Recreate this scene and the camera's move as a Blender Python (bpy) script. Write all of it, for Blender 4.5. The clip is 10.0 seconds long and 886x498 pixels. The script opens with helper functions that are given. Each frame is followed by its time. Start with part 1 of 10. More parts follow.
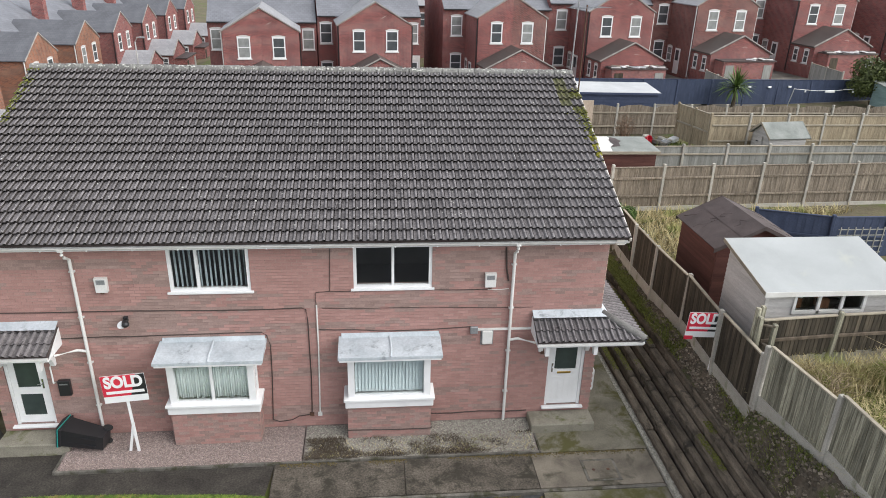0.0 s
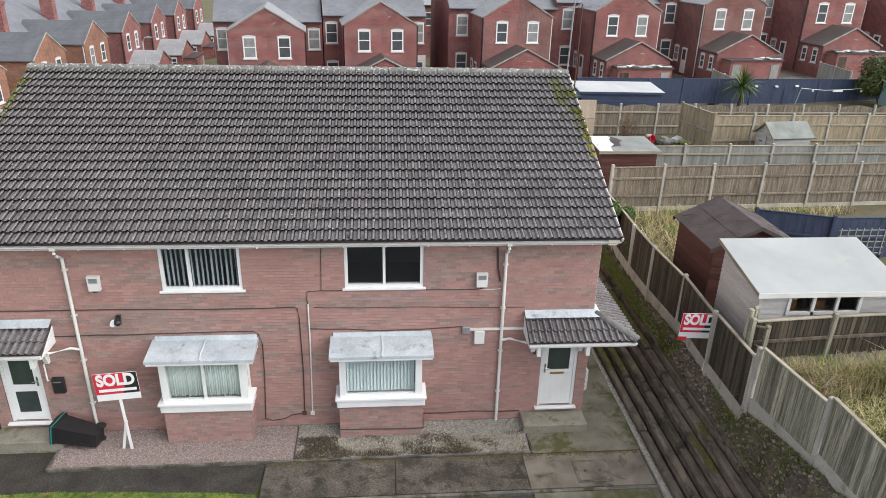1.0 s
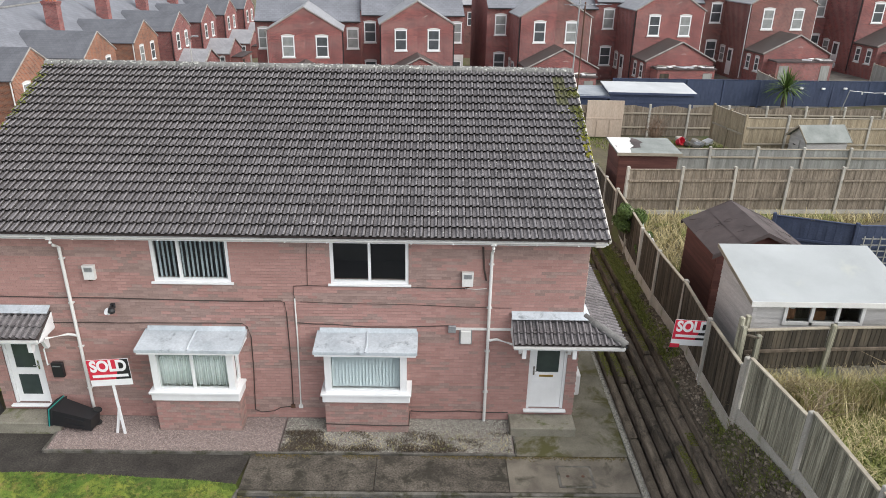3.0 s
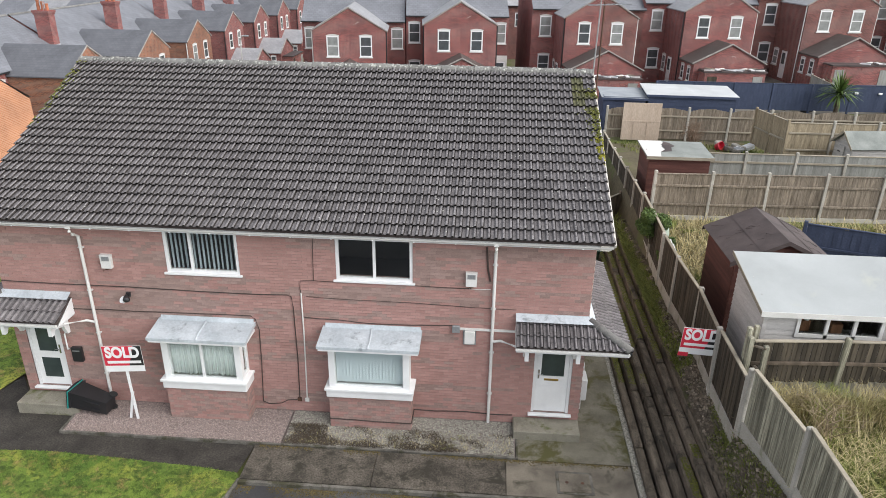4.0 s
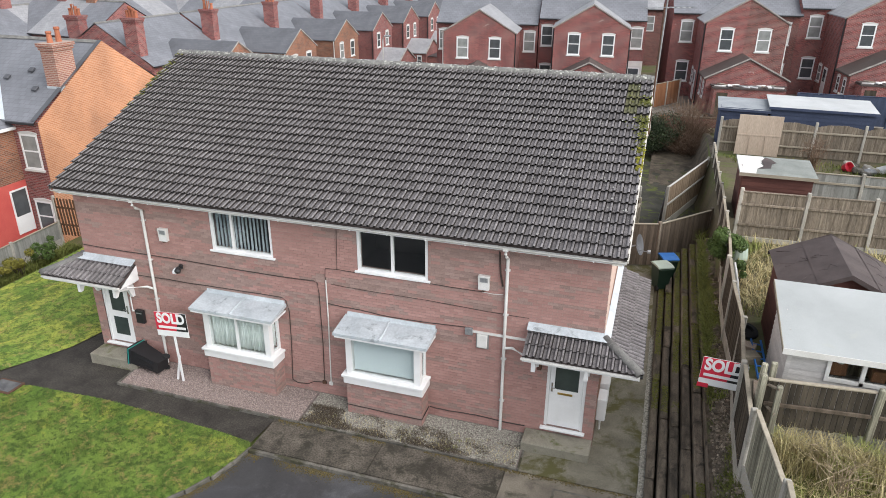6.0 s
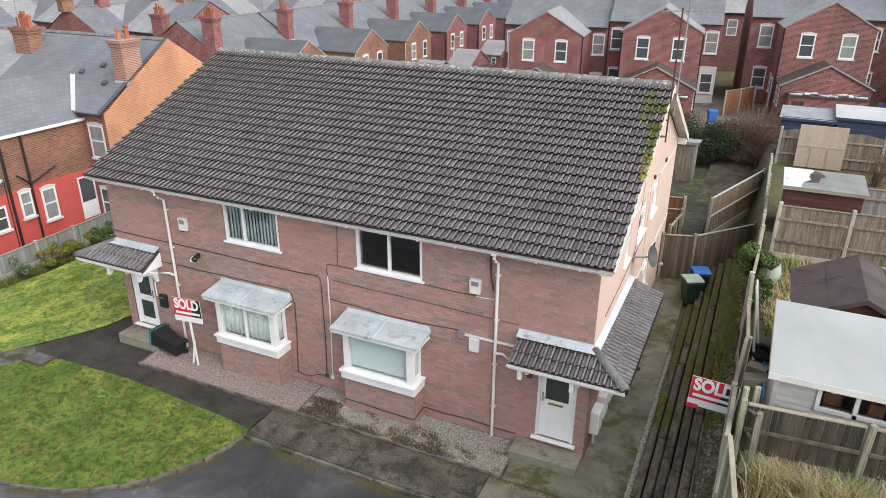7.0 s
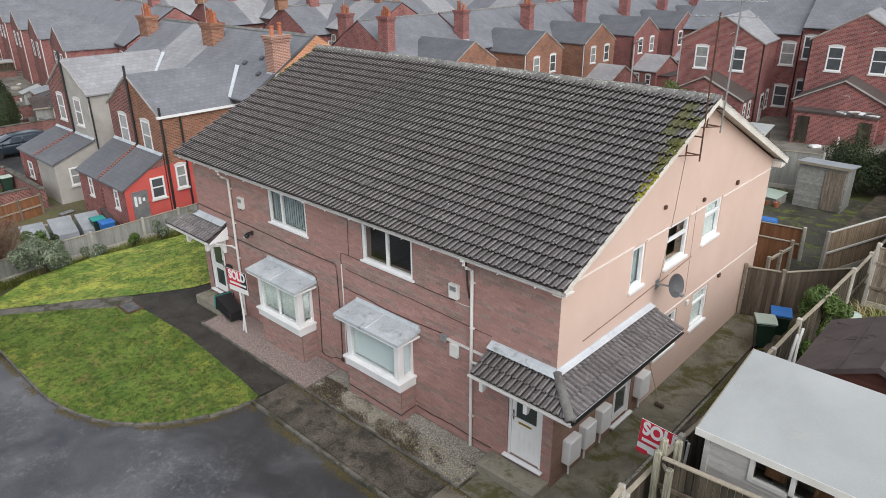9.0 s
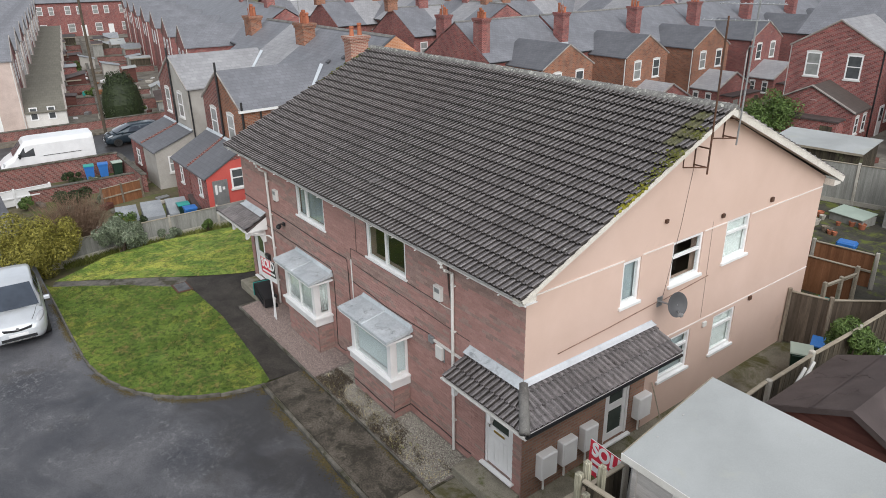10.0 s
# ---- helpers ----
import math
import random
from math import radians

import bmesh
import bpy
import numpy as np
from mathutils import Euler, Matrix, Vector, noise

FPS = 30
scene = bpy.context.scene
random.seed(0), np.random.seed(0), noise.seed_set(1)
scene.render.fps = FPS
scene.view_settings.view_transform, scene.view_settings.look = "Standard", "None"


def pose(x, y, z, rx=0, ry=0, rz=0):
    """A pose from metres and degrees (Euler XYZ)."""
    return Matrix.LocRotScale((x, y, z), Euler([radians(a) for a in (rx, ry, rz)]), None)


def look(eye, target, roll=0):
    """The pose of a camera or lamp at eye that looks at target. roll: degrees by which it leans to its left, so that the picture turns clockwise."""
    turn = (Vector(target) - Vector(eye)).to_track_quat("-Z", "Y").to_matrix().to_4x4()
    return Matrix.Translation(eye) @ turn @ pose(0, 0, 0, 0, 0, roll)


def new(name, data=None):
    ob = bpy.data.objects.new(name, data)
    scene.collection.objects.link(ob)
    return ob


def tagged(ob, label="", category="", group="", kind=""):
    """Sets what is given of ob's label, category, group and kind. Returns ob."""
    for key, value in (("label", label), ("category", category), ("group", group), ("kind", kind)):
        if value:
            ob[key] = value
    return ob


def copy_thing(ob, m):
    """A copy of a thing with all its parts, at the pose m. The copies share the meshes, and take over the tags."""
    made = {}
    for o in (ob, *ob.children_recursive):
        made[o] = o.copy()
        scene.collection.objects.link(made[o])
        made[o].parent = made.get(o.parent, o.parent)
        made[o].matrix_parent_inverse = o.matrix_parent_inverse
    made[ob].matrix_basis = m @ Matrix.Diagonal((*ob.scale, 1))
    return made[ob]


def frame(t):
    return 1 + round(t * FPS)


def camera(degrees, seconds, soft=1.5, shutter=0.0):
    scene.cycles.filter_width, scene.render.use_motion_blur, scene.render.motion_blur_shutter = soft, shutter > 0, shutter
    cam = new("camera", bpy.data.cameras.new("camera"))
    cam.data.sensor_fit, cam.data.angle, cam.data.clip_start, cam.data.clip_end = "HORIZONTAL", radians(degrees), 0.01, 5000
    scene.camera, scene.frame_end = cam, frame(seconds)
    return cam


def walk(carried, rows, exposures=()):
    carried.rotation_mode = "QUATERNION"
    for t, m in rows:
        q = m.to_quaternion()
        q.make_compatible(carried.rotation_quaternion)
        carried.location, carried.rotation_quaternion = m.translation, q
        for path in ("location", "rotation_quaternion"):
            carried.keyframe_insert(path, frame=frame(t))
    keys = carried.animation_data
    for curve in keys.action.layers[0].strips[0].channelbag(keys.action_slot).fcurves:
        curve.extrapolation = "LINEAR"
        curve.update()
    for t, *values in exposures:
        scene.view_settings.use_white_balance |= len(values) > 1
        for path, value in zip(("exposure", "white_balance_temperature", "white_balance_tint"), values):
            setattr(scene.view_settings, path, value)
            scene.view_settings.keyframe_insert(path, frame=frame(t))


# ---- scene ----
cam = camera(65.3, 10.0, soft=0.9)
PATH = [
    (0, (-2.328, 0.051, 10.758), (-2.128, 1.876, 9.965), 1.7),
    (0.5, (-2.151, 0.041, 10.758), (-1.963, 1.867, 9.965), 1.6),
    (1, (-1.909, 0.031, 10.763), (-1.738, 1.859, 9.968), 1.5),
    (1.5, (-1.612, 0.018, 10.75), (-1.467, 1.848, 9.955), 1.4),
    (2, (-1.27, 0.005, 10.744), (-1.159, 1.837, 9.948), 1.3),
    (2.5, (-0.893, -0.003, 10.744), (-0.822, 1.83, 9.947), 1.2),
    (4, (0.571, 0.02, 10.716), (0.45, 1.851, 9.919), 0.9),
    (4.5, (1.197, 0.103, 10.717), (0.96, 1.922, 9.92), 0.7),
    (5, (1.919, 0.191, 10.704), (1.569, 1.991, 9.907), 0.6),
    (5.5, (2.703, 0.322, 10.7), (2.254, 2.101, 9.904), 0.5),
    (7, (5.357, 1.252, 10.717), (4.589, 2.92, 9.925), 0.3),
    (7.5, (6.316, 1.764, 10.709), (5.427, 3.371, 9.918), 0.1),
    (8, (7.296, 2.376, 10.71), (6.285, 3.911, 9.92), -0.1),
    (8.5, (8.322, 3.092, 10.711), (7.189, 4.54, 9.923), -0.2),
    (9, (9.315, 3.948, 10.704), (8.061, 5.292, 9.917), -0.4),
    (9.5, (10.27, 4.926, 10.702), (8.899, 6.153, 9.918), -0.8),
    (10, (11.204, 6.047, 10.674), (9.723, 7.141, 9.895), -0.9),
]
EXPOSURES = [(0.0, 1.27), (5.5, 1.27), (7.5, 1.13), (10.0, 0.775)]
walk(cam, [(t, look(eye, target, roll)) for t, eye, target, roll in PATH], EXPOSURES)

# ---- light ----
world = bpy.data.worlds.new("overcast_sky")
scene.world = world
world.use_nodes = True
wn, wl = world.node_tree.nodes, world.node_tree.links
sky = wn.new("ShaderNodeTexSky")
sky.sky_type = "NISHITA"
sky.sun_disc = False
sky.sun_elevation = radians(38)
sky.sun_rotation = radians(112)
sky.air_density, sky.dust_density, sky.ozone_density = 1.0, 1.0, 1.0
grey = wn.new("ShaderNodeHueSaturation")
grey.inputs["Saturation"].default_value = 0.30
wl.new(sky.outputs[0], grey.inputs["Color"])
wl.new(grey.outputs[0], wn["Background"].inputs["Color"])
wn["Background"].inputs["Strength"].default_value = 0.11
sun_data = bpy.data.lights.new("sun", "SUN")
sun_data.energy, sun_data.angle, sun_data.color = 1.35, radians(70), (1.0, 0.98, 0.95)
sun = new("sun", sun_data)
sun.matrix_world = look((42, -2, 46), (0, 14, 0))

# ---- mesh helpers ----


class Shape:
    """Collects faces of one mesh."""

    def __init__(self):
        self.v, self.f = [], []

    def add(self, verts, faces):
        n = len(self.v)
        self.v.extend([tuple(p) for p in verts])
        self.f.extend([tuple(i + n for i in f) for f in faces])
        return self

    def box(self, x0, x1, y0, y1, z0, z1):
        return self.add([(x0, y0, z0), (x1, y0, z0), (x1, y1, z0), (x0, y1, z0), (x0, y0, z1), (x1, y0, z1), (x1, y1, z1), (x0, y1, z1)],
                        [(0, 3, 2, 1), (4, 5, 6, 7), (0, 1, 5, 4), (1, 2, 6, 5), (2, 3, 7, 6), (3, 0, 4, 7)])

    def soft(self, x0, x1, y0, y1, z0, z1, c=0.01):
        """A box with chamfered edges."""
        pts, idx = [], {}
        lo, hi = (x0, y0, z0), (x1, y1, z1)
        for sx in (0, 1):
            for sy in (0, 1):
                for sz in (0, 1):
                    s = (sx, sy, sz)
                    corner = [hi[i] if s[i] else lo[i] for i in range(3)]
                    for a in range(3):
                        p = [corner[i] + (0 if i == a else (-c if s[i] else c)) for i in range(3)]
                        idx[(s, a)] = len(pts)
                        pts.append(p)
        faces = []
        for a in range(3):
            b, d = (a + 1) % 3, (a + 2) % 3
            for side in (0, 1):
                loop = []
                for u, w in ((0, 0), (1, 0), (1, 1), (0, 1)):
                    s = [0, 0, 0]
                    s[a], s[b], s[d] = side, u, w
                    loop.append(idx[(tuple(s), a)])
                faces.append(tuple(loop if side else loop[::-1]))
            for u in (0, 1):
                for w in (0, 1):
                    s0, s1 = [0, 0, 0], [0, 0, 0]
                    s0[b], s0[d], s1[b], s1[d], s1[a] = u, w, u, w, 1
                    s0, s1 = tuple(s0), tuple(s1)
                    loop = [idx[(s0, b)], idx[(s1, b)], idx[(s1, d)], idx[(s0, d)]]
                    faces.append(tuple(loop if (u ^ w) else loop[::-1]))
        for s in [(i, j, k) for i in (0, 1) for j in (0, 1) for k in (0, 1)]:
            loop = [idx[(s, a)] for a in range(3)]
            faces.append(tuple(loop if (sum(s) % 2) else loop[::-1]))
        return self.add(pts, faces)

    def prism(self, poly, axis, a, b):
        """A polygon pushed along an axis from a to b."""
        def at(p, q):
            return {"x": (q, p[0], p[1]), "y": (p[0], q, p[1]), "z": (p[0], p[1], q)}[axis]
        n = len(poly)
        verts = [at(p, a) for p in poly] + [at(p, b) for p in poly]
        faces = [tuple(range(n))[::-1], tuple(range(n, 2 * n))] + [(i, (i + 1) % n, n + (i + 1) % n, n + i) for i in range(n)]
        return self.add(verts, faces)

    def tube(self, pts, r, sides=8, r2=None):
        """A round bar along a line of points."""
        pts = [Vector(p) for p in pts]
        n, start = len(pts), len(self.v)
        for i, p in enumerate(pts):
            d = (pts[min(i + 1, n - 1)] - pts[max(i - 1, 0)]).normalized()
            u = d.orthogonal().normalized() if abs(d.z) < 0.95 else Vector((1, 0, 0))
            u = (u - d * u.dot(d)).normalized()
            w = d.cross(u)
            rad = r if r2 is None else r + (r2 - r) * i / max(1, n - 1)
            for k in range(sides):
                a = 2 * math.pi * k / sides
                self.v.append(tuple(p + u * math.cos(a) * rad + w * math.sin(a) * rad))
        for i in range(n - 1):
            for k in range(sides):
                a, b = start + i * sides + k, start + i * sides + (k + 1) % sides
                self.f.append((a, b, b + sides, a + sides))
        self.f.append(tuple(start + k for k in range(sides))[::-1])
        self.f.append(tuple(start + (n - 1) * sides + k for k in range(sides)))
        return self

    def lathe(self, profile, cx=0, cy=0, sides=16):
        """A turned form about an upright line; profile holds (radius, z)."""
        start, n = len(self.v), len(profile)
        for r, z in profile:
            for k in range(sides):
                a = 2 * math.pi * k / sides
                self.v.append((cx + r * math.cos(a), cy + r * math.sin(a), z))
        for i in range(n - 1):
            for k in range(sides):
                a, b = start + i * sides + k, start + i * sides + (k + 1) % sides
                self.f.append((a, b, b + sides, a + sides))
        self.f.append(tuple(start + k for k in range(sides))[::-1])
        self.f.append(tuple(start + (n - 1) * sides + k for k in range(sides)))
        return self

    def turned(self, m, since=0):
        self.v[since:] = [tuple(m @ Vector(p)) for p in self.v[since:]]
        return self

    def mesh(self, name, material, smooth=False):
        me = bpy.data.meshes.new(name)
        me.from_pydata(self.v, [], self.f)
        me.materials.append(material)
        if smooth:
            me.polygons.foreach_set("use_smooth", [True] * len(me.polygons))
        me.validate()
        me.update()
        return me


def panel(s, u0, u1, z0, z1, holes, put):
    """One sheet with thickness and openings; put(u, d, z) gives the place of a corner at the face d = 0 or the back d = 1."""
    us = sorted({u0, u1, *[min(max(q, u0), u1) for h in holes for q in h[:2]]})
    zs = sorted({z0, z1, *[min(max(q, z0), z1) for h in holes for q in h[2:]]})
    solid = {}
    for i in range(len(us) - 1):
        for j in range(len(zs) - 1):
            u, z = (us[i] + us[i + 1]) / 2, (zs[j] + zs[j + 1]) / 2
            solid[i, j] = not any(h[0] < u < h[1] and h[2] < z < h[3] for h in holes)
    idx, verts, faces = {}, [], []

    def at(i, j, d):
        if (i, j, d) not in idx:
            idx[i, j, d] = len(verts)
            verts.append(put(us[i], d, zs[j]))
        return idx[i, j, d]

    for (i, j), full in solid.items():
        if not full:
            continue
        faces.append((at(i, j, 0), at(i + 1, j, 0), at(i + 1, j + 1, 0), at(i, j + 1, 0)))
        faces.append((at(i, j, 1), at(i, j + 1, 1), at(i + 1, j + 1, 1), at(i + 1, j, 1)))
        for di, dj, a, b in ((-1, 0, (i, j + 1), (i, j)), (1, 0, (i + 1, j), (i + 1, j + 1)), (0, -1, (i, j), (i + 1, j)), (0, 1, (i + 1, j + 1), (i, j + 1))):
            if not solid.get((i + di, j + dj), False):
                faces.append((at(*a, 0), at(*a, 1), at(*b, 1), at(*b, 0)))
    return s.add(verts, faces)


def part(name, shape, material, parent=None, label="", m=None, smooth=False):
    """One mesh object under a thing or a part."""
    me = shape if isinstance(shape, bpy.types.Mesh) else shape.mesh(name, material, smooth)
    ob = new(name, me)
    ob.parent = parent
    if m is not None:
        ob.matrix_basis = m
    if label:
        ob["label"] = label
    return ob


def thing(name, label, category, m=None, group="", kind=""):
    ob = new(name)
    ob.empty_display_size = 0.2
    if m is not None:
        ob.matrix_basis = m
    return tagged(ob, label, category, group, kind)


def smooth01(t):
    t = min(1.0, max(0.0, t))
    return t * t * (3 - 2 * t)


def mixf(a, b, t):
    return a + (b - a) * t

# ---- materials ----


class Nodes:
    def __init__(self, name):
        self.m = bpy.data.materials.new(name)
        self.m.use_nodes = True
        self.t = self.m.node_tree
        self.p = self.t.nodes["Principled BSDF"]

    def add(self, kind, **sets):
        n = self.t.nodes.new(kind)
        for k, v in sets.items():
            n.inputs[k].default_value = v
        return n

    def link(self, a, b):
        self.t.links.new(a, b)

    def coords(self):
        return self.add("ShaderNodeTexCoord").outputs["Object"]

    def noise(self, vec, scale, detail=5.0, rough=0.6, distort=0.0):
        n = self.add("ShaderNodeTexNoise", Scale=scale, Detail=detail, Roughness=rough, Distortion=distort)
        self.link(vec, n.inputs["Vector"])
        return n.outputs["Fac"]

    def ramp(self, fac, stops):
        r = self.t.nodes.new("ShaderNodeValToRGB")
        els = r.color_ramp.elements
        while len(els) < len(stops):
            els.new(0.5)
        for e, (pos, col) in zip(els, stops):
            e.position, e.color = pos, (*col, 1)
        self.link(fac, r.inputs["Fac"])
        return r.outputs["Color"]

    def mix(self, fac, a, b, mode="MIX"):
        n = self.t.nodes.new("ShaderNodeMix")
        n.data_type, n.blend_type = "RGBA", mode
        for v, s in ((fac, n.inputs[0]), (a, n.inputs[6]), (b, n.inputs[7])):
            if isinstance(v, (int, float)):
                s.default_value = v
            elif isinstance(v, tuple):
                s.default_value = (*v, 1)
            else:
                self.link(v, s)
        return n.outputs[2]

    def math(self, op, a, b=0.0, c=0.0):
        n = self.t.nodes.new("ShaderNodeMath")
        n.operation = op
        for i, v in enumerate((a, b, c)):
            if isinstance(v, (int, float)):
                n.inputs[i].default_value = v
            else:
                self.link(v, n.inputs[i])
        return n.outputs[0]

    def range(self, v, a, b, lo=0.0, hi=1.0):
        n = self.add("ShaderNodeMapRange", **{"From Min": a, "From Max": b, "To Min": lo, "To Max": hi})
        self.link(v, n.inputs["Value"])
        return n.outputs[0]

    def scale(self, vec, s):
        n = self.t.nodes.new("ShaderNodeMapping")
        n.inputs["Scale"].default_value = s
        self.link(vec, n.inputs["Vector"])
        return n.outputs[0]

    def bump(self, height, strength, dist=0.02):
        n = self.add("ShaderNodeBump", Strength=strength, Distance=dist)
        self.link(height, n.inputs["Height"])
        self.link(n.outputs[0], self.p.inputs["Normal"])

    def done(self, colour, rough=0.8, metal=0.0, spec=0.4):
        if isinstance(colour, tuple):
            self.p.inputs["Base Color"].default_value = (*colour, 1)
        else:
            self.link(colour, self.p.inputs["Base Color"])
        if isinstance(rough, (int, float)):
            self.p.inputs["Roughness"].default_value = rough
        else:
            self.link(rough, self.p.inputs["Roughness"])
        self.p.inputs["Metallic"].default_value = metal
        self.p.inputs["Specular IOR Level"].default_value = spec
        return self.m


def surface(name, a, b, rough=0.8, big=1.2, fine=30.0, bump=0.25, stain=None, stain_at=0.6, stain_scale=0.7, rand=0.0, island=0.0,
            stretch=(1, 1, 1), metal=0.0, spec=0.35, dist=0.01, contrast=0.25):
    """A mottled surface: two tones at a large scale, grain at a fine one, an optional stain with an outline of its own, and a change from piece to piece."""
    n = Nodes(name)
    co = n.coords()
    if rand or island:
        info = n.t.nodes.new("ShaderNodeObjectInfo")
        seed = info.outputs["Random"]
        if island:
            seed = n.math("ADD", seed, n.t.nodes.new("ShaderNodeNewGeometry").outputs["Random Per Island"])
        shift = n.math("MULTIPLY", seed, 37.0)
        comb = n.t.nodes.new("ShaderNodeCombineXYZ")
        n.link(shift, comb.inputs[0])
        n.link(shift, comb.inputs[2])
        add = n.t.nodes.new("ShaderNodeVectorMath")
        n.link(co, add.inputs[0])
        n.link(comb.outputs[0], add.inputs[1])
        moved = add.outputs[0]
    else:
        moved = co
    vec = n.scale(moved, stretch)
    large = n.noise(vec, big, 6, 0.6, 0.3)
    col = n.ramp(large, [(0.32, a), (0.68, b)])
    grain = n.noise(vec, fine, 4, 0.65)
    col = n.mix(1.0, col, n.ramp(grain, [(0.25, (1 - contrast,) * 3), (0.75, (1 + contrast * 0.6,) * 3)]), "MULTIPLY")
    if rand or island:
        k = max(rand, island)
        wave = n.math("FRACT", n.math("MULTIPLY", seed, 7.31))
        v = n.range(wave, 0, 1, 1 - k, 1 + k)
        comb2 = n.t.nodes.new("ShaderNodeCombineColor")
        for i in range(3):
            n.link(v, comb2.inputs[i])
        col = n.mix(1.0, col, comb2.outputs[0], "MULTIPLY")
    if stain:
        s = n.noise(co, stain_scale, 8, 0.7, 0.4)
        col = n.mix(n.range(s, stain_at, stain_at + 0.1), col, stain)
    if bump:
        n.bump(grain, bump, dist)
    return n.done(col, rough, metal, spec)


def plain(name, c, rough=0.5, metal=0.0, spec=0.5, vary=0.06):
    return surface(name, tuple(x * (1 - vary) for x in c), tuple(min(1, x * (1 + vary)) for x in c), rough, 2.0, 60.0, 0.03, metal=metal, spec=spec, contrast=0.06)


def brickwork(name, c1, c2, mortar, scale=1.0, soot=None, soot_at=0.62, patch=None):
    """Coursed brick for walls too far off for single bricks."""
    n = Nodes(name)
    co = n.coords()
    sep = n.t.nodes.new("ShaderNodeSeparateXYZ")
    n.link(co, sep.inputs[0])
    comb = n.t.nodes.new("ShaderNodeCombineXYZ")
    n.link(n.math("ADD", sep.outputs[0], sep.outputs[1]), comb.inputs[0])
    n.link(sep.outputs[2], comb.inputs[1])
    b = n.add("ShaderNodeTexBrick", **{"Scale": 1.0, "Mortar Size": 0.015 * scale, "Brick Width": 0.225 * scale, "Row Height": 0.075 * scale, "Mortar Smooth": 0.2, "Bias": -0.1})
    b.inputs["Color1"].default_value, b.inputs["Color2"].default_value, b.inputs["Mortar"].default_value = (*c1, 1), (*c2, 1), (*mortar, 1)
    n.link(comb.outputs[0], b.inputs["Vector"])
    col = b.outputs["Color"]
    large = n.noise(co, 0.45, 6, 0.6, 0.4)
    col = n.mix(1.0, col, n.ramp(large, [(0.3, (0.72, 0.7, 0.72)), (0.7, (1.15, 1.1, 1.08))]), "MULTIPLY")
    if soot:
        s = n.noise(co, 0.9, 7, 0.65, 0.3)
        col = n.mix(n.range(s, soot_at, soot_at + 0.12), col, soot)
    if patch:
        s = n.noise(co, 1.7, 7, 0.7, 0.6)
        col = n.mix(n.range(s, 0.655, 0.68), col, patch)
    n.bump(b.outputs["Fac"], -0.4, 0.01)
    return n.done(col, 0.88, 0, 0.25)


def slates(name, c, w=0.3, h=0.24, light=(1.2, 1.2, 1.22)):
    """Slate or plain tile courses for far roofs; the roof mesh gives (along, up the slope) as UV in metres."""
    n = Nodes(name)
    uv = n.add("ShaderNodeTexCoord").outputs["UV"]
    co = n.coords()
    b = n.add("ShaderNodeTexBrick", **{"Scale": 1.0, "Mortar Size": 0.012, "Brick Width": w, "Row Height": h, "Mortar Smooth": 0.3, "Bias": 0.0})
    b.inputs["Color1"].default_value = (*[x * 0.92 for x in c], 1)
    b.inputs["Color2"].default_value = (*[x * 1.08 for x in c], 1)
    b.inputs["Mortar"].default_value = (*[x * 0.74 for x in c], 1)
    n.link(uv, b.inputs["Vector"])
    large = n.noise(co, 0.35, 6, 0.65, 0.5)
    col = n.mix(1.0, b.outputs["Color"], n.ramp(large, [(0.3, (0.78, 0.78, 0.8)), (0.7, light)]), "MULTIPLY")
    s = n.noise(co, 1.4, 8, 0.7)
    col = n.mix(n.range(s, 0.66, 0.78, 0, 0.5), col, (0.30, 0.30, 0.27))
    n.bump(b.outputs["Fac"], -0.5, 0.012)
    return n.done(col, 0.55, 0, 0.4)


def glass(name, tint=(0.9, 0.95, 0.95)):
    n = Nodes(name)
    n.p.inputs["Transmission Weight"].default_value = 1.0
    n.p.inputs["IOR"].default_value = 1.45
    return n.done(tint, 0.02, 0, 0.5)


def asphalt(name):
    """Worn tarmac: damp and dry areas, pale scuffs and fine chippings."""
    n = Nodes(name)
    co = n.coords()
    damp = n.noise(co, 0.45, 6, 0.6, 0.5)
    col = n.ramp(damp, [(0.36, (0.042, 0.044, 0.052)), (0.64, (0.125, 0.126, 0.136))])
    chips = n.noise(co, 55.0, 3, 0.75)
    col = n.mix(1.0, col, n.ramp(chips, [(0.3, (0.55, 0.55, 0.56)), (0.72, (1.5, 1.48, 1.45))]), "MULTIPLY")
    where = n.range(n.noise(co, 0.7, 4, 0.6, 0.8), 0.44, 0.60)
    scuff = n.range(n.noise(co, 7.0, 8, 0.8, 0.8), 0.50, 0.66)
    col = n.mix(n.math("MULTIPLY", n.math("MULTIPLY", where, scuff), 0.6), col, (0.27, 0.27, 0.27))
    dirt = n.range(n.noise(co, 0.9, 8, 0.7, 0.6), 0.56, 0.72, 0, 0.7)
    col = n.mix(dirt, col, (0.050, 0.045, 0.036))
    axes = n.t.nodes.new("ShaderNodeSeparateXYZ")
    n.link(co, axes.inputs[0])
    edge = n.math("ADD", axes.outputs[1], n.range(n.noise(co, 0.6, 7, 0.65, 0.6), 0.3, 0.7, -1.8, 1.8))
    col = n.mix(n.range(edge, 8.9, 10.9, 0, 0.7), col, (0.034, 0.032, 0.031))
    n.bump(chips, 0.45, 0.006)
    return n.done(col, n.range(damp, 0.3, 0.7, 0.34, 0.66), 0, 0.45)


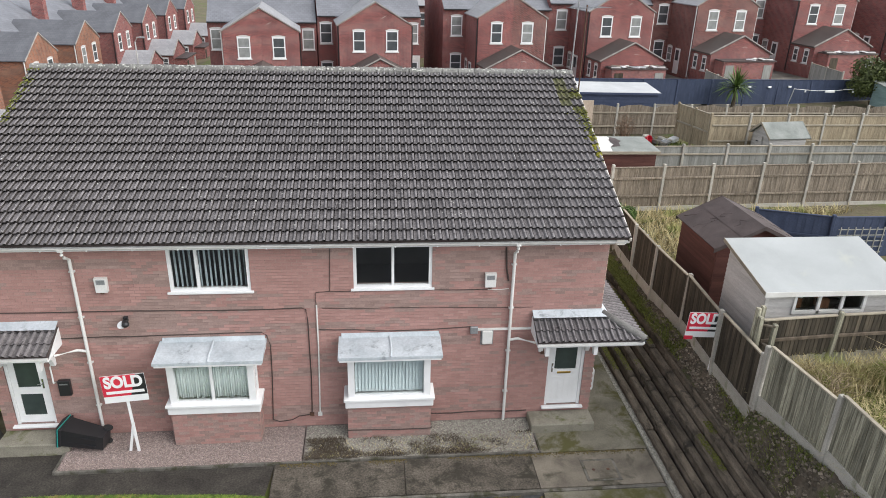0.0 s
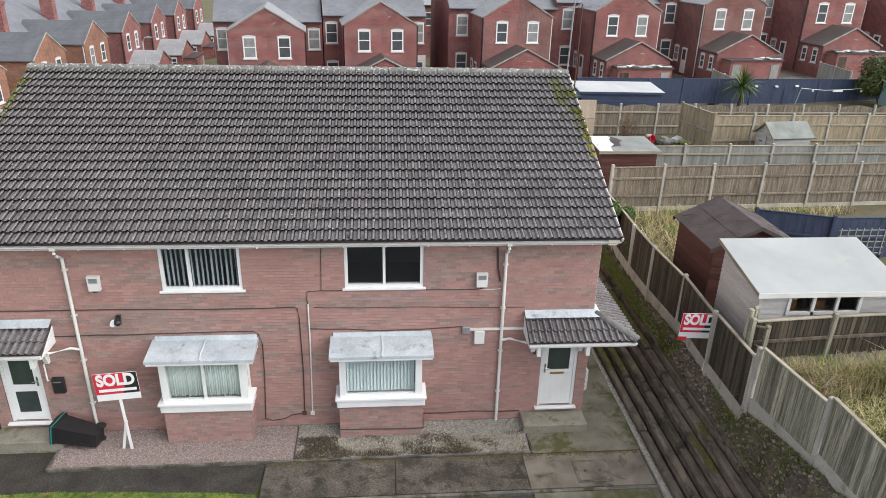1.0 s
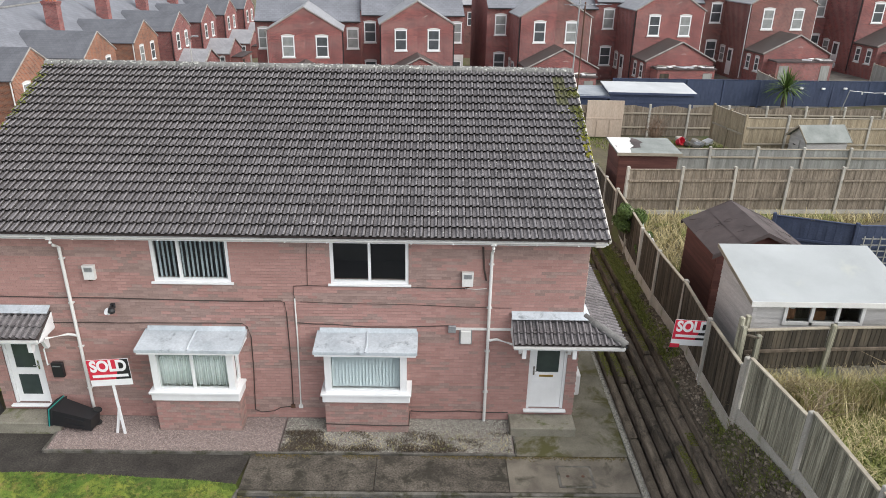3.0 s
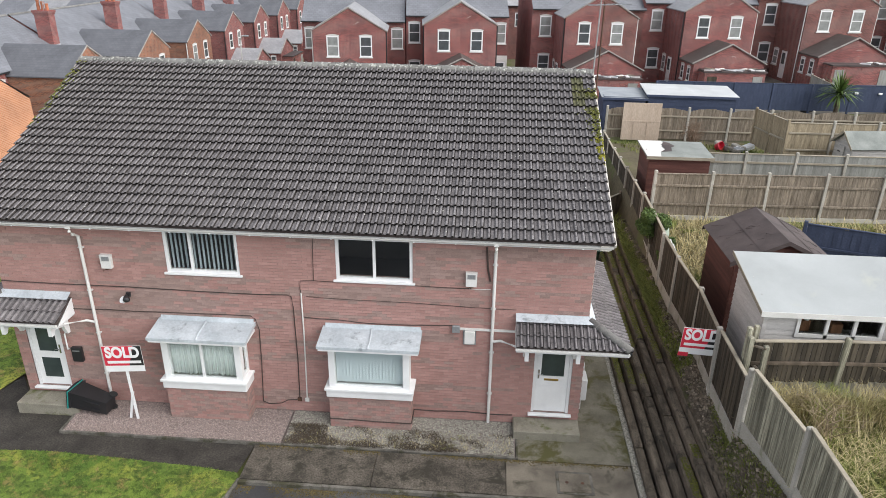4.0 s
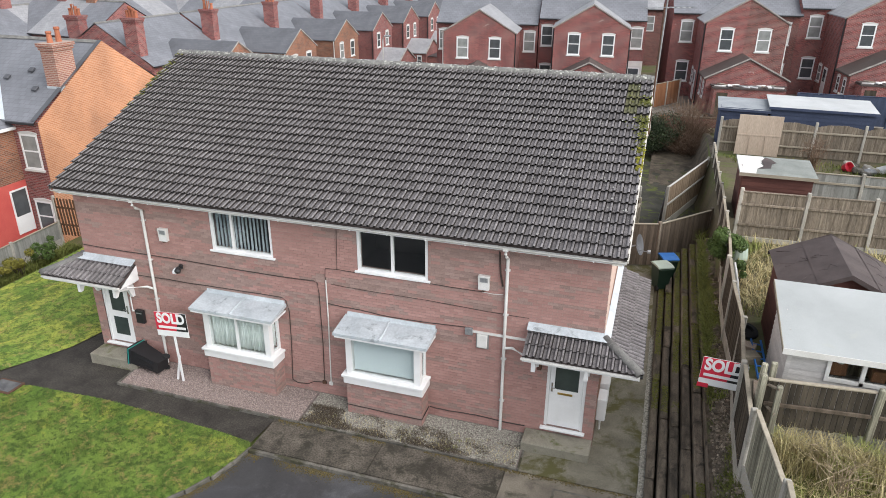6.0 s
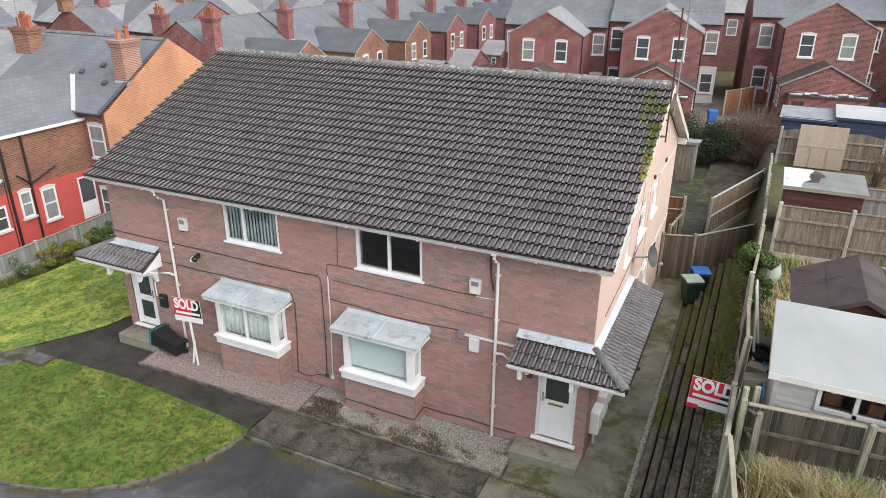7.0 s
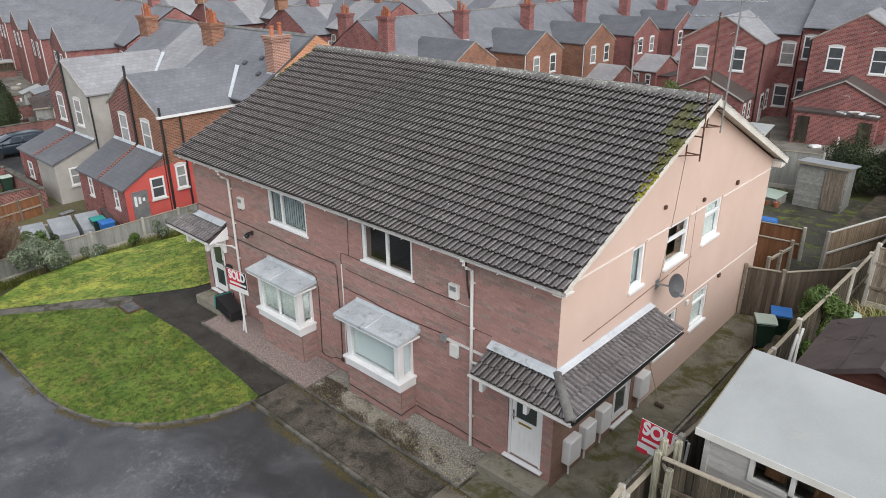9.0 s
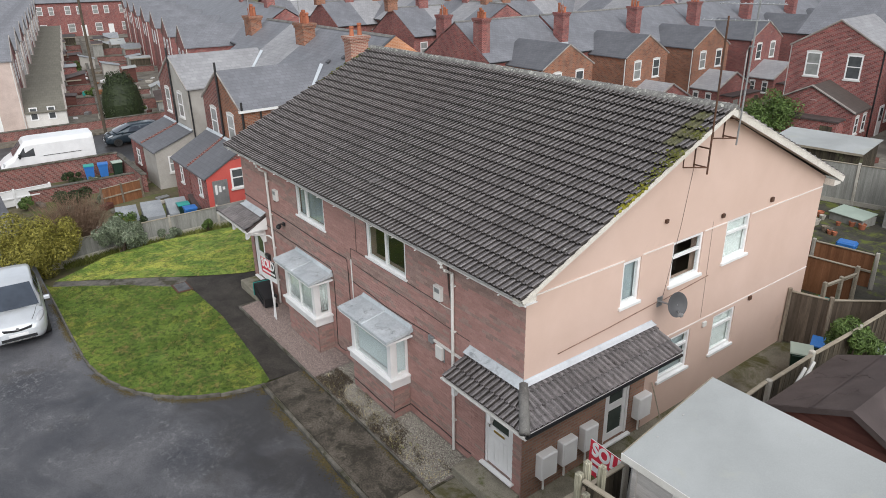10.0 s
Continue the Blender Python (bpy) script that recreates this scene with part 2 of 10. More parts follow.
def grass(name, dry=0.0):
    """Lawn blades: green with broad mossy yellow patches, thin brown spots and darker tufts."""
    n = Nodes(name)
    co = n.coords()
    col = n.ramp(n.noise(co, 0.45, 4, 0.55, 0.6), [(0.36, (0.125, 0.215, 0.036)), (0.64, (0.235, 0.320, 0.060))])
    yellow = n.noise(co, 0.55, 6, 0.68, 1.0)
    col = n.mix(n.range(yellow, 0.53 - dry, 0.66 - dry, 0, 0.65), col, (0.50, 0.47, 0.090))
    col = n.mix(n.range(n.noise(co, 1.5, 7, 0.75, 0.6), 0.49, 0.58, 0, 0.8), col, (0.085, 0.140, 0.026))
    col = n.mix(n.range(n.noise(co, 2.6, 8, 0.8, 0.8), 0.53, 0.61, 0, 0.8), col, (0.33, 0.25, 0.095))
    col = n.mix(n.range(n.noise(co, 7.0, 5, 0.75, 0.4), 0.49, 0.58, 0, 0.75), col, (0.055, 0.095, 0.020))
    wave = n.range(n.t.nodes.new("ShaderNodeNewGeometry").outputs["Random Per Island"], 0, 1, 0.62 + 2.0 * dry, 1.08 + 2.5 * dry)
    comb = n.t.nodes.new("ShaderNodeCombineColor")
    for i in range(3):
        n.link(wave, comb.inputs[i])
    return n.done(n.mix(1.0, col, comb.outputs[0], "MULTIPLY"), 0.8, 0, 0.3)


def dark_pane(name, c, rough=0.06):
    n = Nodes(name)
    co = n.coords()
    return n.done(n.ramp(n.noise(co, 1.5, 3), [(0.3, tuple(x * 0.6 for x in c)), (0.7, c)]), rough, 0, 0.6)


M = {}
M["brick"] = surface("red_brick", (0.355, 0.200, 0.176), (0.435, 0.256, 0.227), 0.9, 1.2, 35, 0.3, island=0.08, rand=0.08, contrast=0.18)
M["brick_dark"] = surface("grey_brick", (0.295, 0.200, 0.176), (0.37, 0.262, 0.232), 0.9, 1.5, 35, 0.3, island=0.13, rand=0.12)
M["brick_porch"] = brickwork("porch_brick", (0.36, 0.205, 0.145), (0.26, 0.145, 0.105), (0.29, 0.235, 0.19))
M["mortar"] = surface("mortar", (0.315, 0.222, 0.200), (0.40, 0.285, 0.258), 0.95, 1.0, 50, 0.2)
M["render"] = surface("painted_render", (0.60, 0.44, 0.365), (0.65, 0.485, 0.41), 0.85, 0.8, 90, 0.12, stain=(0.52, 0.385, 0.325), stain_at=0.62, stain_scale=0.6, contrast=0.08)
M["white"] = plain("white_upvc", (0.80, 0.80, 0.80), 0.35)
M["offwhite"] = surface("aged_white_plastic", (0.62, 0.61, 0.58), (0.74, 0.73, 0.71), 0.45, 2.0, 40, 0.05, stain=(0.45, 0.44, 0.41), stain_at=0.66, stain_scale=1.6, contrast=0.1)
M["bead"] = plain("white_bead", (0.78, 0.72, 0.68), 0.6)
M["tile"] = surface("dark_roof_tile", (0.112, 0.103, 0.104), (0.205, 0.189, 0.191), 0.88, 4.0, 34, 0.4, rand=0.14, island=0.14, contrast=0.5, stain=(0.034, 0.029, 0.027), stain_at=0.58, stain_scale=4.5)
# Lighter copy of the tile for roll crests: bleaching plus light painted in.
M["tile_crest"] = surface("lightened_tile_crest", (0.150, 0.139, 0.141), (0.275, 0.255, 0.258), 0.85, 5.0, 40, 0.4, rand=0.12, island=0.12, contrast=0.38, stain=(0.060, 0.053, 0.050), stain_at=0.60, stain_scale=5.0)
# Near-black for noses and joints: shade put into the colour, over some algae.
M["shade_algae"] = surface("tile_shade_and_algae", (0.032, 0.028, 0.026), (0.078, 0.068, 0.063), 0.95, 6.0, 40, 0.6, contrast=0.5)
M["lichen"] = surface("pale_lichen", (0.30, 0.30, 0.27), (0.50, 0.50, 0.46), 0.95, 6.0, 60, 0.3, island=0.25)
M["tile_moss"] = surface("mossy_roof_tile", (0.10, 0.10, 0.06), (0.19, 0.18, 0.10), 0.9, 2.5, 30, 0.5, rand=0.2, stain=(0.12, 0.125, 0.035), stain_at=0.54, stain_scale=4.0, contrast=0.4)
M["cream"] = surface("weathered_cream_paint", (0.60, 0.56, 0.50), (0.72, 0.69, 0.63), 0.6, 2, 30, 0.1)
M["path_olive"] = surface("algae_stained_concrete", (0.12, 0.108, 0.080), (0.25, 0.23, 0.18), 0.9, 1.2, 40, 0.35, stain=(0.085, 0.080, 0.030), stain_at=0.49, stain_scale=1.1, contrast=0.4)
M["ridge"] = surface("ridge_tile_concrete", (0.13, 0.125, 0.12), (0.24, 0.235, 0.22), 0.9, 3.0, 30, 0.4, rand=0.15, stain=(0.36, 0.36, 0.33), stain_at=0.6, stain_scale=4.0)
M["moss"] = surface("moss", (0.14, 0.14, 0.02), (0.30, 0.27, 0.03), 0.95, 6.0, 60, 0.9, dist=0.03, island=0.3)
M["moss_dark"] = surface("dark_moss", (0.07, 0.078, 0.018), (0.17, 0.17, 0.036), 0.95, 6.0, 60, 0.6, island=0.3)
M["lead"] = surface("weathered_lead", (0.40, 0.44, 0.47), (0.56, 0.60, 0.63), 0.5, 1.6, 18, 0.2, stain=(0.24, 0.265, 0.28), stain_at=0.57, stain_scale=2.4, contrast=0.18, spec=0.5)
M["lead_new"] = surface("bright_lead_flashing", (0.50, 0.54, 0.58), (0.64, 0.68, 0.72), 0.4, 2.0, 25, 0.15, spec=0.6, contrast=0.1)
M["glass"] = glass("window_glass")
M["doorglass"] = dark_pane("obscured_door_glass", (0.055, 0.075, 0.07), 0.15)
M["pane"] = dark_pane("far_window_glass", (0.10, 0.108, 0.115), 0.1)
# Pale grey stands for net curtains and for sky reflected in the glass.
M["pane_net"] = dark_pane("far_window_nets_and_sky", (0.34, 0.35, 0.34), 0.12)
# Dark brown: the dimness of unlit rooms is put into the plaster's colour.
M["room"] = plain("room_dimness_plaster", (0.10, 0.09, 0.08), 0.9)
M["blind"] = plain("grey_vertical_blind", (0.66, 0.72, 0.74), 0.8)
M["blind_dark"] = plain("slate_blue_blind", (0.34, 0.39, 0.41), 0.8)
M["step"] = surface("pale_step_concrete", (0.20, 0.185, 0.145), (0.34, 0.315, 0.255), 0.9, 1.8, 45, 0.35, stain=(0.12, 0.125, 0.055), stain_at=0.55, stain_scale=1.4, contrast=0.35)
M["net"] = surface("net_curtain", (0.70, 0.75, 0.73), (0.86, 0.88, 0.87), 0.9, 8, 60, 0.2)
M["black"] = plain("black_plastic", (0.02, 0.02, 0.022), 0.4)
M["cable"] = plain("brown_cable", (0.05, 0.035, 0.03), 0.6)
M["brass"] = plain("brass", (0.55, 0.38, 0.12), 0.35, 0.9)
M["chrome"] = plain("chrome", (0.7, 0.7, 0.7), 0.2, 1.0)
M["galv"] = surface("galvanised_steel", (0.30, 0.31, 0.32), (0.42, 0.43, 0.44), 0.45, 3, 30, 0.1, metal=0.6)
M["galv_worn"] = surface("worn_manhole_iron", (0.075, 0.075, 0.078), (0.15, 0.15, 0.152), 0.7, 4, 40, 0.3)
M["dish"] = plain("grey_dish_paint", (0.085, 0.085, 0.09), 0.6)
M["yard_moss"] = surface("mossy_yard_paving", (0.035, 0.033, 0.025), (0.095, 0.088, 0.07), 0.9, 0.9, 12, 0.4, stain=(0.12, 0.14, 0.03), stain_at=0.50, stain_scale=1.4)
M["copper"] = surface("flaking_painted_pipe", (0.14, 0.085, 0.06), (0.34, 0.22, 0.17), 0.8, 6, 40, 0.2, stain=(0.60, 0.47, 0.40), stain_at=0.56, stain_scale=5.0)
M["rust"] = surface("rusty_iron", (0.06, 0.035, 0.025), (0.13, 0.065, 0.04), 0.8, 4, 40, 0.3)
M["red"] = plain("sign_red", (0.60, 0.03, 0.06), 0.4)
M["signwhite"] = plain("sign_white", (0.82, 0.82, 0.82), 0.4)
M["concrete"] = surface("path_concrete", (0.125, 0.107, 0.085), (0.245, 0.215, 0.17), 0.9, 1.6, 45, 0.35, stain=(0.070, 0.064, 0.046), stain_at=0.54, stain_scale=1.1, contrast=0.4)
M["concrete_dark"] = surface("damp_dark_concrete", (0.055, 0.047, 0.037), (0.155, 0.133, 0.107), 0.9, 1.6, 22, 0.4, stain=(0.038, 0.034, 0.025), stain_at=0.51, stain_scale=2.2, contrast=0.75)
M["concrete_pale"] = surface("post_concrete", (0.36, 0.34, 0.295), (0.52, 0.49, 0.435), 0.9, 1.5, 50, 0.3, stain=(0.22, 0.22, 0.15), stain_at=0.62, stain_scale=1.6, rand=0.1)
M["yard"] = surface("worn_yard_concrete", (0.12, 0.11, 0.092), (0.28, 0.26, 0.225), 0.9, 0.5, 5, 0.3, stain=(0.11, 0.10, 0.07), stain_at=0.52, stain_scale=0.35)
M["kerb"] = surface("kerb_concrete", (0.080, 0.074, 0.064), (0.19, 0.176, 0.152), 0.9, 3.0, 45, 0.4, stain=(0.055, 0.052, 0.030), stain_at=0.50, stain_scale=1.5, rand=0.12)
M["asphalt"] = asphalt("worn_asphalt")
M["tarpath"] = surface("dark_path_asphalt", (0.030, 0.026, 0.022), (0.070, 0.062, 0.052), 0.8, 1.5, 24, 0.5, stain=(0.12, 0.11, 0.09), stain_at=0.63, stain_scale=2.6, contrast=0.7)
M["gravel_bed"] = surface("gravel_bed", (0.20, 0.165, 0.15), (0.29, 0.245, 0.225), 0.95, 2.0, 55, 0.9, contrast=0.5, dist=0.03)
M["pebble"] = surface("pinkish_gravel", (0.24, 0.18, 0.165), (0.34, 0.275, 0.25), 0.9, 5, 40, 0.3, island=0.35)
M["pebble_dirty"] = surface("dirty_grey_gravel", (0.24, 0.225, 0.19), (0.38, 0.36, 0.31), 0.95, 5, 40, 0.3, island=0.4)
M["soil"] = surface("dark_soil", (0.065, 0.052, 0.039), (0.185, 0.15, 0.11), 0.95, 1.6, 14, 0.9, stain=(0.07, 0.085, 0.025), stain_at=0.56, stain_scale=1.1, dist=0.05)
M["earth"] = surface("garden_ground", (0.10, 0.085, 0.055), (0.17, 0.145, 0.085), 0.95, 0.35, 6, 0.7, stain=(0.10, 0.12, 0.035), stain_at=0.5, stain_scale=0.3, dist=0.05)
M["blade"] = grass("grass_blades")
M["blade_dry"] = grass("yellowed_grass_blades", 0.06)
M["straw"] = surface("dry_grass", (0.33, 0.27, 0.13), (0.62, 0.53, 0.30), 0.9, 1.2, 20, 0, island=0.35, stain=(0.25, 0.28, 0.08), stain_at=0.50, stain_scale=0.8)
M["weed"] = surface("green_weeds", (0.10, 0.13, 0.028), (0.24, 0.25, 0.065), 0.85, 2, 20, 0, island=0.35)
M["sleeper"] = surface("old_timber_sleeper", (0.066, 0.054, 0.041), (0.215, 0.175, 0.133), 0.9, 2.0, 26, 0.7, stretch=(3, 0.8, 3), stain=(0.035, 0.030, 0.024), stain_at=0.54, stain_scale=1.6, rand=0.2, dist=0.02, contrast=0.5)
M["board"] = surface("weathered_fence_board", (0.135, 0.108, 0.080), (0.33, 0.278, 0.218), 0.9, 2.2, 14, 0.5, stretch=(6, 6, 0.6), contrast=0.45, rand=0.16, island=0.2, stain=(0.15, 0.145, 0.105), stain_at=0.58, stain_scale=0.9)
M["board_tan"] = surface("pale_tan_fence_board", (0.26, 0.205, 0.135), (0.44, 0.37, 0.26), 0.9, 2.2, 14, 0.4, stretch=(6, 6, 0.6), contrast=0.35, rand=0.14)
M["board_yard"] = surface("brown_yard_fence_board", (0.20, 0.145, 0.095), (0.36, 0.275, 0.19), 0.9, 2.2, 14, 0.4, stretch=(6, 6, 0.6), contrast=0.4, rand=0.16)
M["cap_white"] = surface("white_fence_cap", (0.50, 0.48, 0.44), (0.62, 0.60, 0.56), 0.8, 2, 20, 0.2)
M["picket"] = surface("dark_brown_picket", (0.075, 0.04, 0.022), (0.15, 0.08, 0.045), 0.85, 1.0, 14, 0.3, stretch=(6, 6, 0.6), rand=0.2)
M["board_red"] = surface("red_brown_stained_board", (0.20, 0.085, 0.04), (0.30, 0.14, 0.07), 0.85, 1.0, 14, 0.3, stretch=(6, 6, 0.6), rand=0.15)
M["board_grey"] = surface("silvered_fence_board", (0.24, 0.24, 0.22), (0.36, 0.36, 0.335), 0.9, 1.0, 14, 0.4, stretch=(6, 6, 0.6), rand=0.14, island=0.14)
M["board_dark"] = surface("dark_stained_fence_board", (0.030, 0.025, 0.018), (0.105, 0.086, 0.062), 0.9, 1.0, 14, 0.45, stretch=(6, 6, 0.6), rand=0.42, stain=(0.13, 0.14, 0.075), stain_at=0.55, stain_scale=1.0)
M["board_green"] = surface("green_weathered_fence_board", (0.095, 0.088, 0.062), (0.46, 0.44, 0.34), 0.9, 1.6, 9, 0.5, stretch=(14, 14, 0.5), contrast=0.6, rand=0.4, stain=(0.12, 0.135, 0.055), stain_at=0.60, stain_scale=1.4)
M["rubble"] = surface("bank_stones", (0.10, 0.082, 0.062), (0.31, 0.258, 0.20), 0.95, 3, 20, 0.5, island=0.55)
M["moss_brown"] = surface("brown_edge_moss", (0.060, 0.045, 0.020), (0.135, 0.105, 0.035), 0.95, 4.0, 60, 0.6, island=0.4)
M["bramble"] = surface("pale_dead_bramble", (0.26, 0.20, 0.13), (0.42, 0.34, 0.23), 0.9, 3, 20, 0, island=0.3)
M["board_brown"] = surface("dark_brown_gate_board", (0.085, 0.065, 0.047), (0.19, 0.15, 0.115), 0.9, 1.0, 14, 0.45, stretch=(6, 6, 0.6), rand=0.3)
M["rail"] = surface("timber_rail", (0.27, 0.235, 0.18), (0.40, 0.355, 0.28), 0.9, 1.5, 14, 0.4, stretch=(0.8, 0.8, 6), rand=0.12)
M["navy"] = surface("navy_painted_timber", (0.040, 0.054, 0.10), (0.062, 0.080, 0.135), 0.7, 1.2, 20, 0.2, rand=0.08)
M["felt_brown"] = surface("brown_roofing_felt", (0.058, 0.044, 0.042), (0.105, 0.082, 0.078), 0.7, 1.4, 80, 0.3, contrast=0.25)
M["felt_white"] = surface("pale_roofing_felt", (0.34, 0.355, 0.352), (0.43, 0.448, 0.445), 0.75, 0.5, 60, 0.15, stain=(0.40, 0.41, 0.375), stain_at=0.55, stain_scale=0.8, contrast=0.1)
M["roof_metal"] = surface("pale_sheet_metal_roof", (0.44, 0.45, 0.45), (0.56, 0.57, 0.57), 0.5, 0.8, 30, 0.1, stain=(0.46, 0.46, 0.43), stain_at=0.6, stain_scale=0.9, contrast=0.1)
M["clad_red"] = surface("red_brown_cladding", (0.085, 0.032, 0.026), (0.145, 0.058, 0.046), 0.75, 1.2, 20, 0.3, stretch=(0.6, 0.6, 6), rand=0.15)
M["clad_grey"] = surface("bleached_cladding", (0.42, 0.40, 0.38), (0.56, 0.54, 0.52), 0.8, 1.2, 16, 0.3, stretch=(0.6, 0.6, 6), rand=0.1)
M["shed_felt"] = surface("green_grey_shed_felt", (0.19, 0.205, 0.19), (0.29, 0.305, 0.285), 0.85, 1.5, 40, 0.2)
M["teal_board"] = surface("faded_teal_board", (0.17, 0.25, 0.245), (0.27, 0.36, 0.35), 0.8, 1.2, 16, 0.3, stretch=(0.6, 0.6, 6))
M["ply"] = surface("raw_plywood", (0.46, 0.36, 0.28), (0.56, 0.46, 0.37), 0.8, 0.8, 12, 0.1, stretch=(3, 3, 0.5))
M["house_brick"] = brickwork("terrace_brick", (0.155, 0.046, 0.044), (0.37, 0.102, 0.090), (0.31, 0.205, 0.19), soot=(0.12, 0.06, 0.052), patch=(0.42, 0.33, 0.30))
M["house_brick_dark"] = brickwork("sooty_terrace_brick", (0.115, 0.041, 0.037), (0.30, 0.098, 0.082), (0.28, 0.20, 0.18), soot=(0.055, 0.03, 0.028))
M["house_brick_orange"] = brickwork("orange_gable_brick", (0.49, 0.215, 0.105), (0.58, 0.275, 0.145), (0.60, 0.36, 0.24))
M["house_brick_warm"] = brickwork("warm_outrigger_brick", (0.36, 0.135, 0.072), (0.14, 0.06, 0.042), (0.30, 0.22, 0.17), soot=(0.20, 0.08, 0.05))
M["stack_brick"] = brickwork("pale_jointed_stack_brick", (0.38, 0.17, 0.12), (0.28, 0.11, 0.085), (0.46, 0.36, 0.30), soot=(0.16, 0.10, 0.08))
M["house_grey"] = surface("grey_pebbledash", (0.36, 0.34, 0.31), (0.46, 0.44, 0.41), 0.9, 1, 50, 0.3)
M["house_pink"] = surface("faded_pink_render", (0.50, 0.40, 0.36), (0.64, 0.53, 0.48), 0.9, 1, 40, 0.2)
M["house_red"] = surface("red_masonry_paint", (0.52, 0.085, 0.075), (0.60, 0.12, 0.10), 0.7, 1, 40, 0.1, contrast=0.1)
M["house_white"] = surface("white_masonry_paint", (0.62, 0.60, 0.57), (0.74, 0.72, 0.69), 0.8, 1, 40, 0.1, stain=(0.4, 0.38, 0.34), stain_at=0.64)
M["slate"] = slates("blue_grey_slate", (0.19, 0.195, 0.21))
M["slate_light"] = slates("pale_slate", (0.31, 0.31, 0.315), 0.33, 0.28)
M["slate_brown"] = slates("brown_concrete_tiles", (0.08, 0.067, 0.06), 0.3, 0.3)
M["slate_olive"] = slates("mossy_concrete_tiles", (0.15, 0.142, 0.115), 0.3, 0.3)
M["slate_dark"] = slates("dark_slate", (0.125, 0.128, 0.138))
M["verge_grey"] = surface("grey_mortar_verge", (0.28, 0.25, 0.23), (0.42, 0.39, 0.36), 0.9, 2, 30, 0.2)
M["verge"] = plain("white_mortar_verge", (0.62, 0.61, 0.59), 0.8)
M["pot"] = surface("terracotta_pot", (0.33, 0.11, 0.06), (0.42, 0.16, 0.09), 0.85, 3, 30, 0.2, rand=0.2)
M["leaf_dark"] = surface("dark_evergreen_leaf", (0.020, 0.032, 0.012), (0.045, 0.065, 0.022), 0.6, 3, 20, 0, island=0.4)
M["leaf_ever"] = surface("yew_leaf", (0.05, 0.07, 0.02), (0.12, 0.14, 0.04), 0.6, 3, 20, 0, island=0.4)
M["leaf_gold"] = surface("golden_privet_leaf", (0.13, 0.13, 0.022), (0.32, 0.28, 0.055), 0.6, 3, 20, 0, island=0.35)
M["leaf_green"] = surface("green_leaf", (0.055, 0.10, 0.022), (0.12, 0.18, 0.045), 0.6, 3, 20, 0, island=0.4)
M["leaf_grey"] = surface("variegated_leaf", (0.075, 0.105, 0.055), (0.27, 0.31, 0.22), 0.6, 3, 20, 0, island=0.4)
M["twig"] = surface("bare_brown_twigs", (0.13, 0.085, 0.058), (0.27, 0.18, 0.125), 0.9, 3, 20, 0, island=0.3)
M["bark"] = surface("bark", (0.07, 0.055, 0.04), (0.12, 0.095, 0.07), 0.95, 3, 20, 0.5)
M["car_silver"] = plain("silver_car_paint", (0.62, 0.65, 0.68), 0.28, 0.3)
M["car_dark"] = plain("dark_blue_car_paint", (0.03, 0.045, 0.06), 0.25, 0.3)
M["van_white"] = plain("white_van_paint", (0.78, 0.79, 0.80), 0.3)
M["car_glass"] = dark_pane("car_window_glass", (0.07, 0.085, 0.11), 0.05)
M["sheet_grey"] = surface("grey_roofing_sheet", (0.26, 0.28, 0.30), (0.36, 0.38, 0.40), 0.7, 1.5, 30, 0.15)
M["tyre"] = plain("tyre_rubber", (0.02, 0.02, 0.02), 0.85)
M["lamp_lens"] = dark_pane("headlight_lens", (0.55, 0.57, 0.6), 0.1)
M["bin_blue"] = plain("blue_bin_plastic", (0.035, 0.17, 0.50), 0.45)
M["bin_green"] = plain("dark_green_bin_plastic", (0.018, 0.045, 0.03), 0.45)
M["bin_grey"] = plain("grey_green_bin_lid", (0.40, 0.48, 0.41), 0.5)
M["bin_teal"] = plain("teal_bin_plastic", (0.03, 0.30, 0.27), 0.5)

# ---- ground ----


def garden_level(y):
    """Height of the gardens behind the long fence."""
    if y < 14:
        return mixf(2.15, 1.62, smooth01((y - 10) / 3.5))
    if y < 35:
        return mixf(1.62, 2.1, smooth01((y - 15) / 12))
    return mixf(2.1, 1.25, smooth01((y - 36) / 7))


def far_level(x):
    return max(-3.3, min(3.4, -0.15 + 0.058 * x)) if x > -12 else max(-3.3, -0.85 + 0.15 * (x + 12))


def ground_z(x, y):
    z = -0.14 + 0.35 * smooth01((y - 14) / 10) * smooth01((x + 13) / 3)
    z -= 1.05 * smooth01((-12.5 - x) / 8) + 0.85 * smooth01((-19.5 - x) / 4)
    z = mixf(z, far_level(x), smooth01((y - 37) / 10))
    if x > 4.2:
        up = mixf(garden_level(y), far_level(x), smooth01((y - 43) / 5))
        z = mixf(z, up, smooth01((x - 5.45) / 0.6)) - (0.25 if x < 5.97 and y < 27 else 0.0)
    return z


def grid_sheet(xs, ys, height):
    s = Shape()
    s.v = [(x, y, height(x, y)) for y in ys for x in xs]
    n = len(xs)
    s.f = [(j * n + i, j * n + i + 1, (j + 1) * n + i + 1, (j + 1) * n + i) for j in range(len(ys) - 1) for i in range(n - 1)]
    return s


def steps_of(*runs):
    out = []
    for a, b, d in runs:
        k = max(1, round((b - a) / d))
        out += [a + (b - a) * i / k for i in range(k)]
    return out + [runs[-1][1]]


gx = steps_of((-900, -120, 60), (-120, -30, 6), (-30, -10, 1), (-10, 4, 1.0), (4, 7, 0.2), (7, 30, 1.0), (30, 120, 6), (120, 900, 60))
gy = steps_of((-300, -10, 40), (-10, 6, 2), (6, 26, 0.6), (26, 60, 1.5), (60, 140, 8), (140, 1200, 80))
ground = part("ground", grid_sheet(gx, gy, ground_z), M["earth"], smooth=True)
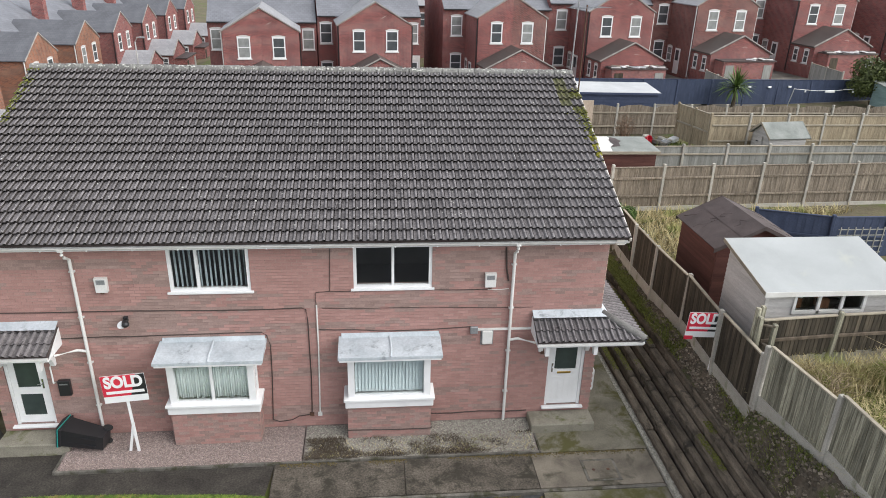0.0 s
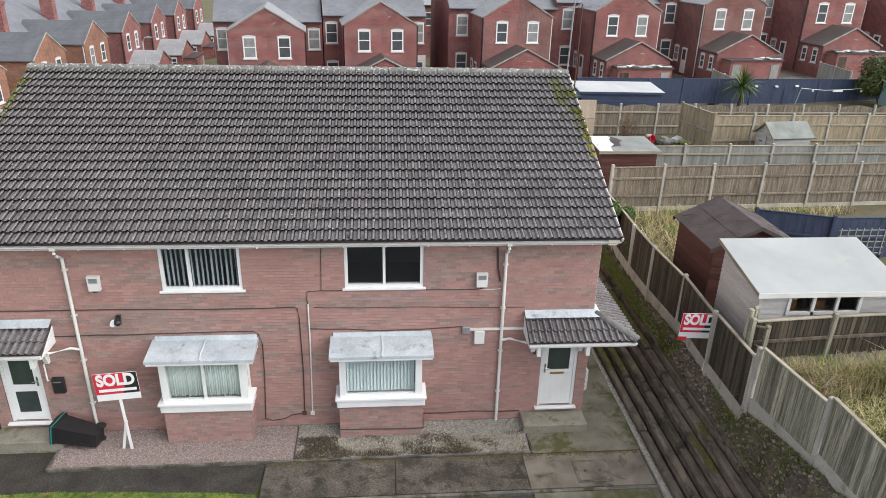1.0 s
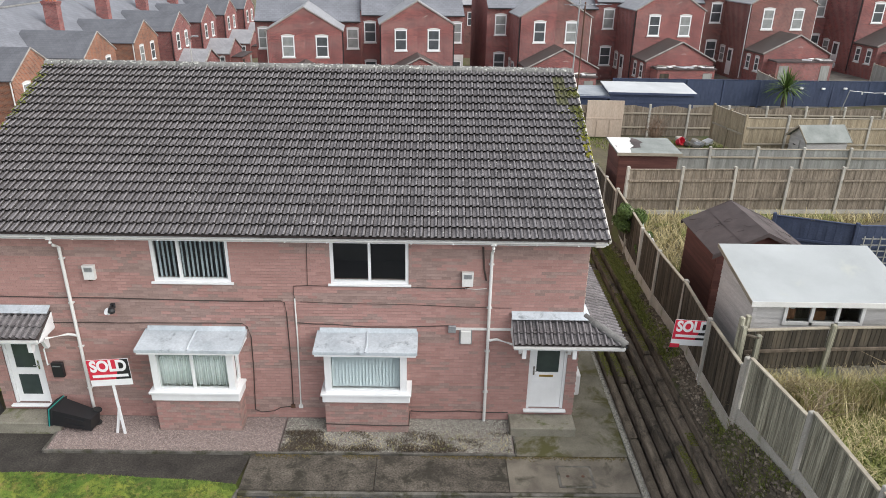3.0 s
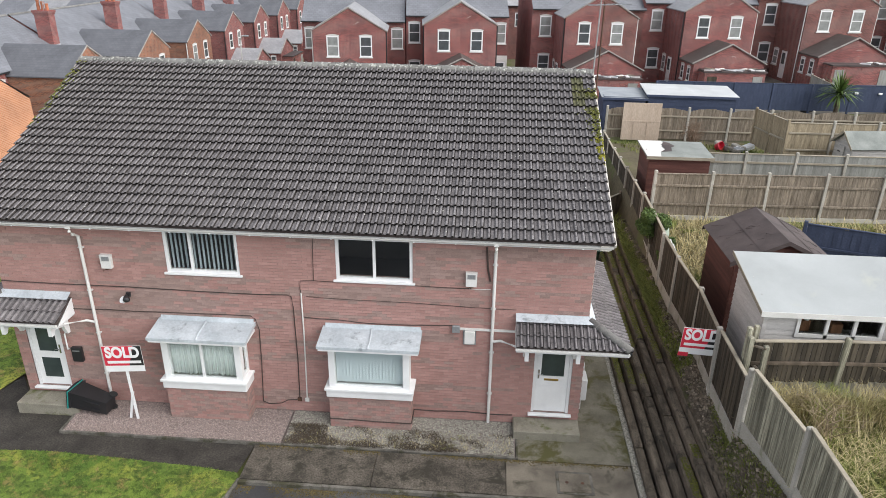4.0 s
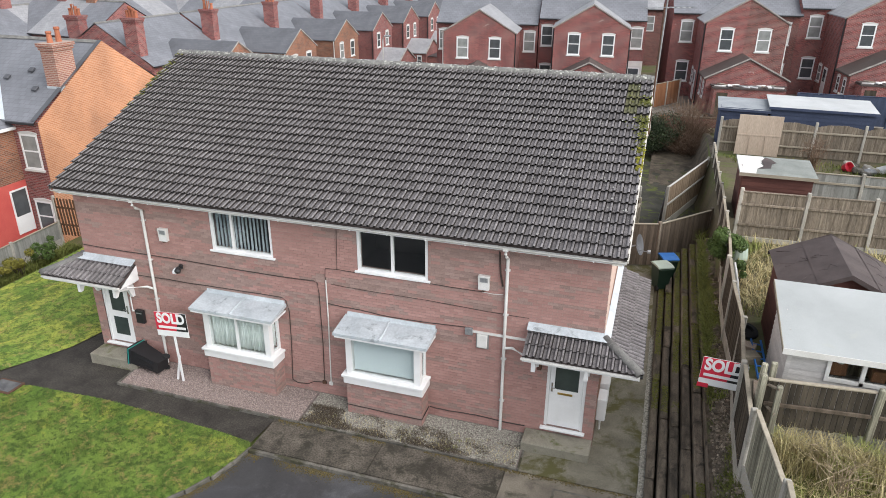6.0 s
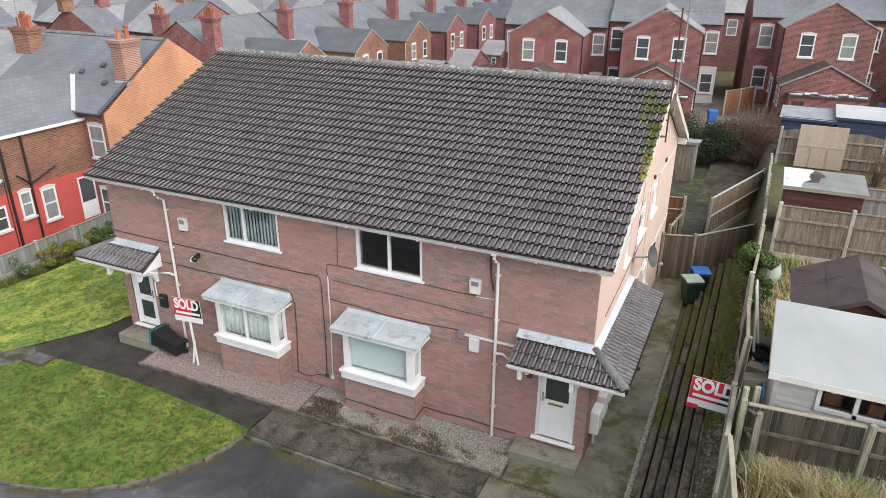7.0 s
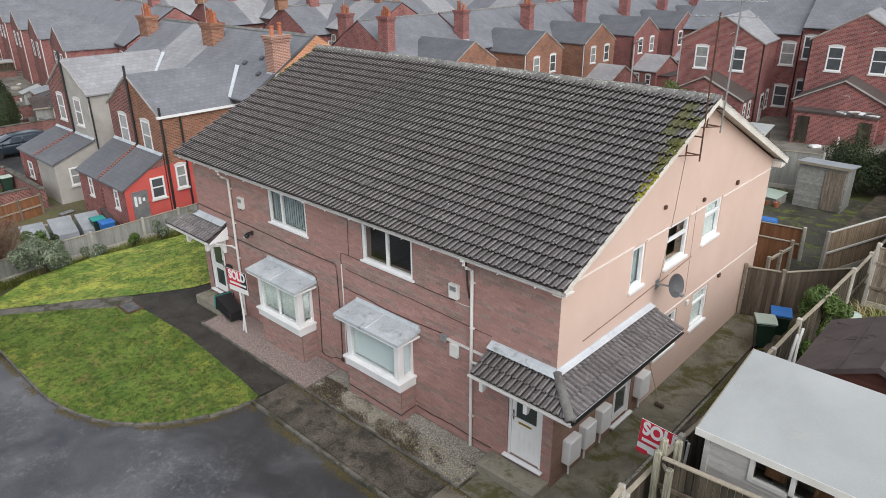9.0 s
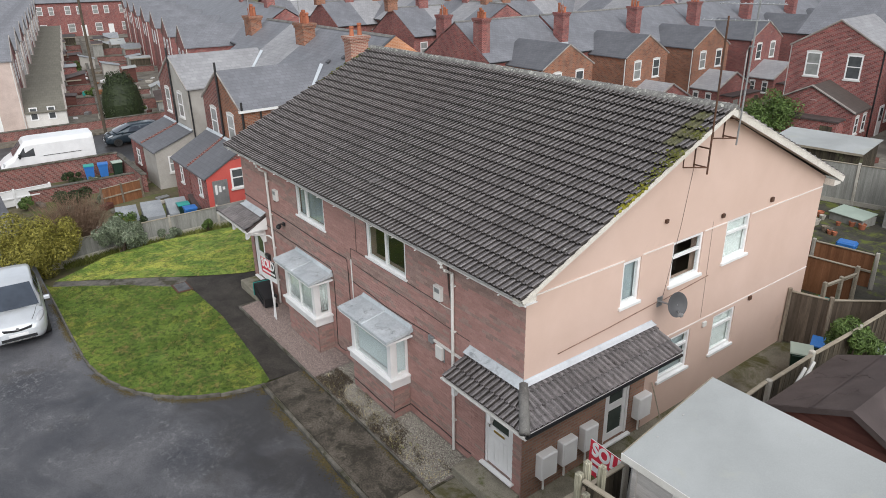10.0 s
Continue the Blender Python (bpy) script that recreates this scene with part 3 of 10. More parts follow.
tagged(ground, "uneven garden ground with patchy grass and bare soil", "ground", kind="structure")


def outline_slab(name, poly, z0, z1, material, label, category, parent=None):
    ob = part(name, Shape().prism(poly, "z", z0, z1), material, parent)
    return tagged(ob, label, category, kind="structure")


# car park, with the kerb's curve round the lawn
curve = [(-4.62, 11.62), (-4.75, 10.85), (-5.2, 9.85), (-5.95, 9.0), (-6.95, 8.4), (-8.2, 8.02), (-9.6, 7.9), (-16.6, 7.9)]


def rounded(poly, n=3):
    """Cuts the corners of an open line, to round it."""
    for _ in range(n):
        out = [poly[0]]
        for a, b in zip(poly, poly[1:]):
            out += [(a[0] * 0.75 + b[0] * 0.25, a[1] * 0.75 + b[1] * 0.25), (a[0] * 0.25 + b[0] * 0.75, a[1] * 0.25 + b[1] * 0.75)]
        poly = out + [poly[-1]]
    return poly


kerb_line = rounded(curve, 2)
outline_slab("car_park", [(-30, -14), (4.1, -14), (4.1, 11.52), (-4.62, 11.62)] + kerb_line[1:] + [(-30, 7.9)], -0.4, -0.10, M["asphalt"], "worn dark grey asphalt car park with pale scuffs", "road")


def lawn_z(x, y):
    return -0.03 - 0.62 * smooth01((-12.5 - x) / 7)


def inside(p, poly):
    x, y = p
    hit = False
    for (x0, y0), (x1, y1) in zip(poly, poly[1:] + poly[:1]):
        if (y0 > y) != (y1 > y) and x < (x1 - x0) * (y - y0) / (y1 - y0) + x0:
            hit = not hit
    return hit


path_low = [(-4.72, 11.78), (-6.0, 11.92), (-9.0, 12.1), (-11.6, 12.0), (-12.3, 11.6), (-14.4, 9.5), (-15.8, 8.1)]
path_up = [(-16.5, 8.3), (-14.9, 9.95), (-12.9, 12.3), (-12.0, 13.9), (-11.75, 15.0)]
lawn_front = kerb_line[::-1] + path_low
lawn_side = path_up + [(-11.3, 15.4), (-11.3, 26.0), (-18.3, 26.0), (-18.3, 16.5), (-18.75, 13.0), (-18.4, 10.5)]


def draped(name, poly, height, step, material, label, category):
    """A polygon cut into a fine sheet that follows a height."""
    bm = bmesh.new()
    bm.faces.new([bm.verts.new((x, y, 0)) for x, y in poly])
    xs, ys = [p[0] for p in poly], [p[1] for p in poly]
    for lo, hi, axis in ((min(xs), max(xs), 0), (min(ys), max(ys), 1)):
        k = lo + step
        while k < hi:
            co, no = [0, 0, 0], [0, 0, 0]
            co[axis], no[axis] = k, 1
            bmesh.ops.bisect_plane(bm, geom=bm.verts[:] + bm.edges[:] + bm.faces[:], plane_co=co, plane_no=no)
            k += step
    for v in bm.verts:
        v.co.z = height(v.co.x, v.co.y)
    bmesh.ops.recalc_face_normals(bm, faces=bm.faces[:])
    if sum(f.normal.z for f in bm.faces) < 0:
        bmesh.ops.reverse_faces(bm, faces=bm.faces[:])
    me = bpy.data.meshes.new(name)
    bm.to_mesh(me)
    bm.free()
    me.materials.append(material)
    me.polygons.foreach_set("use_smooth", [True] * len(me.polygons))
    return tagged(new(name, me), label, category, kind="structure")


draped("lawn_1", lawn_front, lambda x, y: lawn_z(x, y) + 0.03 * noise.noise((x, y, 0)), 0.7, M["blade"], "short green lawn with yellowed mossy patches", "lawn")
draped("lawn_2", lawn_side, lambda x, y: lawn_z(x, y) + 0.03 * noise.noise((x, y, 3)), 0.8, M["blade_dry"], "green lawn sloping down beside the house", "lawn")
worn = [(-12.3, 11.6), (-14.4, 9.5), (-15.8, 8.1), (-16.5, 8.3), (-14.9, 9.95), (-12.9, 12.3)]
draped("path_dark", [(-12.3, 11.6), (-11.6, 12.0), (-9.0, 12.1), (-6.0, 11.92), (-4.72, 11.78), (-4.62, 12.74), (-9.3, 12.74), (-9.3, 13.5), (-10.86, 13.98), (-11.75, 15.0), (-12.0, 13.9), (-12.9, 12.3)], lambda x, y: lawn_z(x, y) - 0.015, 0.8, M["tarpath"], "dark damp asphalt footpath with mossy edges", "path")
draped("path_worn", worn[::-1], lambda x, y: lawn_z(x, y) - 0.015, 0.8, M["kerb"], "worn pale concrete footpath across the lawn", "path")

# ---- paths, kerbs, steps and gravel in front of the house ----
front_path = tagged(new("path_front", Shape().box(-4.62, 4.1, 11.58, 12.74, -0.3, -0.04).mesh("path_bed", M["concrete"])), "damp stained concrete slab path along the house", "path", kind="structure")
rng = random.Random(3)
x = -4.6
for w in (2.9, 2.95, 2.83):
    part("paving_slab", Shape().soft(x, x + w - 0.012, 11.6, 12.72, -0.045, rng.uniform(-0.004, 0.004), 0.008), M["concrete_dark" if x < 0.5 else "concrete"], front_path)
    x += w
side_path = tagged(new("path_side", Shape().add([(1.52, 12.74, -0.3), (4.1, 12.74, -0.3), (4.1, 25.4, 0.0), (3.0, 25.4, 0.0), (3.0, 14.0, -0.3), (1.52, 14.0, -0.3), (1.52, 12.74, 0.0), (4.1, 12.74, 0.0), (4.1, 25.4, 0.34), (3.0, 25.4, 0.34), (3.0, 14.0, 0.06), (1.52, 14.0, 0.03)],
    [(6, 7, 10, 11), (7, 8, 9, 10), (0, 1, 7, 6), (1, 2, 8, 7), (3, 9, 8, 2), (5, 11, 10, 4), (0, 6, 11, 5)]).mesh("path_side", M["path_olive"])), "worn concrete path round the side of the house", "path", kind="structure")
apron = tagged(new("pavement", Shape().box(1.3, 4.12, 9.2, 11.56, -0.3, -0.05).mesh("pavement", M["path_olive"])), "pale concrete strip beside the car park", "pavement", kind="structure")
# edgings of the path
edging = tagged(new("kerb_front", Shape().box(-4.62, 4.1, 11.50, 11.578, -0.3, -0.02).mesh("kerb_bed", M["kerb"])), "mossy concrete edging between path and car park", "kerb", kind="structure")
for a, b, y0, y1, z in ((-9.35, 1.48, 12.74, 12.79, 0.035),):
    n = 12
    for i in range(n):
        part("edging", Shape().soft(a + (b - a) * i / n, a + (b - a) * (i + 1) / n - 0.008, y0 + 0.002, y1, -0.2, z + rng.uniform(-0.008, 0.008), 0.008), M["kerb"], edging)
part("edging", Shape().soft(1.48, 1.53, 12.742, 13.55, -0.2, 0.04, 0.008), M["kerb"], edging)
part("edging", Shape().soft(-9.4, -9.352, 12.742, 13.4, -0.2, 0.04, 0.008), M["kerb"], edging)
# kerb stones round the lawn
kerb = tagged(new("kerb", Shape().box(-4.9, -4.88, 10.9, 10.92, -0.3, -0.12).mesh("kerb_core", M["kerb"])), "curved row of mossy concrete kerb stones round the lawn", "kerb", kind="structure")
pts = [Vector((x, y, 0)) for x, y in kerb_line]
run, place = 0.0, []
for a, b in zip(pts, pts[1:]):
    d = (b - a).length
    while run < d:
        place.append((a.lerp(b, run / d), (b - a).normalized()))
        run += 0.6
    run -= d
stone = Shape().soft(-0.296, 0.296, -0.03, 0.028, -0.3, -0.02, 0.012).mesh("kerb_stone", M["kerb"])
for p, d in place:
    part("kerb_stone", stone, None, kerb, m=pose(p.x + d.x * 0.3, p.y + d.y * 0.3, 0.015 + rng.uniform(-0.008, 0.008) + (lawn_z(p.x, p.y) + 0.03), 0, 0, math.degrees(math.atan2(d.y, d.x))))


def step_block(x0, x1, label):
    ob = new("door_step", Shape().soft(x0, x1, 13.42, 13.998, -0.2, 0.26, 0.02).mesh("door_step", M["step"]))
    return tagged(ob, label, "step", "door steps")


step_block(1.42, 2.99, "stained concrete door step with a mossy face")
step_block(-10.85, -9.28, "mossy concrete door step beside the dark path")


def gravel(name, x0, x1, y0, y1, material, count, label, seed, skip, big=0.021):
    bed = Shape().box(x0, x1, y0, y1, -0.25, 0.0).mesh(name, M["gravel_bed"])
    for v in bed.vertices:
        if v.co.z > -0.1 and v.co.y > 13:
            v.co.z = 0.07
    ob = tagged(new(name, bed), label, "gravel", kind="structure")
    s = Shape()
    r = random.Random(seed)
    for i in range(count):
        x, y = r.uniform(x0 + 0.03, x1 - 0.03), r.uniform(y0 + 0.03, y1 - 0.03)
        if any(a < x < b and c < y for a, b, c in skip):
            continue
        e = r.uniform(0.008, big)
        h = 0.07 * (y - y0) / (y1 - y0)
        k = len(s.v)
        s.add([(-e, -e * 0.8, 0), (e, -e * 0.7, 0), (e * 0.9, e, 0), (-e * 0.8, e * 0.8, 0), (0, 0, e * 0.9)], [(0, 1, 4), (1, 2, 4), (2, 3, 4), (3, 0, 4)])
        s.turned(pose(x, y, h + 0.002, r.uniform(-20, 20), r.uniform(-20, 20), r.uniform(0, 360)), k)
    tagged(part("pebbles", s, M[material], ob), kind="stuff")
    return ob


BAYS = [(-6.96, -4.99, 13.49), (-2.99, -1.02, 13.49)]
gravel("gravel_pink", -9.35, -4.02, 12.79, 13.999, "pebble", 15000, "pinkish gravel strip under the bay window", 5, BAYS)
gravel("gravel_grey", -4.0, 1.47, 12.79, 13.999, "pebble_dirty", 15000, "dirty grey gravel strip with dead weeds", 6, BAYS)

# ---- the house with the two flats ----
X0, X1, Y0, Y1 = -10.86, 3.0, 14.0, 24.9
EAVE_Y, EAVE_Z, RIDGE_Y, RIDGE_Z = 13.60, 5.03, 19.5, 7.66
MID = (X0 + X1) / 2


def wall_cells(s, u0, u1, z0, z1, holes, place):
    """Boxes that fill a wall but for its openings; place(u0, u1, z0, z1) adds one."""
    us = sorted({u0, u1, *[h[0] for h in holes], *[h[1] for h in holes]})
    for a, b in zip(us, us[1:]):
        cuts = sorted([(h[2], h[3]) for h in holes if h[0] < (a + b) / 2 < h[1]])
        z = z0
        for lo, hi in cuts + [(z1, z1)]:
            if lo > z + 1e-4:
                place(a, b, z, lo)
            z = max(z, hi)


def flipped(s):
    """Mirrors a shape about the middle of the house."""
    s.v = [(2 * MID - x, y, z) for x, y, z in s.v]
    s.f = [tuple(reversed(f)) for f in s.f]
    return s


house = thing("semi_detached_house", "two-storey red brick house with dark tiled roof and pink gable", "house")

WIN_UP = [(-6.74, -5.02), (-2.78, -1.03)]
WZ0, WZ1 = 3.76, 4.88
DOORS = [(1.84, 2.74), (-10.58, -9.70)]
DZ0, DZ1 = 0.41, 2.46
front_holes = [(a, b, WZ0, WZ1) for a, b in WIN_UP] + [(a, b, DZ0, DZ1) for a, b in DOORS]
s = Shape()
panel(s, X0, X1 - 0.012, -0.3, 4.9, front_holes, lambda u, d, z: (u, Y0 + (0.3 if d else 0.007), z))
front_wall = part("front_wall", s, M["mortar"], house, "red brick wall with grey streaked courses")
gable_holes = [(16.72, 17.30, 3.80, 4.82), (18.38, 19.50, 3.80, 4.84), (20.42, 21.42, 3.80, 4.86), (18.38, 19.50, 1.27, 2.32), (20.45, 21.40, 1.25, 2.32), (16.55, 17.40, 0.28, 2.22)]
s = Shape()
panel(s, Y0 + 0.003, Y1, -0.3, 4.9, gable_holes + [(Y0, 17.9, -0.4, 2.52)], lambda u, d, z: (X1 - (0.3 if d and u > Y0 + 0.1 else 0.011 if d else 0), u, z))
part("gable_wall", s, M["render"], house, "pink painted gable wall")
s = Shape()
s.prism([(EAVE_Y + 0.45, 4.9), (Y1 + 0.1, 4.9), (Y1 + 0.1, 5.06), (RIDGE_Y, RIDGE_Z - 0.09), (EAVE_Y + 0.45, 5.06)], "x", X1 - 0.3, X1)
part("gable_peak", s, M["render"], house, "pink painted gable peak")
s = Shape()
panel(s, Y0 + 0.302, 17.898, -0.3, 2.518, [gable_holes[5]], lambda u, d, z: (X1 - (0.3 if d else 0.004), u, z))
s.box(X1 - 0.011, X1 - 0.004, Y0 + 0.031, Y0 + 0.302, -0.3, 2.52)
part("side_wall", s, M["brick_porch"], house, "brown brick side wall under the lean-to roof")
s = Shape()
s.box(X0, X0 + 0.3, Y0 + 0.31, Y1, -0.3, 4.9).prism([(EAVE_Y + 0.45, 4.9), (Y1 + 0.1, 4.9), (Y1 + 0.1, 5.06), (RIDGE_Y, RIDGE_Z - 0.09), (EAVE_Y + 0.45, 5.06)], "x", X0, X0 + 0.3)
part("far_gable_wall", s, M["brick_porch"], house)
s = Shape().box(X0 + 0.3, X1 - 0.3, Y1 - 0.3, Y1, -0.3, 4.9)
part("rear_wall", s, M["brick_porch"], house)
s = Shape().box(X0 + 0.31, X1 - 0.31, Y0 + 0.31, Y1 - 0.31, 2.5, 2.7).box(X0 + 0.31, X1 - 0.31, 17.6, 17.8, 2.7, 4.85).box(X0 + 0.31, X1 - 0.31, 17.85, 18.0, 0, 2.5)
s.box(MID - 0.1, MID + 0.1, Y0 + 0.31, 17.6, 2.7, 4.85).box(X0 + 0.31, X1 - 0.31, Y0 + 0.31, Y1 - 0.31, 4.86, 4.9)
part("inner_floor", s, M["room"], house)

# the roof
SLOPE = math.atan2(RIDGE_Z - EAVE_Z, RIDGE_Y - EAVE_Y)
RUN = math.hypot(RIDGE_Z - EAVE_Z, RIDGE_Y - EAVE_Y)
ROWS_N, COLS_N = 20, 47
RX0, RX1 = X0 - 0.31, X1 + 0.31
GAUGE, TILE_W = RUN / ROWS_N, (RX1 - RX0) / COLS_N


def tile_profile(w, rolls=2):
    """Across a tile: flat pans, raised rolls and the open joint beside each roll."""
    pitch = w / rolls
    pts = []
    for r in range(rolls):
        for f, h in ((0.0, 0.0), (0.42, 0.0), (0.53, 0.022), (0.63, 0.040), (0.83, 0.042), (0.865, 0.030), (0.875, -0.011), (0.93, -0.011)):
            pts.append(((r + f) * pitch, h))
    return pts + [(w, 0.0)]


def tile_shape(w, length, rolls=2, lift=0.074, tall=1.0):
    """A tile lying on a slope: x across, y up the slope, z out of it."""
    s = Shape()
    prof = [(x, h * tall) for x, h in tile_profile(w - 0.004, rolls)]
    n = len(prof)
    for y, z in ((0, lift), (length, 0.004)):
        s.v += [(x, y, h + z) for x, h in prof]
    thick = min(0.019, lift * 0.45)
    s.v += [(x, 0.005, h + lift - thick) for x, h in prof]
    s.v += [(x, 0.19, mixf(lift, 0.004, 0.19 / length) - thick) for x in (0.0, w - 0.004)]
    s.f += [(i, i + 1, n + i + 1, n + i) for i in range(n - 1)]
    s.f += [(2 * n + i, 2 * n + i + 1, i + 1, i) for i in range(n - 1)]
    s.f.append((3 * n, 3 * n + 1, 3 * n - 1, 2 * n))
    return s


def tile_top(u, v):
    """Height of the tiles' face above the deck, u across and v up the slope."""
    x, y = (u - RX0) % TILE_W, v % GAUGE
    prof = tile_profile(TILE_W - 0.004)
    h = next((mixf(a[1], b[1], (x - a[0]) / max(1e-6, b[0] - a[0])) for a, b in zip(prof, prof[1:]) if a[0] <= x <= b[0]), 0.0)
    return h + mixf(0.074, 0.004, y / (GAUGE + 0.05))


to_slope = Matrix.Translation((0, EAVE_Y, EAVE_Z)) @ Matrix.Rotation(SLOPE, 4, "X")
s = Shape().box(RX0 + 0.02, RX1 - 0.02, 0.05, RUN, -0.06, -0.004).turned(to_slope)
roof = part("roof", s, M["felt_brown"], house, "dark concrete tiled roof with pale lichen")


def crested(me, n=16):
    """Gives the crests of the rolls a lighter tile, the joints and noses a near-black one with painted-in shade."""
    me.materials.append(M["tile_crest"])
    me.materials.append(M["shade_algae"])
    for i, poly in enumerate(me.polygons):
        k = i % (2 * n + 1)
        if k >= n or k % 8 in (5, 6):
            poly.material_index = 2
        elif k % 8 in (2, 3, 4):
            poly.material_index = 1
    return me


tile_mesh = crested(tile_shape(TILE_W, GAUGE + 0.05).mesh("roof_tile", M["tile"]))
tile_mesh_moss = tile_shape(TILE_W, GAUGE + 0.05).mesh("mossy_roof_tile", M["tile_moss"])
rest = Shape()
rest_moss = Shape()
rng = random.Random(4)
for r in range(ROWS_N):
    for c in range(COLS_N):
        m = Matrix.Translation((RX0 + c * TILE_W + rng.uniform(-0.003, 0.003), r * GAUGE, rng.uniform(-0.002, 0.004))) @ Matrix.Rotation(rng.uniform(-0.006, 0.006), 4, "Z")
        mossy = c >= COLS_N - 1 - (r > 12) - (r > 17) and noise.noise((c * 0.7, r * 0.45, 3.0)) + 0.05 * r > 0.78
        if c >= COLS_N - 14 and r < 20 and c < COLS_N:
            part("roof_tile", tile_mesh_moss if mossy else tile_mesh, None, roof, m=to_slope @ m)
        else:
            k = len(rest.v)
            t = tile_shape(TILE_W, GAUGE + 0.05)
            if mossy:
                k = len(rest_moss.v)
                rest_moss.add(t.v, t.f).turned(to_slope @ m, k)
            else:
                rest.add(t.v, t.f).turned(to_slope @ m, k)
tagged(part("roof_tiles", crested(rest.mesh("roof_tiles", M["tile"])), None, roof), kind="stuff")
tagged(part("mossy_tiles", rest_moss, M["tile_moss"], roof), kind="stuff")
back = Shape()
to_back = Matrix.Translation((0, 2 * RIDGE_Y - EAVE_Y, EAVE_Z)) @ Matrix.Rotation(math.pi, 4, "Z") @ Matrix.Rotation(SLOPE, 4, "X")
for r in range(ROWS_N):
    for c in range(COLS_N):
        k = len(back.v)
        t = tile_shape(TILE_W, GAUGE + 0.05)
        back.add(t.v, t.f).turned(to_back @ Matrix.Translation((-RX1 + c * TILE_W, r * GAUGE, 0)), k)
back.box(RX0 + 0.02, RX1 - 0.02, RIDGE_Y + 0.05, RIDGE_Y + 0.1, RIDGE_Z - 0.12, RIDGE_Z - 0.08)
tagged(part("rear_roof_tiles", back, M["tile"], roof), kind="stuff")
s = Shape().box(-RX1 + 0.02, -RX0 - 0.02, 0.05, RUN, -0.06, -0.004).turned(to_back)
part("rear_roof_deck", s, M["felt_brown"], house)
ridge_tile = Shape()
prof = [(0.15 * math.cos(a), 0.125 * math.sin(a)) for a in [math.pi * i / 8 for i in range(9)]]
ridge_tile.prism([(y, z) for y, z in prof], "x", 0, 0.44)
ridge_mesh = ridge_tile.mesh("ridge_tile", M["ridge"])
k = int((RX1 - RX0) / 0.45)
for i in range(k + 1):
    part("ridge_tile", ridge_mesh, None, roof, m=pose(min(RX0 + i * 0.45, RX1 - 0.44), RIDGE_Y, RIDGE_Z - 0.02 + rng.uniform(-0.006, 0.008)))
# verge mortar, moss, a slipped tile
part("verge", Shape().box(RX0, RX0 + 0.035, 0.0, RUN, -0.05, 0.012).turned(to_slope), M["ridge"], roof)
part("verge", Shape().box(RX1 - 0.02, RX1 + 0.02, 0.0, RUN, -0.05, 0.03).turned(to_slope), M["cream"], roof, "pale mortar verge")
s = Shape()
for i in range(1100):
    v = rng.uniform(0.34, 1.0) ** 0.6 * RUN
    near = RX1 - abs(rng.gauss(0.0, 0.05 + 0.24 * (v / RUN) ** 2.5))
    far = RX0 + abs(rng.gauss(0.0, 0.05 + 0.1 * (v / RUN) ** 2))
    u = near if i % 3 else far
    if noise.noise((v * 1.6, 4.0 if i % 3 else 9.0, 0.5)) < -0.12:
        continue
    r = rng.uniform(0.012, 0.036)
    k = len(s.v)
    s.lathe([(r, 0.0), (r * 0.9, r * 0.4), (r * 0.4, r * 0.75)], sides=6).turned(to_slope @ Matrix.Translation((u, v, tile_top(u, v) - 0.004)), k)
tagged(part("moss", s, M["moss_dark"], roof, "dark olive moss along the verges"), kind="stuff")
s = Shape()
for v, spread in ((2.95, 0.14), (3.35, 0.10)):
    for i in range(24):
        r = rng.uniform(0.03, 0.06)
        k = len(s.v)
        s.lathe([(r, 0.0), (r * 0.9, r * 0.4), (r * 0.4, r * 0.8)], sides=6).turned(to_slope @ Matrix.Translation((RX1 - abs(rng.gauss(0.03, 0.07)), v + rng.gauss(0, spread), 0.03)), k)
tagged(part("moss", s, M["moss"], roof, "yellow-green moss clumps"), kind="stuff")
s = Shape()
for i in range(3400):
    v = rng.uniform(0.02, 1.0) ** (0.55 if i % 2 else 1.0) * RUN
    u = rng.uniform(RX0 + 0.05, RX1 - 0.05)
    if noise.noise((u * 0.7, v * 0.9, 2.5)) + rng.uniform(-0.35, 0.35) < 0.0:
        continue
    r = rng.choice((0.006, 0.008, 0.010, 0.013, 0.020))
    k = len(s.v)
    s.lathe([(r, 0.0), (r * 0.8, 0.002), (r * 0.3, 0.003)], sides=6).turned(to_slope @ Matrix.Translation((u, v, tile_top(u, v) + 0.001)) @ Matrix.Diagonal((1.0, rng.uniform(0.6, 1.5), 1, 1)), k)
for i in range(420):
    r = rng.uniform(0.012, 0.035)
    a = rng.uniform(0.5, 2.2)
    k = len(s.v)
    s.lathe([(r, 0.0), (r * 0.8, 0.003), (r * 0.3, 0.004)], sides=6).turned(Matrix.Translation((rng.uniform(RX0, RX1), RIDGE_Y - 0.151 * math.cos(a), RIDGE_Z - 0.018 + 0.127 * math.sin(a))) @ Matrix.Rotation(math.pi / 2 - a, 4, "X"), k)
tagged(part("lichen", s, M["lichen"], roof, "small pale lichen spots"), kind="stuff")
t = tile_shape(TILE_W, GAUGE).turned(to_slope @ Matrix.Translation((-3.28, 0.95, 0.03)) @ Matrix.Rotation(-0.12, 4, "Z") @ Matrix.Diagonal((0.5, 0.8, 1, 1)))
part("slipped_tile", t, M["tile"], roof, "pale slipped roof tile")

# eaves
s = Shape().box(RX0 + 0.05, RX1 - 0.05, 13.72, 13.745, 4.875, 5.03).box(RX0 + 0.05, RX1 - 0.05, 13.745, 14.03, 4.893, 4.9)
part("fascia", s, M["white"], house)
s = Shape()
half = [(13.715 - 0.052 + 0.055 * math.cos(a), 4.985 + 0.06 * math.sin(a)) for a in [math.pi + math.pi * i / 8 for i in range(9)]]
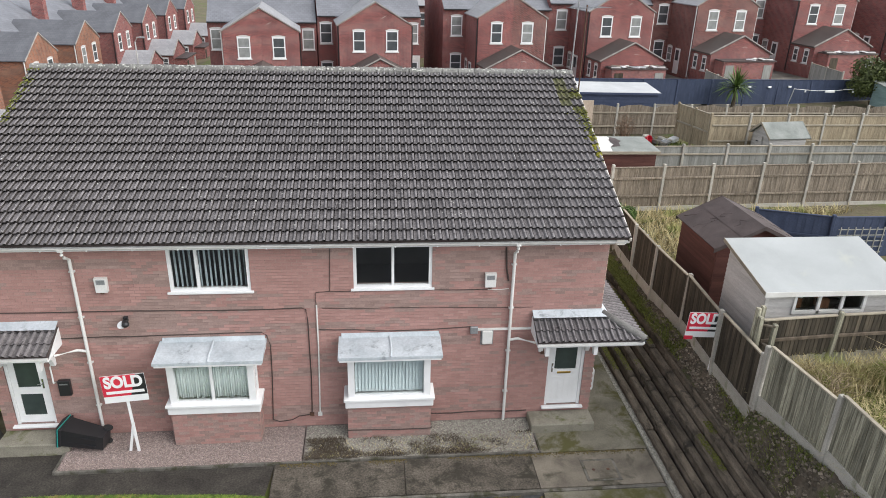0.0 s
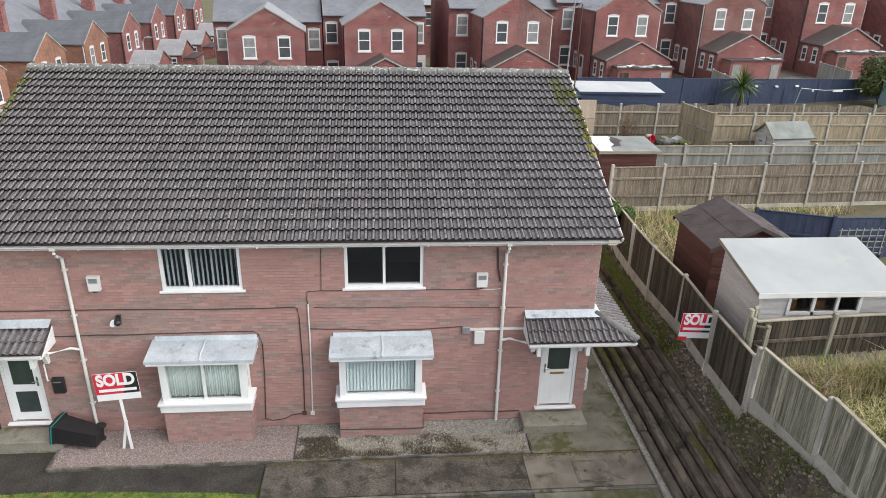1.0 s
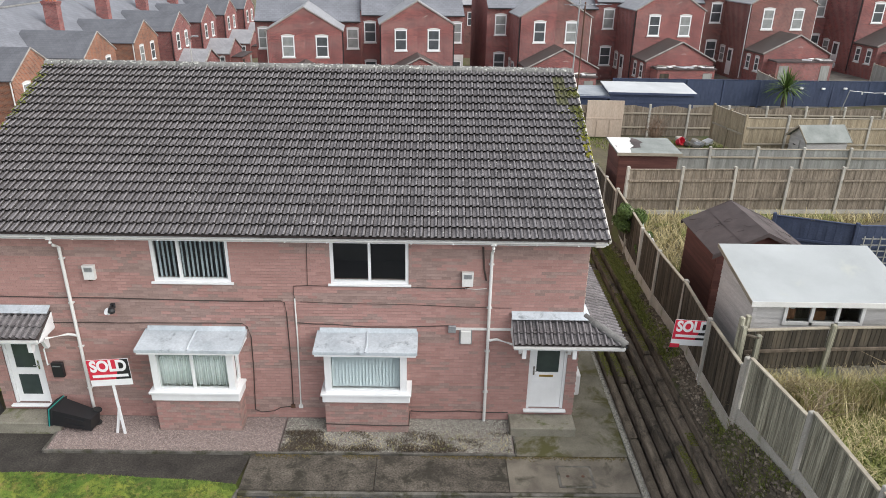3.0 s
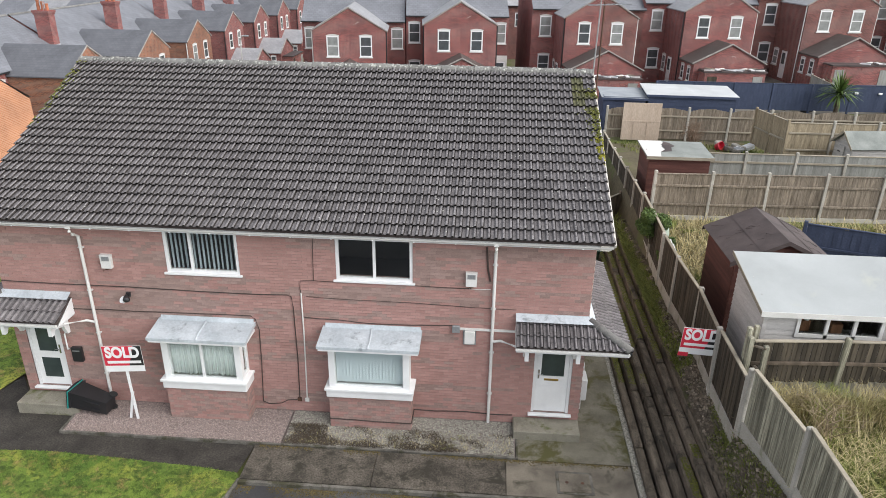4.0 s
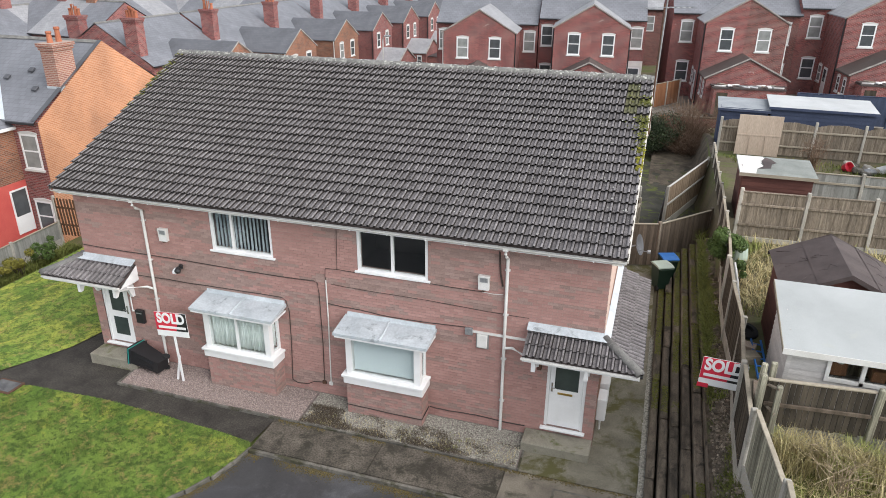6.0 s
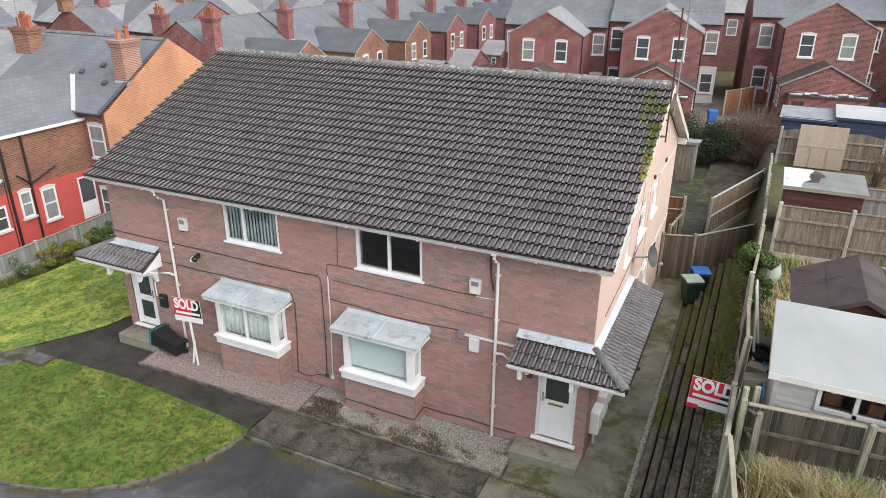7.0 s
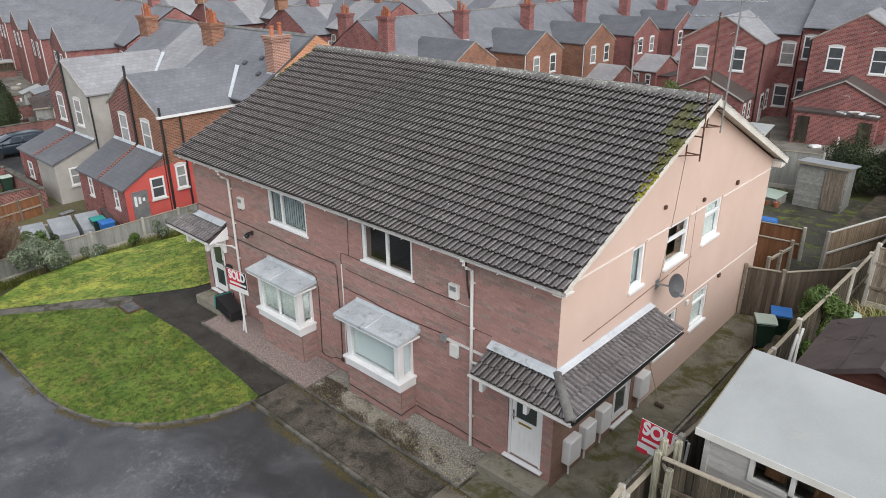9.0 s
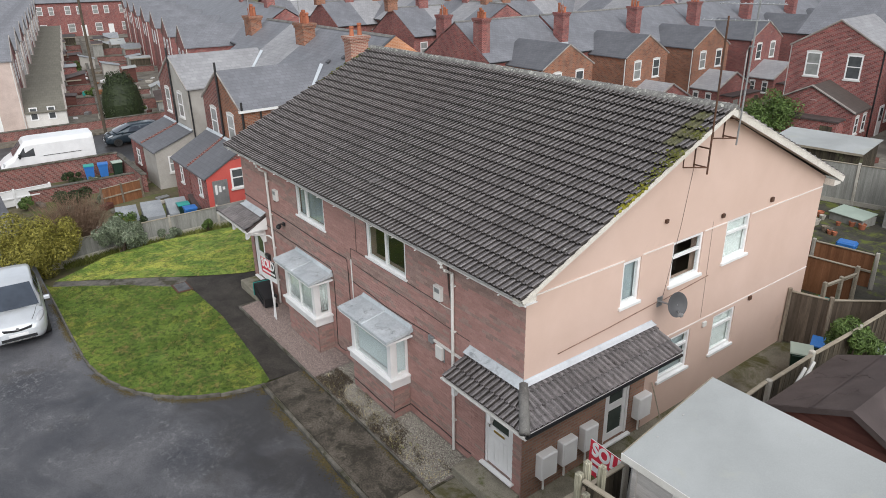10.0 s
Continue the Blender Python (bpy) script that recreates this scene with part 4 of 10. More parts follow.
inner = [(y * 0.9 + 0.1 * 13.663, z * 0.9 + 0.1 * 4.985) for y, z in half[::-1]]
s.prism(half + inner, "x", RX0 + 0.02, RX1 - 0.02)
gutter = part("gutter", s, M["offwhite"], house, "white plastic gutter")
for x in (RX0 + 0.3 + 0.9 * i for i in range(16)):
    part("gutter_bracket", Shape().box(x, x + 0.025, 13.60, 13.73, 4.915, 4.93), M["white"], gutter)
# barge boards and the box ends of the eaves
s = Shape()
s.box(X1 + 0.27, X1 + 0.295, 0.0, RUN + 0.02, -0.12, 0.05).box(X1 + 0.003, X1 + 0.27, 0.05, RUN, -0.075, -0.062).turned(to_back @ Matrix.Diagonal((-1, 1, 1, 1)))
s.f = [tuple(reversed(f)) for f in s.f]
part("barge_board", s, M["cream"], house)
s = Shape().prism([(13.64, 4.89), (14.05, 4.87), (14.05, 5.08), (13.64, 5.0)], "x", X1 + 0.01, X1 + 0.2)
part("eaves_box", s, M["cream"], house)
s = Shape().prism([(25.3, 4.87), (24.92, 4.87), (24.92, 5.05), (25.3, 4.93)], "x", X1 + 0.01, X1 + 0.26)
part("eaves_box", s, M["cream"], house)
s = Shape().box(X1 + 0.004, X1 + 0.02, 0.2, RUN, -0.1, -0.03).turned(to_slope)
part("verge_bead", s, M["bead"], house)


def down_pipe(x, flip=False):
    s = Shape()
    s.tube([(x, 13.663, 4.94), (x, 13.663, 4.82), (x, 13.75, 4.72), (x, 13.94, 4.60), (x, 13.94, 0.08)], 0.037, 10)
    s.box(x - 0.055, x + 0.055, 13.61, 13.715, 4.90, 4.95)
    for z in (4.3, 3.2, 2.05, 0.9):
        s.box(x - 0.06, x + 0.06, 13.93, 13.999, z, z + 0.03)
    s.tube([(x, 13.94, 2.36), (x + 0.2, 13.9, 2.42), (x + 0.54, 13.55, 2.50)], 0.032, 8)
    if flip:
        flipped(s)
    return part("down_pipe", s, M["offwhite"], house, "white plastic down pipe")


down_pipe(0.82)
down_pipe(0.82, True)


def window_unit(parent, name, w, h, m, lights=(1.0,), transom=0.0, frame_w=0.07, sill=0.05, glass_mat="glass", label="", sill_mat="white", sill_out=0.06):
    """A framed window: x along its width, outside towards -y. lights: the shares of the panes' widths; transom: height of a top light."""
    s = Shape()
    iw = w - 2 * frame_w
    x = frame_w
    cells = []
    for i, k in enumerate(lights):
        x1 = x + iw * k
        a, b = x + (0.03 if i else 0), x1 - (0.03 if i < len(lights) - 1 else 0)
        if transom:
            t = h - transom
            cells += [(a, b, frame_w, t - 0.03), (a, b, t + 0.03, h - frame_w)]
        else:
            cells.append((a, b, frame_w, h - frame_w))
        x = x1
    panel(s, 0, w, 0, h, cells, lambda u, d, z: (u, 0.08 * d, z))
    ob = part(name, s, M["white"], parent, label, m)
    for a, b, lo, hi in cells:
        pane = part("pane", Shape().box(a, b, 0.035, 0.041, lo, hi), M[glass_mat], ob)
        if glass_mat == "glass":
            pane.visible_shadow = False
    if sill:
        part("sill", Shape().soft(-0.06, w + 0.06, -sill_out, 0.02, -sill, 0.003, 0.006), M[sill_mat], ob)
    return ob


w1 = window_unit(house, "window", 1.72, WZ1 - WZ0, pose(-6.74, 14.02, WZ0), (0.34, 0.66), label="white window with dark vertical blinds")
w2 = window_unit(house, "window", 1.75, WZ1 - WZ0, pose(-2.78, 14.02, WZ0), (0.5, 0.5), label="white two-pane window with dark room behind")
slat = Shape().box(0, 0.05, 0, 0.004, 0.06, WZ1 - WZ0 - 0.04).mesh("blind_slat", M["blind_dark"])
for i in range(15):
    part("blind_slat", slat, None, w1, m=pose(0.12 + i * 0.105, 0.1, 0, 0, 0, 40 + 12 * (i % 3)))
GABLE = Matrix.Rotation(radians(90), 4, "Z")


def on_gable(y, z):
    return Matrix.Translation((X1 - 0.03, y, z)) @ GABLE


for (a, b, lo, hi), lights, tr in zip(gable_holes[:5], ((1.0,), (1.0,), (1.0,), (1.0,), (1.0,)), (0, 0.4, 0.36, 0.36, 0.36)):
    window_unit(house, "window", b - a, hi - lo, on_gable(a, lo), lights, tr, 0.075, 0.07, label="white gable window with a deep sill", sill_out=0.09)
slat = Shape().box(0, 0.085, 0, 0.004, 0.06, 0.95).mesh("blind_slat", M["blind"])
s = Shape().box(X1 - 0.145, X1 - 0.14, 20.43, 21.41, 3.82, 4.84).box(X1 - 0.145, X1 - 0.14, 20.46, 21.39, 1.27, 2.30)
for a, b, lo, hi in (gable_holes[0], gable_holes[3]):
    part("blind", Shape().box(X1 - 0.165, X1 - 0.16, a + 0.01, b - 0.01, lo + 0.02, hi - 0.02), M["blind_dark"], house, "grey blind")
part("net_curtain", s, M["net"], house, "pale net curtains")


# doors
def front_door(x0, x1, two_panes, label):
    w, h = x1 - x0, DZ1 - DZ0
    s = panel(Shape(), 0, w, 0, h, [(0.07, w - 0.07, -1, h - 0.08)], lambda u, d, z: (u, 0.09 * d, z))
    ob = part("front_door", s, M["white"], house, label, pose(x0, 14.03, DZ0))
    a, b = 0.075, w - 0.075
    leaf = Shape()
    if two_panes:
        holes = [(a + 0.12, b - 0.12, 0.22, 0.80), (a + 0.12, b - 0.12, 0.98, h - 0.2)]
    else:
        holes = [(a + 0.11, b - 0.10, 1.02, h - 0.15)]
    panel(leaf, a, b, 0.02, h - 0.085, holes, lambda u, d, z: (u, 0.07 if d else 0.02, z))
    if not two_panes:
        for i in range(4):
            leaf.box(a + 0.1 + i * 0.14, a + 0.22 + i * 0.14, 0.014, 0.02, 0.15, 0.78)
    part("leaf", leaf, M["white"], ob)
    for p, q, z, y in holes:
        part("pane", Shape().box(p, q, 0.04, 0.05, z, y), M["doorglass"], ob, "dark obscured glass")
    s = Shape().soft(a + 0.19, b - 0.22, 0.005, 0.02, 0.90, 0.955, 0.004)
    if not two_panes:
        part("letter_plate", s, M["brass"], ob, "brass letter plate")
    s = Shape().soft(a + 0.035, a + 0.075, 0.0, 0.02, 0.95, 1.2, 0.004).tube([(a + 0.055, -0.035, 1.08), (a + 0.16, -0.035, 1.08)], 0.01, 6).box(a + 0.045, a + 0.065, -0.035, 0.0, 1.07, 1.09)
    if two_panes:
        s.v = [(w - x, y, z) for x, y, z in s.v]
        s.f = [tuple(reversed(f)) for f in s.f]
    part("handle", s, M["chrome"], ob, "chrome lever handle")
    part("threshold", Shape().soft(-0.07, w + 0.07, -0.13, 0.0, -0.05, 0.0, 0.008), M["white"], ob)
    return ob


front_door(*DOORS[0], False, "white panelled front door with one dark glazed light")
front_door(*DOORS[1], True, "white front door with two dark glazed lights")
s = panel(Shape(), 0, 0.85, 0, 1.94, [(0.07, 0.78, -1, 1.87)], lambda u, d, z: (u, 0.09 * d, z))
side_door = part("side_door", s, M["white"], house, "white side door with two dark panes", Matrix.Translation((X1 - 0.03, 16.55, 0.28)) @ GABLE)
leaf = Shape()
holes = [(0.19, 0.66, 0.2, 0.82), (0.19, 0.66, 1.0, 1.74)]
panel(leaf, 0.075, 0.775, 0.02, 1.865, holes, lambda u, d, z: (u, 0.07 if d else 0.02, z))
part("leaf", leaf, M["white"], side_door)
for p, q, z, y in holes:
    part("pane", Shape().box(p, q, 0.04, 0.05, z, y), M["doorglass"], side_door)
part("threshold", Shape().soft(-0.05, 0.9, -0.12, 0.0, -0.06, 0.0, 0.008), M["white"], side_door)


# bay windows
def bay(x0, x1, middle, label):
    """x0, x1: the brick base."""
    yf = 13.50
    s = Shape().box(x0, x1, yf + 0.006, 13.999, -0.3, 0.93)
    ob = part("bay_window", s, M["mortar"], house, label)
    mixed = {"brick": Shape(), "brick_dark": Shape()}
    pick = random.Random(int(x0 * 10))
    for r in range(15):
        z = -0.19 + r * 0.075
        x = x0 - (0.1125 if r % 2 else 0)
        while x < x1:
            a, b = max(x, x0), min(x + 0.215, x1)
            if b - a > 0.03:
                mixed["brick_dark" if pick.random() < 0.55 else "brick"].box(a, b, yf, yf + 0.02, z, z + 0.065)
            x += 0.225
        y = yf - (0.1125 if not r % 2 else 0)
        while y < 13.99:
            a, b = max(y, yf + 0.021), min(y + 0.215, 13.99)
            if b - a > 0.03:
                bricks = mixed["brick_dark" if pick.random() < 0.55 else "brick"]
                bricks.box(x0 - 0.004, x0 + 0.008, a, b, z, z + 0.065)
                bricks.box(x1 - 0.008, x1 + 0.004, a, b, z, z + 0.065)
            y += 0.225
    for kind, bricks in mixed.items():
        tagged(part("bricks", bricks, M[kind], ob), kind="stuff")
    s = Shape().soft(x0 - 0.05, x1 + 0.05, yf - 0.07, 13.998, 0.93, 1.13, 0.015)
    s.soft(x0 - 0.08, x1 + 0.08, yf - 0.12, 13.998, 1.13, 1.20, 0.012)
    part("sill", s, M["white"], ob, "deep white sill")
    z0, z1 = 1.20, 2.30
    a, b, f = x0 + 0.03, x1 - 0.03, yf - 0.02
    s = Shape()
    for x in (a, b - 0.15):
        s.box(x, x + 0.15, f, f + 0.15, z0, z1)
    s.box(a + 0.15, b - 0.15, f + 0.01, f + 0.08, z0, z0 + 0.06).box(a + 0.15, b - 0.15, f + 0.01, f + 0.08, z1 - 0.08, z1)
    if middle:
        s.box((a + b) / 2 - 0.03, (a + b) / 2 + 0.03, f + 0.01, f + 0.08, z0 + 0.06, z1 - 0.08)
    for x in (a + 0.02, b - 0.09):
        s.box(x, x + 0.07, f + 0.15, 13.998, z0, z0 + 0.07).box(x, x + 0.07, f + 0.15, 13.998, z1 - 0.08, z1).box(x, x + 0.07, 13.93, 13.998, z0 + 0.07, z1 - 0.08).box(x, x + 0.07, f + 0.15, f + 0.2, z0 + 0.07, z1 - 0.08)
    part("frame", s, M["white"], ob)
    lights = [(a + 0.15, (a + b) / 2 - 0.03), ((a + b) / 2 + 0.03, b - 0.15)] if middle else [(a + 0.15, b - 0.15)]
    for p, q in lights:
        part("pane", Shape().box(p, q, f + 0.04, f + 0.046, z0 + 0.06, z1 - 0.08), M["glass"], ob).visible_shadow = False
    for x in (a + 0.05, b - 0.056):
        part("pane", Shape().box(x, x + 0.006, f + 0.2, 13.93, z0 + 0.07, z1 - 0.08), M["glass"], ob).visible_shadow = False
    # lead roof
    s = Shape()
    xa, xb, ya = x0 - 0.17, x1 + 0.22, 13.24
    cols, rows_ = 16, 5
    dent = random.Random(int(x0 * 7))
    top = []
    for j in range(rows_ + 1):
        for i in range(cols + 1):
            edge = i in (0, cols) or j in (0, rows_)
            top.append((mixf(xa, xb, i / cols), mixf(ya, 13.999, j / rows_), mixf(2.425, 2.545, j / rows_) + (0 if edge else dent.uniform(-0.006, 0.009))))
    s.add(top, [(j * (cols + 1) + i, j * (cols + 1) + i + 1, (j + 1) * (cols + 1) + i + 1, (j + 1) * (cols + 1) + i) for j in range(rows_) for i in range(cols)])
    s.add([(xa, ya, 2.425), (xb, ya, 2.425), (xb, 13.999, 2.545), (xa, 13.999, 2.545), (xa, ya, 2.355), (xb, ya, 2.355), (xb, 13.999, 2.455), (xa, 13.999, 2.455)],
          [(4, 5, 1, 0), (5, 6, 2, 1), (7, 4, 0, 3), (5, 4, 7, 6)])
    s.prism([(13.93, 2.532), (13.999, 2.545), (13.999, 2.625), (13.985, 2.625)], "x", xa + 0.06, xb - 0.03)
    part("lead_roof", s, M["lead"], ob, "grey weathered lead bay roof")
    m = (xa + xb) / 2
    bend = [(m + dent.uniform(-0.02, 0.02), mixf(ya - 0.003, 13.98, t), mixf(2.43, 2.553, t)) for t in (0.0, 0.3, 0.6, 1.0)]
    part("lead_roll", Shape().tube(bend, 0.024, 8), M["lead"], ob)
    s = Shape().box(xa + 0.03, xb - 0.03, ya + 0.02, 13.998, 2.30, 2.354)
    part("soffit_board", s, M["white"], ob)
    # Dark sheet that stands in for the unlit room behind the glass.
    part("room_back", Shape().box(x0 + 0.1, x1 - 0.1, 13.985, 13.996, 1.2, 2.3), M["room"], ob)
    return ob, (a, b, f, z0, z1)


bay_r, (a, b, f, z0, z1) = bay(-2.98, -1.03, False, "square bay window with grey vertical blinds and brick base")
slat = Shape().box(-0.0445, 0.0445, -0.002, 0.002, 0, z1 - z0 - 0.14).mesh("blind_slat", M["blind"])
k = int((b - a - 0.32) / 0.078)
for i in range(k):
    part("blind_slat", slat, None, bay_r, m=pose(a + 0.2 + i * 0.078, f + 0.16, z0 + 0.06, 0, 0, 24))
for x in (a + 0.12, b - 0.12):
    for i in range(4):
        part("blind_slat", slat, None, bay_r, m=pose(x, f + 0.2 + i * 0.078, z0 + 0.06, 0, 0, 68))
bay_l, (a, b, f, z0, z1) = bay(-6.95, -5.0, True, "square bay window with net curtains and brick base")
for p, q in ((a + 0.17, (a + b) / 2), ((a + b) / 2, b - 0.17)):
    s = Shape()
    n = 90
    line = [(p + (q - p) * i / n, f + 0.13 + 0.022 * math.sin(i * 1.05) + 0.012 * math.sin(i * 0.37)) for i in range(n + 1)]
    s.v = [(x, y, z0 + 0.07 + 0.02 * math.sin(i * 0.5)) for i, (x, y) in enumerate(line)] + [(x, y, z1 - 0.08) for x, y in line]
    s.f = [(i, i + 1, n + 2 + i, n + 1 + i) for i in range(n)]
    ob = part("net_curtain", s, M["net"], bay_l, "white net curtain", smooth=True)
    ob.modifiers.new("thickness", "SOLIDIFY").thickness = 0.003
for x in (a + 0.13, b - 0.13):
    s = Shape()
    n = 30
    line = [(x + 0.015 * math.sin(i * 1.1), f + 0.16 + 0.3 * i / n) for i in range(n + 1)]
    s.v = [(u, y, z0 + 0.07) for u, y in line] + [(u, y, z1 - 0.08) for u, y in line]
    s.f = [(i, i + 1, n + 2 + i, n + 1 + i) for i in range(n)]
    ob = part("net_curtain", s, M["net"], bay_l, "white net curtain", smooth=True)
    ob.modifiers.new("thickness", "SOLIDIFY").thickness = 0.003


# tiled porches that wrap the corners
def porch(flip):
    top, low_z, out, side = 2.97, 2.64, 0.72, 0.82
    xl, yb = 1.36, 17.9
    fl = flipped if flip else (lambda s: s)
    s = Shape()
    hx, hy = X1 + side, Y0 - out
    th = 0.05
    # deck: front slope, side slope
    s.add([(xl, Y0, top), (X1, Y0, top), (hx, hy, low_z), (xl, hy, low_z), (xl, Y0, top - th), (X1, Y0, top - th), (hx, hy, low_z - th), (xl, hy, low_z - th)],
          [(0, 3, 2, 1), (4, 5, 6, 7), (3, 7, 6, 2), (0, 4, 7, 3)])
    s.add([(X1, Y0, top), (X1, yb, top), (hx, yb, low_z), (hx, hy, low_z), (X1, Y0, top - th), (X1, yb, top - th), (hx, yb, low_z - th), (hx, hy, low_z - th)],
          [(0, 3, 2, 1), (4, 5, 6, 7), (3, 7, 6, 2), (1, 2, 6, 5)])
    ob = part("porch_roof", fl(s), M["felt_brown"], house, "dark tiled lean-to porch roof with lead flashing")
    ang = math.atan2(top - low_z, out)
    run = math.hypot(top - low_z, out)
    g = run * 0.40
    r = random.Random(9)

    def clip_front(p):
        return (min(p[0], X1 + (Y0 - p[1]) / out * side), p[1], p[2])

    def clip_side(p):
        return (p[0], max(p[1], Y0 - (p[0] - X1) / side * out), p[2])

    for row in range(3):
        for c in range(9):
            t = tile_shape(0.3, g + 0.04 if row < 2 else run - 2 * g, 2, 0.05, 1.3)
            t.turned(Matrix.Translation((xl + c * 0.3, hy - 0.03, low_z)) @ Matrix.Rotation(ang, 4, "X") @ Matrix.Translation((0, row * g, 0.004 + r.uniform(0, 0.003))))
            if min(p[0] - (X1 + (Y0 - p[1]) / out * side) for p in t.v) > -0.02:
                continue
            t.v = [clip_front(p) for p in t.v]
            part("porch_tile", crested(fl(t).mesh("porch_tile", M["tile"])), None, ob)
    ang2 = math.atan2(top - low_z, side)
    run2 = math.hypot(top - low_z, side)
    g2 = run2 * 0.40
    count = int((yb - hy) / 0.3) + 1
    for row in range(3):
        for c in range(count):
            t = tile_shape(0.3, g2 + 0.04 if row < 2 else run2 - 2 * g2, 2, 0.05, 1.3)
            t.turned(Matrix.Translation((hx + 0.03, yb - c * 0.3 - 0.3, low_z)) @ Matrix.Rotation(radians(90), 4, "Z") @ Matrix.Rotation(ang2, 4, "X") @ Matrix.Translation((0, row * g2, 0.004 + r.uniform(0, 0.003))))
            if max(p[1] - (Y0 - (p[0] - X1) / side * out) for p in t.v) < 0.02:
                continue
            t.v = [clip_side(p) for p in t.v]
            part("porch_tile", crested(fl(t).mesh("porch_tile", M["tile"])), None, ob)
    # hip tile, flashing, fascia, gutter, brackets
    s = Shape()
    a, b = Vector((X1 + 0.02, Y0 - 0.02, top + 0.03)), Vector((hx + 0.03, hy - 0.03, low_z + 0.05))
    s.tube([a, a.lerp(b, 0.5), b], 0.105, 10)
    s.v = [(x, y, z if z > mixf(top, low_z, (x - X1) / side) else mixf(top, low_z, (x - X1) / side) - 0.005) for x, y, z in s.v]
    part("hip_tile", fl(s), M["ridge"], ob, smooth=True)
    d, u = 0.2, (top - low_z) / out * 0.2
    s = Shape()
    s.add([(xl - 0.02, Y0 - 0.006, top + 0.15), (X1 + 0.006, Y0 - 0.006, top + 0.15), (X1 + 0.006, Y0 - 0.02, top + 0.125), (X1 + d * side / out, Y0 - d, top - u + 0.128), (xl - 0.02, Y0 - d, top - u + 0.128), (xl - 0.02, Y0 - 0.02, top + 0.125)],
          [(0, 5, 2, 1), (5, 4, 3, 2)])
    part("lead_flashing", fl(s), M["lead"], ob, "dull lead flashing")
    s = Shape()
    d2, u2 = 0.15, (top - low_z) / side * 0.15
    s.add([(X1 + 0.006, Y0 - 0.006, top + 0.13), (X1 + 0.006, yb, top + 0.13), (X1 + 0.02, yb, top + 0.10), (X1 + d2, yb, top - u2 + 0.128), (X1 + d2, Y0 - d2 * out / side, top - u2 + 0.128), (X1 + 0.02, Y0 - 0.02, top + 0.10)],
          [(0, 5, 2, 1), (5, 4, 3, 2)])
    part("lead_flashing", fl(s), M["lead_new"], ob, "bright lead flashing")
    s = Shape().box(xl, hx + 0.02, hy - 0.005, hy + 0.015, low_z - 0.12, low_z - 0.02).box(hx, hx + 0.02, hy + 0.016, yb, low_z - 0.12, low_z - 0.02)
    s.box(xl, hx, hy + 0.016, Y0 - 0.002, low_z - 0.125, low_z - 0.115).box(X1 + 0.002, hx, Y0, yb, low_z - 0.126, low_z - 0.116)
    s.prism([(hy, low_z - 0.1), (Y0 - 0.002, low_z - 0.1), (Y0 - 0.002, top - 0.02)], "x", xl - 0.012, xl)
    part("fascia", fl(s), M["white"], ob)
    part("gutter", fl(Shape().box(xl - 0.02, hx + 0.021, hy - 0.07, hy - 0.007, low_z - 0.055, low_z - 0.015)), M["offwhite"], ob, "white plastic gutter")
    s = Shape().box(hx + 0.022, hx + 0.075, hy - 0.006, yb, low_z - 0.060, low_z - 0.020)
    part("gutter", fl(s), M["black"], ob, "black plastic gutter")
    for x in (1.56, 2.70):
        s = Shape().prism([(Y0 - 0.002, low_z - 0.62), (Y0 - 0.002, low_z - 0.127), (hy + 0.05, low_z - 0.127), (hy + 0.05, low_z - 0.38), (hy + 0.13, low_z - 0.38), (hy + 0.2, low_z - 0.27), (Y0 - 0.2, low_z - 0.36), (Y0 - 0.09, low_z - 0.62)], "x", x, x + 0.09)
        part("bracket", fl(s), M["white"], ob)
    return ob


porch(False)
porch(True)

# ---- terraced houses behind and beside ----


def roof_mesh(name, shape, material):
    """A roof with courses laid along its ridge."""
    me = shape.mesh(name, material)
    uv = me.uv_layers.new(name="courses")
    for poly in me.polygons:
        n = poly.normal
        k = max(0.25, math.sqrt(max(0.0, 1 - n.z * n.z)))
        for li in poly.loop_indices:
            co = me.vertices[me.loops[li].vertex_index].co
            uv.data[li].uv = ((co.x if abs(n.y) > abs(n.x) else co.y), co.z / k)
    return me


def gable_window(parent, x, z, w, h, y, turn=0, pane="pane", arch=True, trim=True):
    """A sash window on a brick wall with a stone lintel; turn: degrees about the upright line."""
    m = Matrix.Translation((x, y, z)) @ Matrix.Rotation(radians(turn), 4, "Z")
    f = 0.085
    s = Shape()
    lights = [(f, w - f, f, h * 0.5), (f, w - f, h * 0.5 + 0.06, h - f)]
    panel(s, 0, w, 0, h, lights, lambda u, d, z: (u, 0.05 if d else -0.03, z))
    ob = part("window", s, M["white"], parent, m=m)
    part("pane", Shape().box(f, w - f, -0.012, -0.004, f, h - f), M[pane], ob)
    if not trim:
        return ob
    part("window_sill", Shape().box(-0.06, w + 0.06, -0.08, 0.03, -0.09, -0.003), M["verge"], ob)
    if arch:
        s = Shape().prism([(-0.04, h + 0.003), (w + 0.04, h + 0.003), (w + 0.04, h + 0.06), (w * 0.75, h + 0.12), (w * 0.5, h + 0.14), (w * 0.25, h + 0.12), (-0.04, h + 0.06)], "y", -0.035, 0.02)
        part("lintel", s, M["verge"], ob)
    return ob


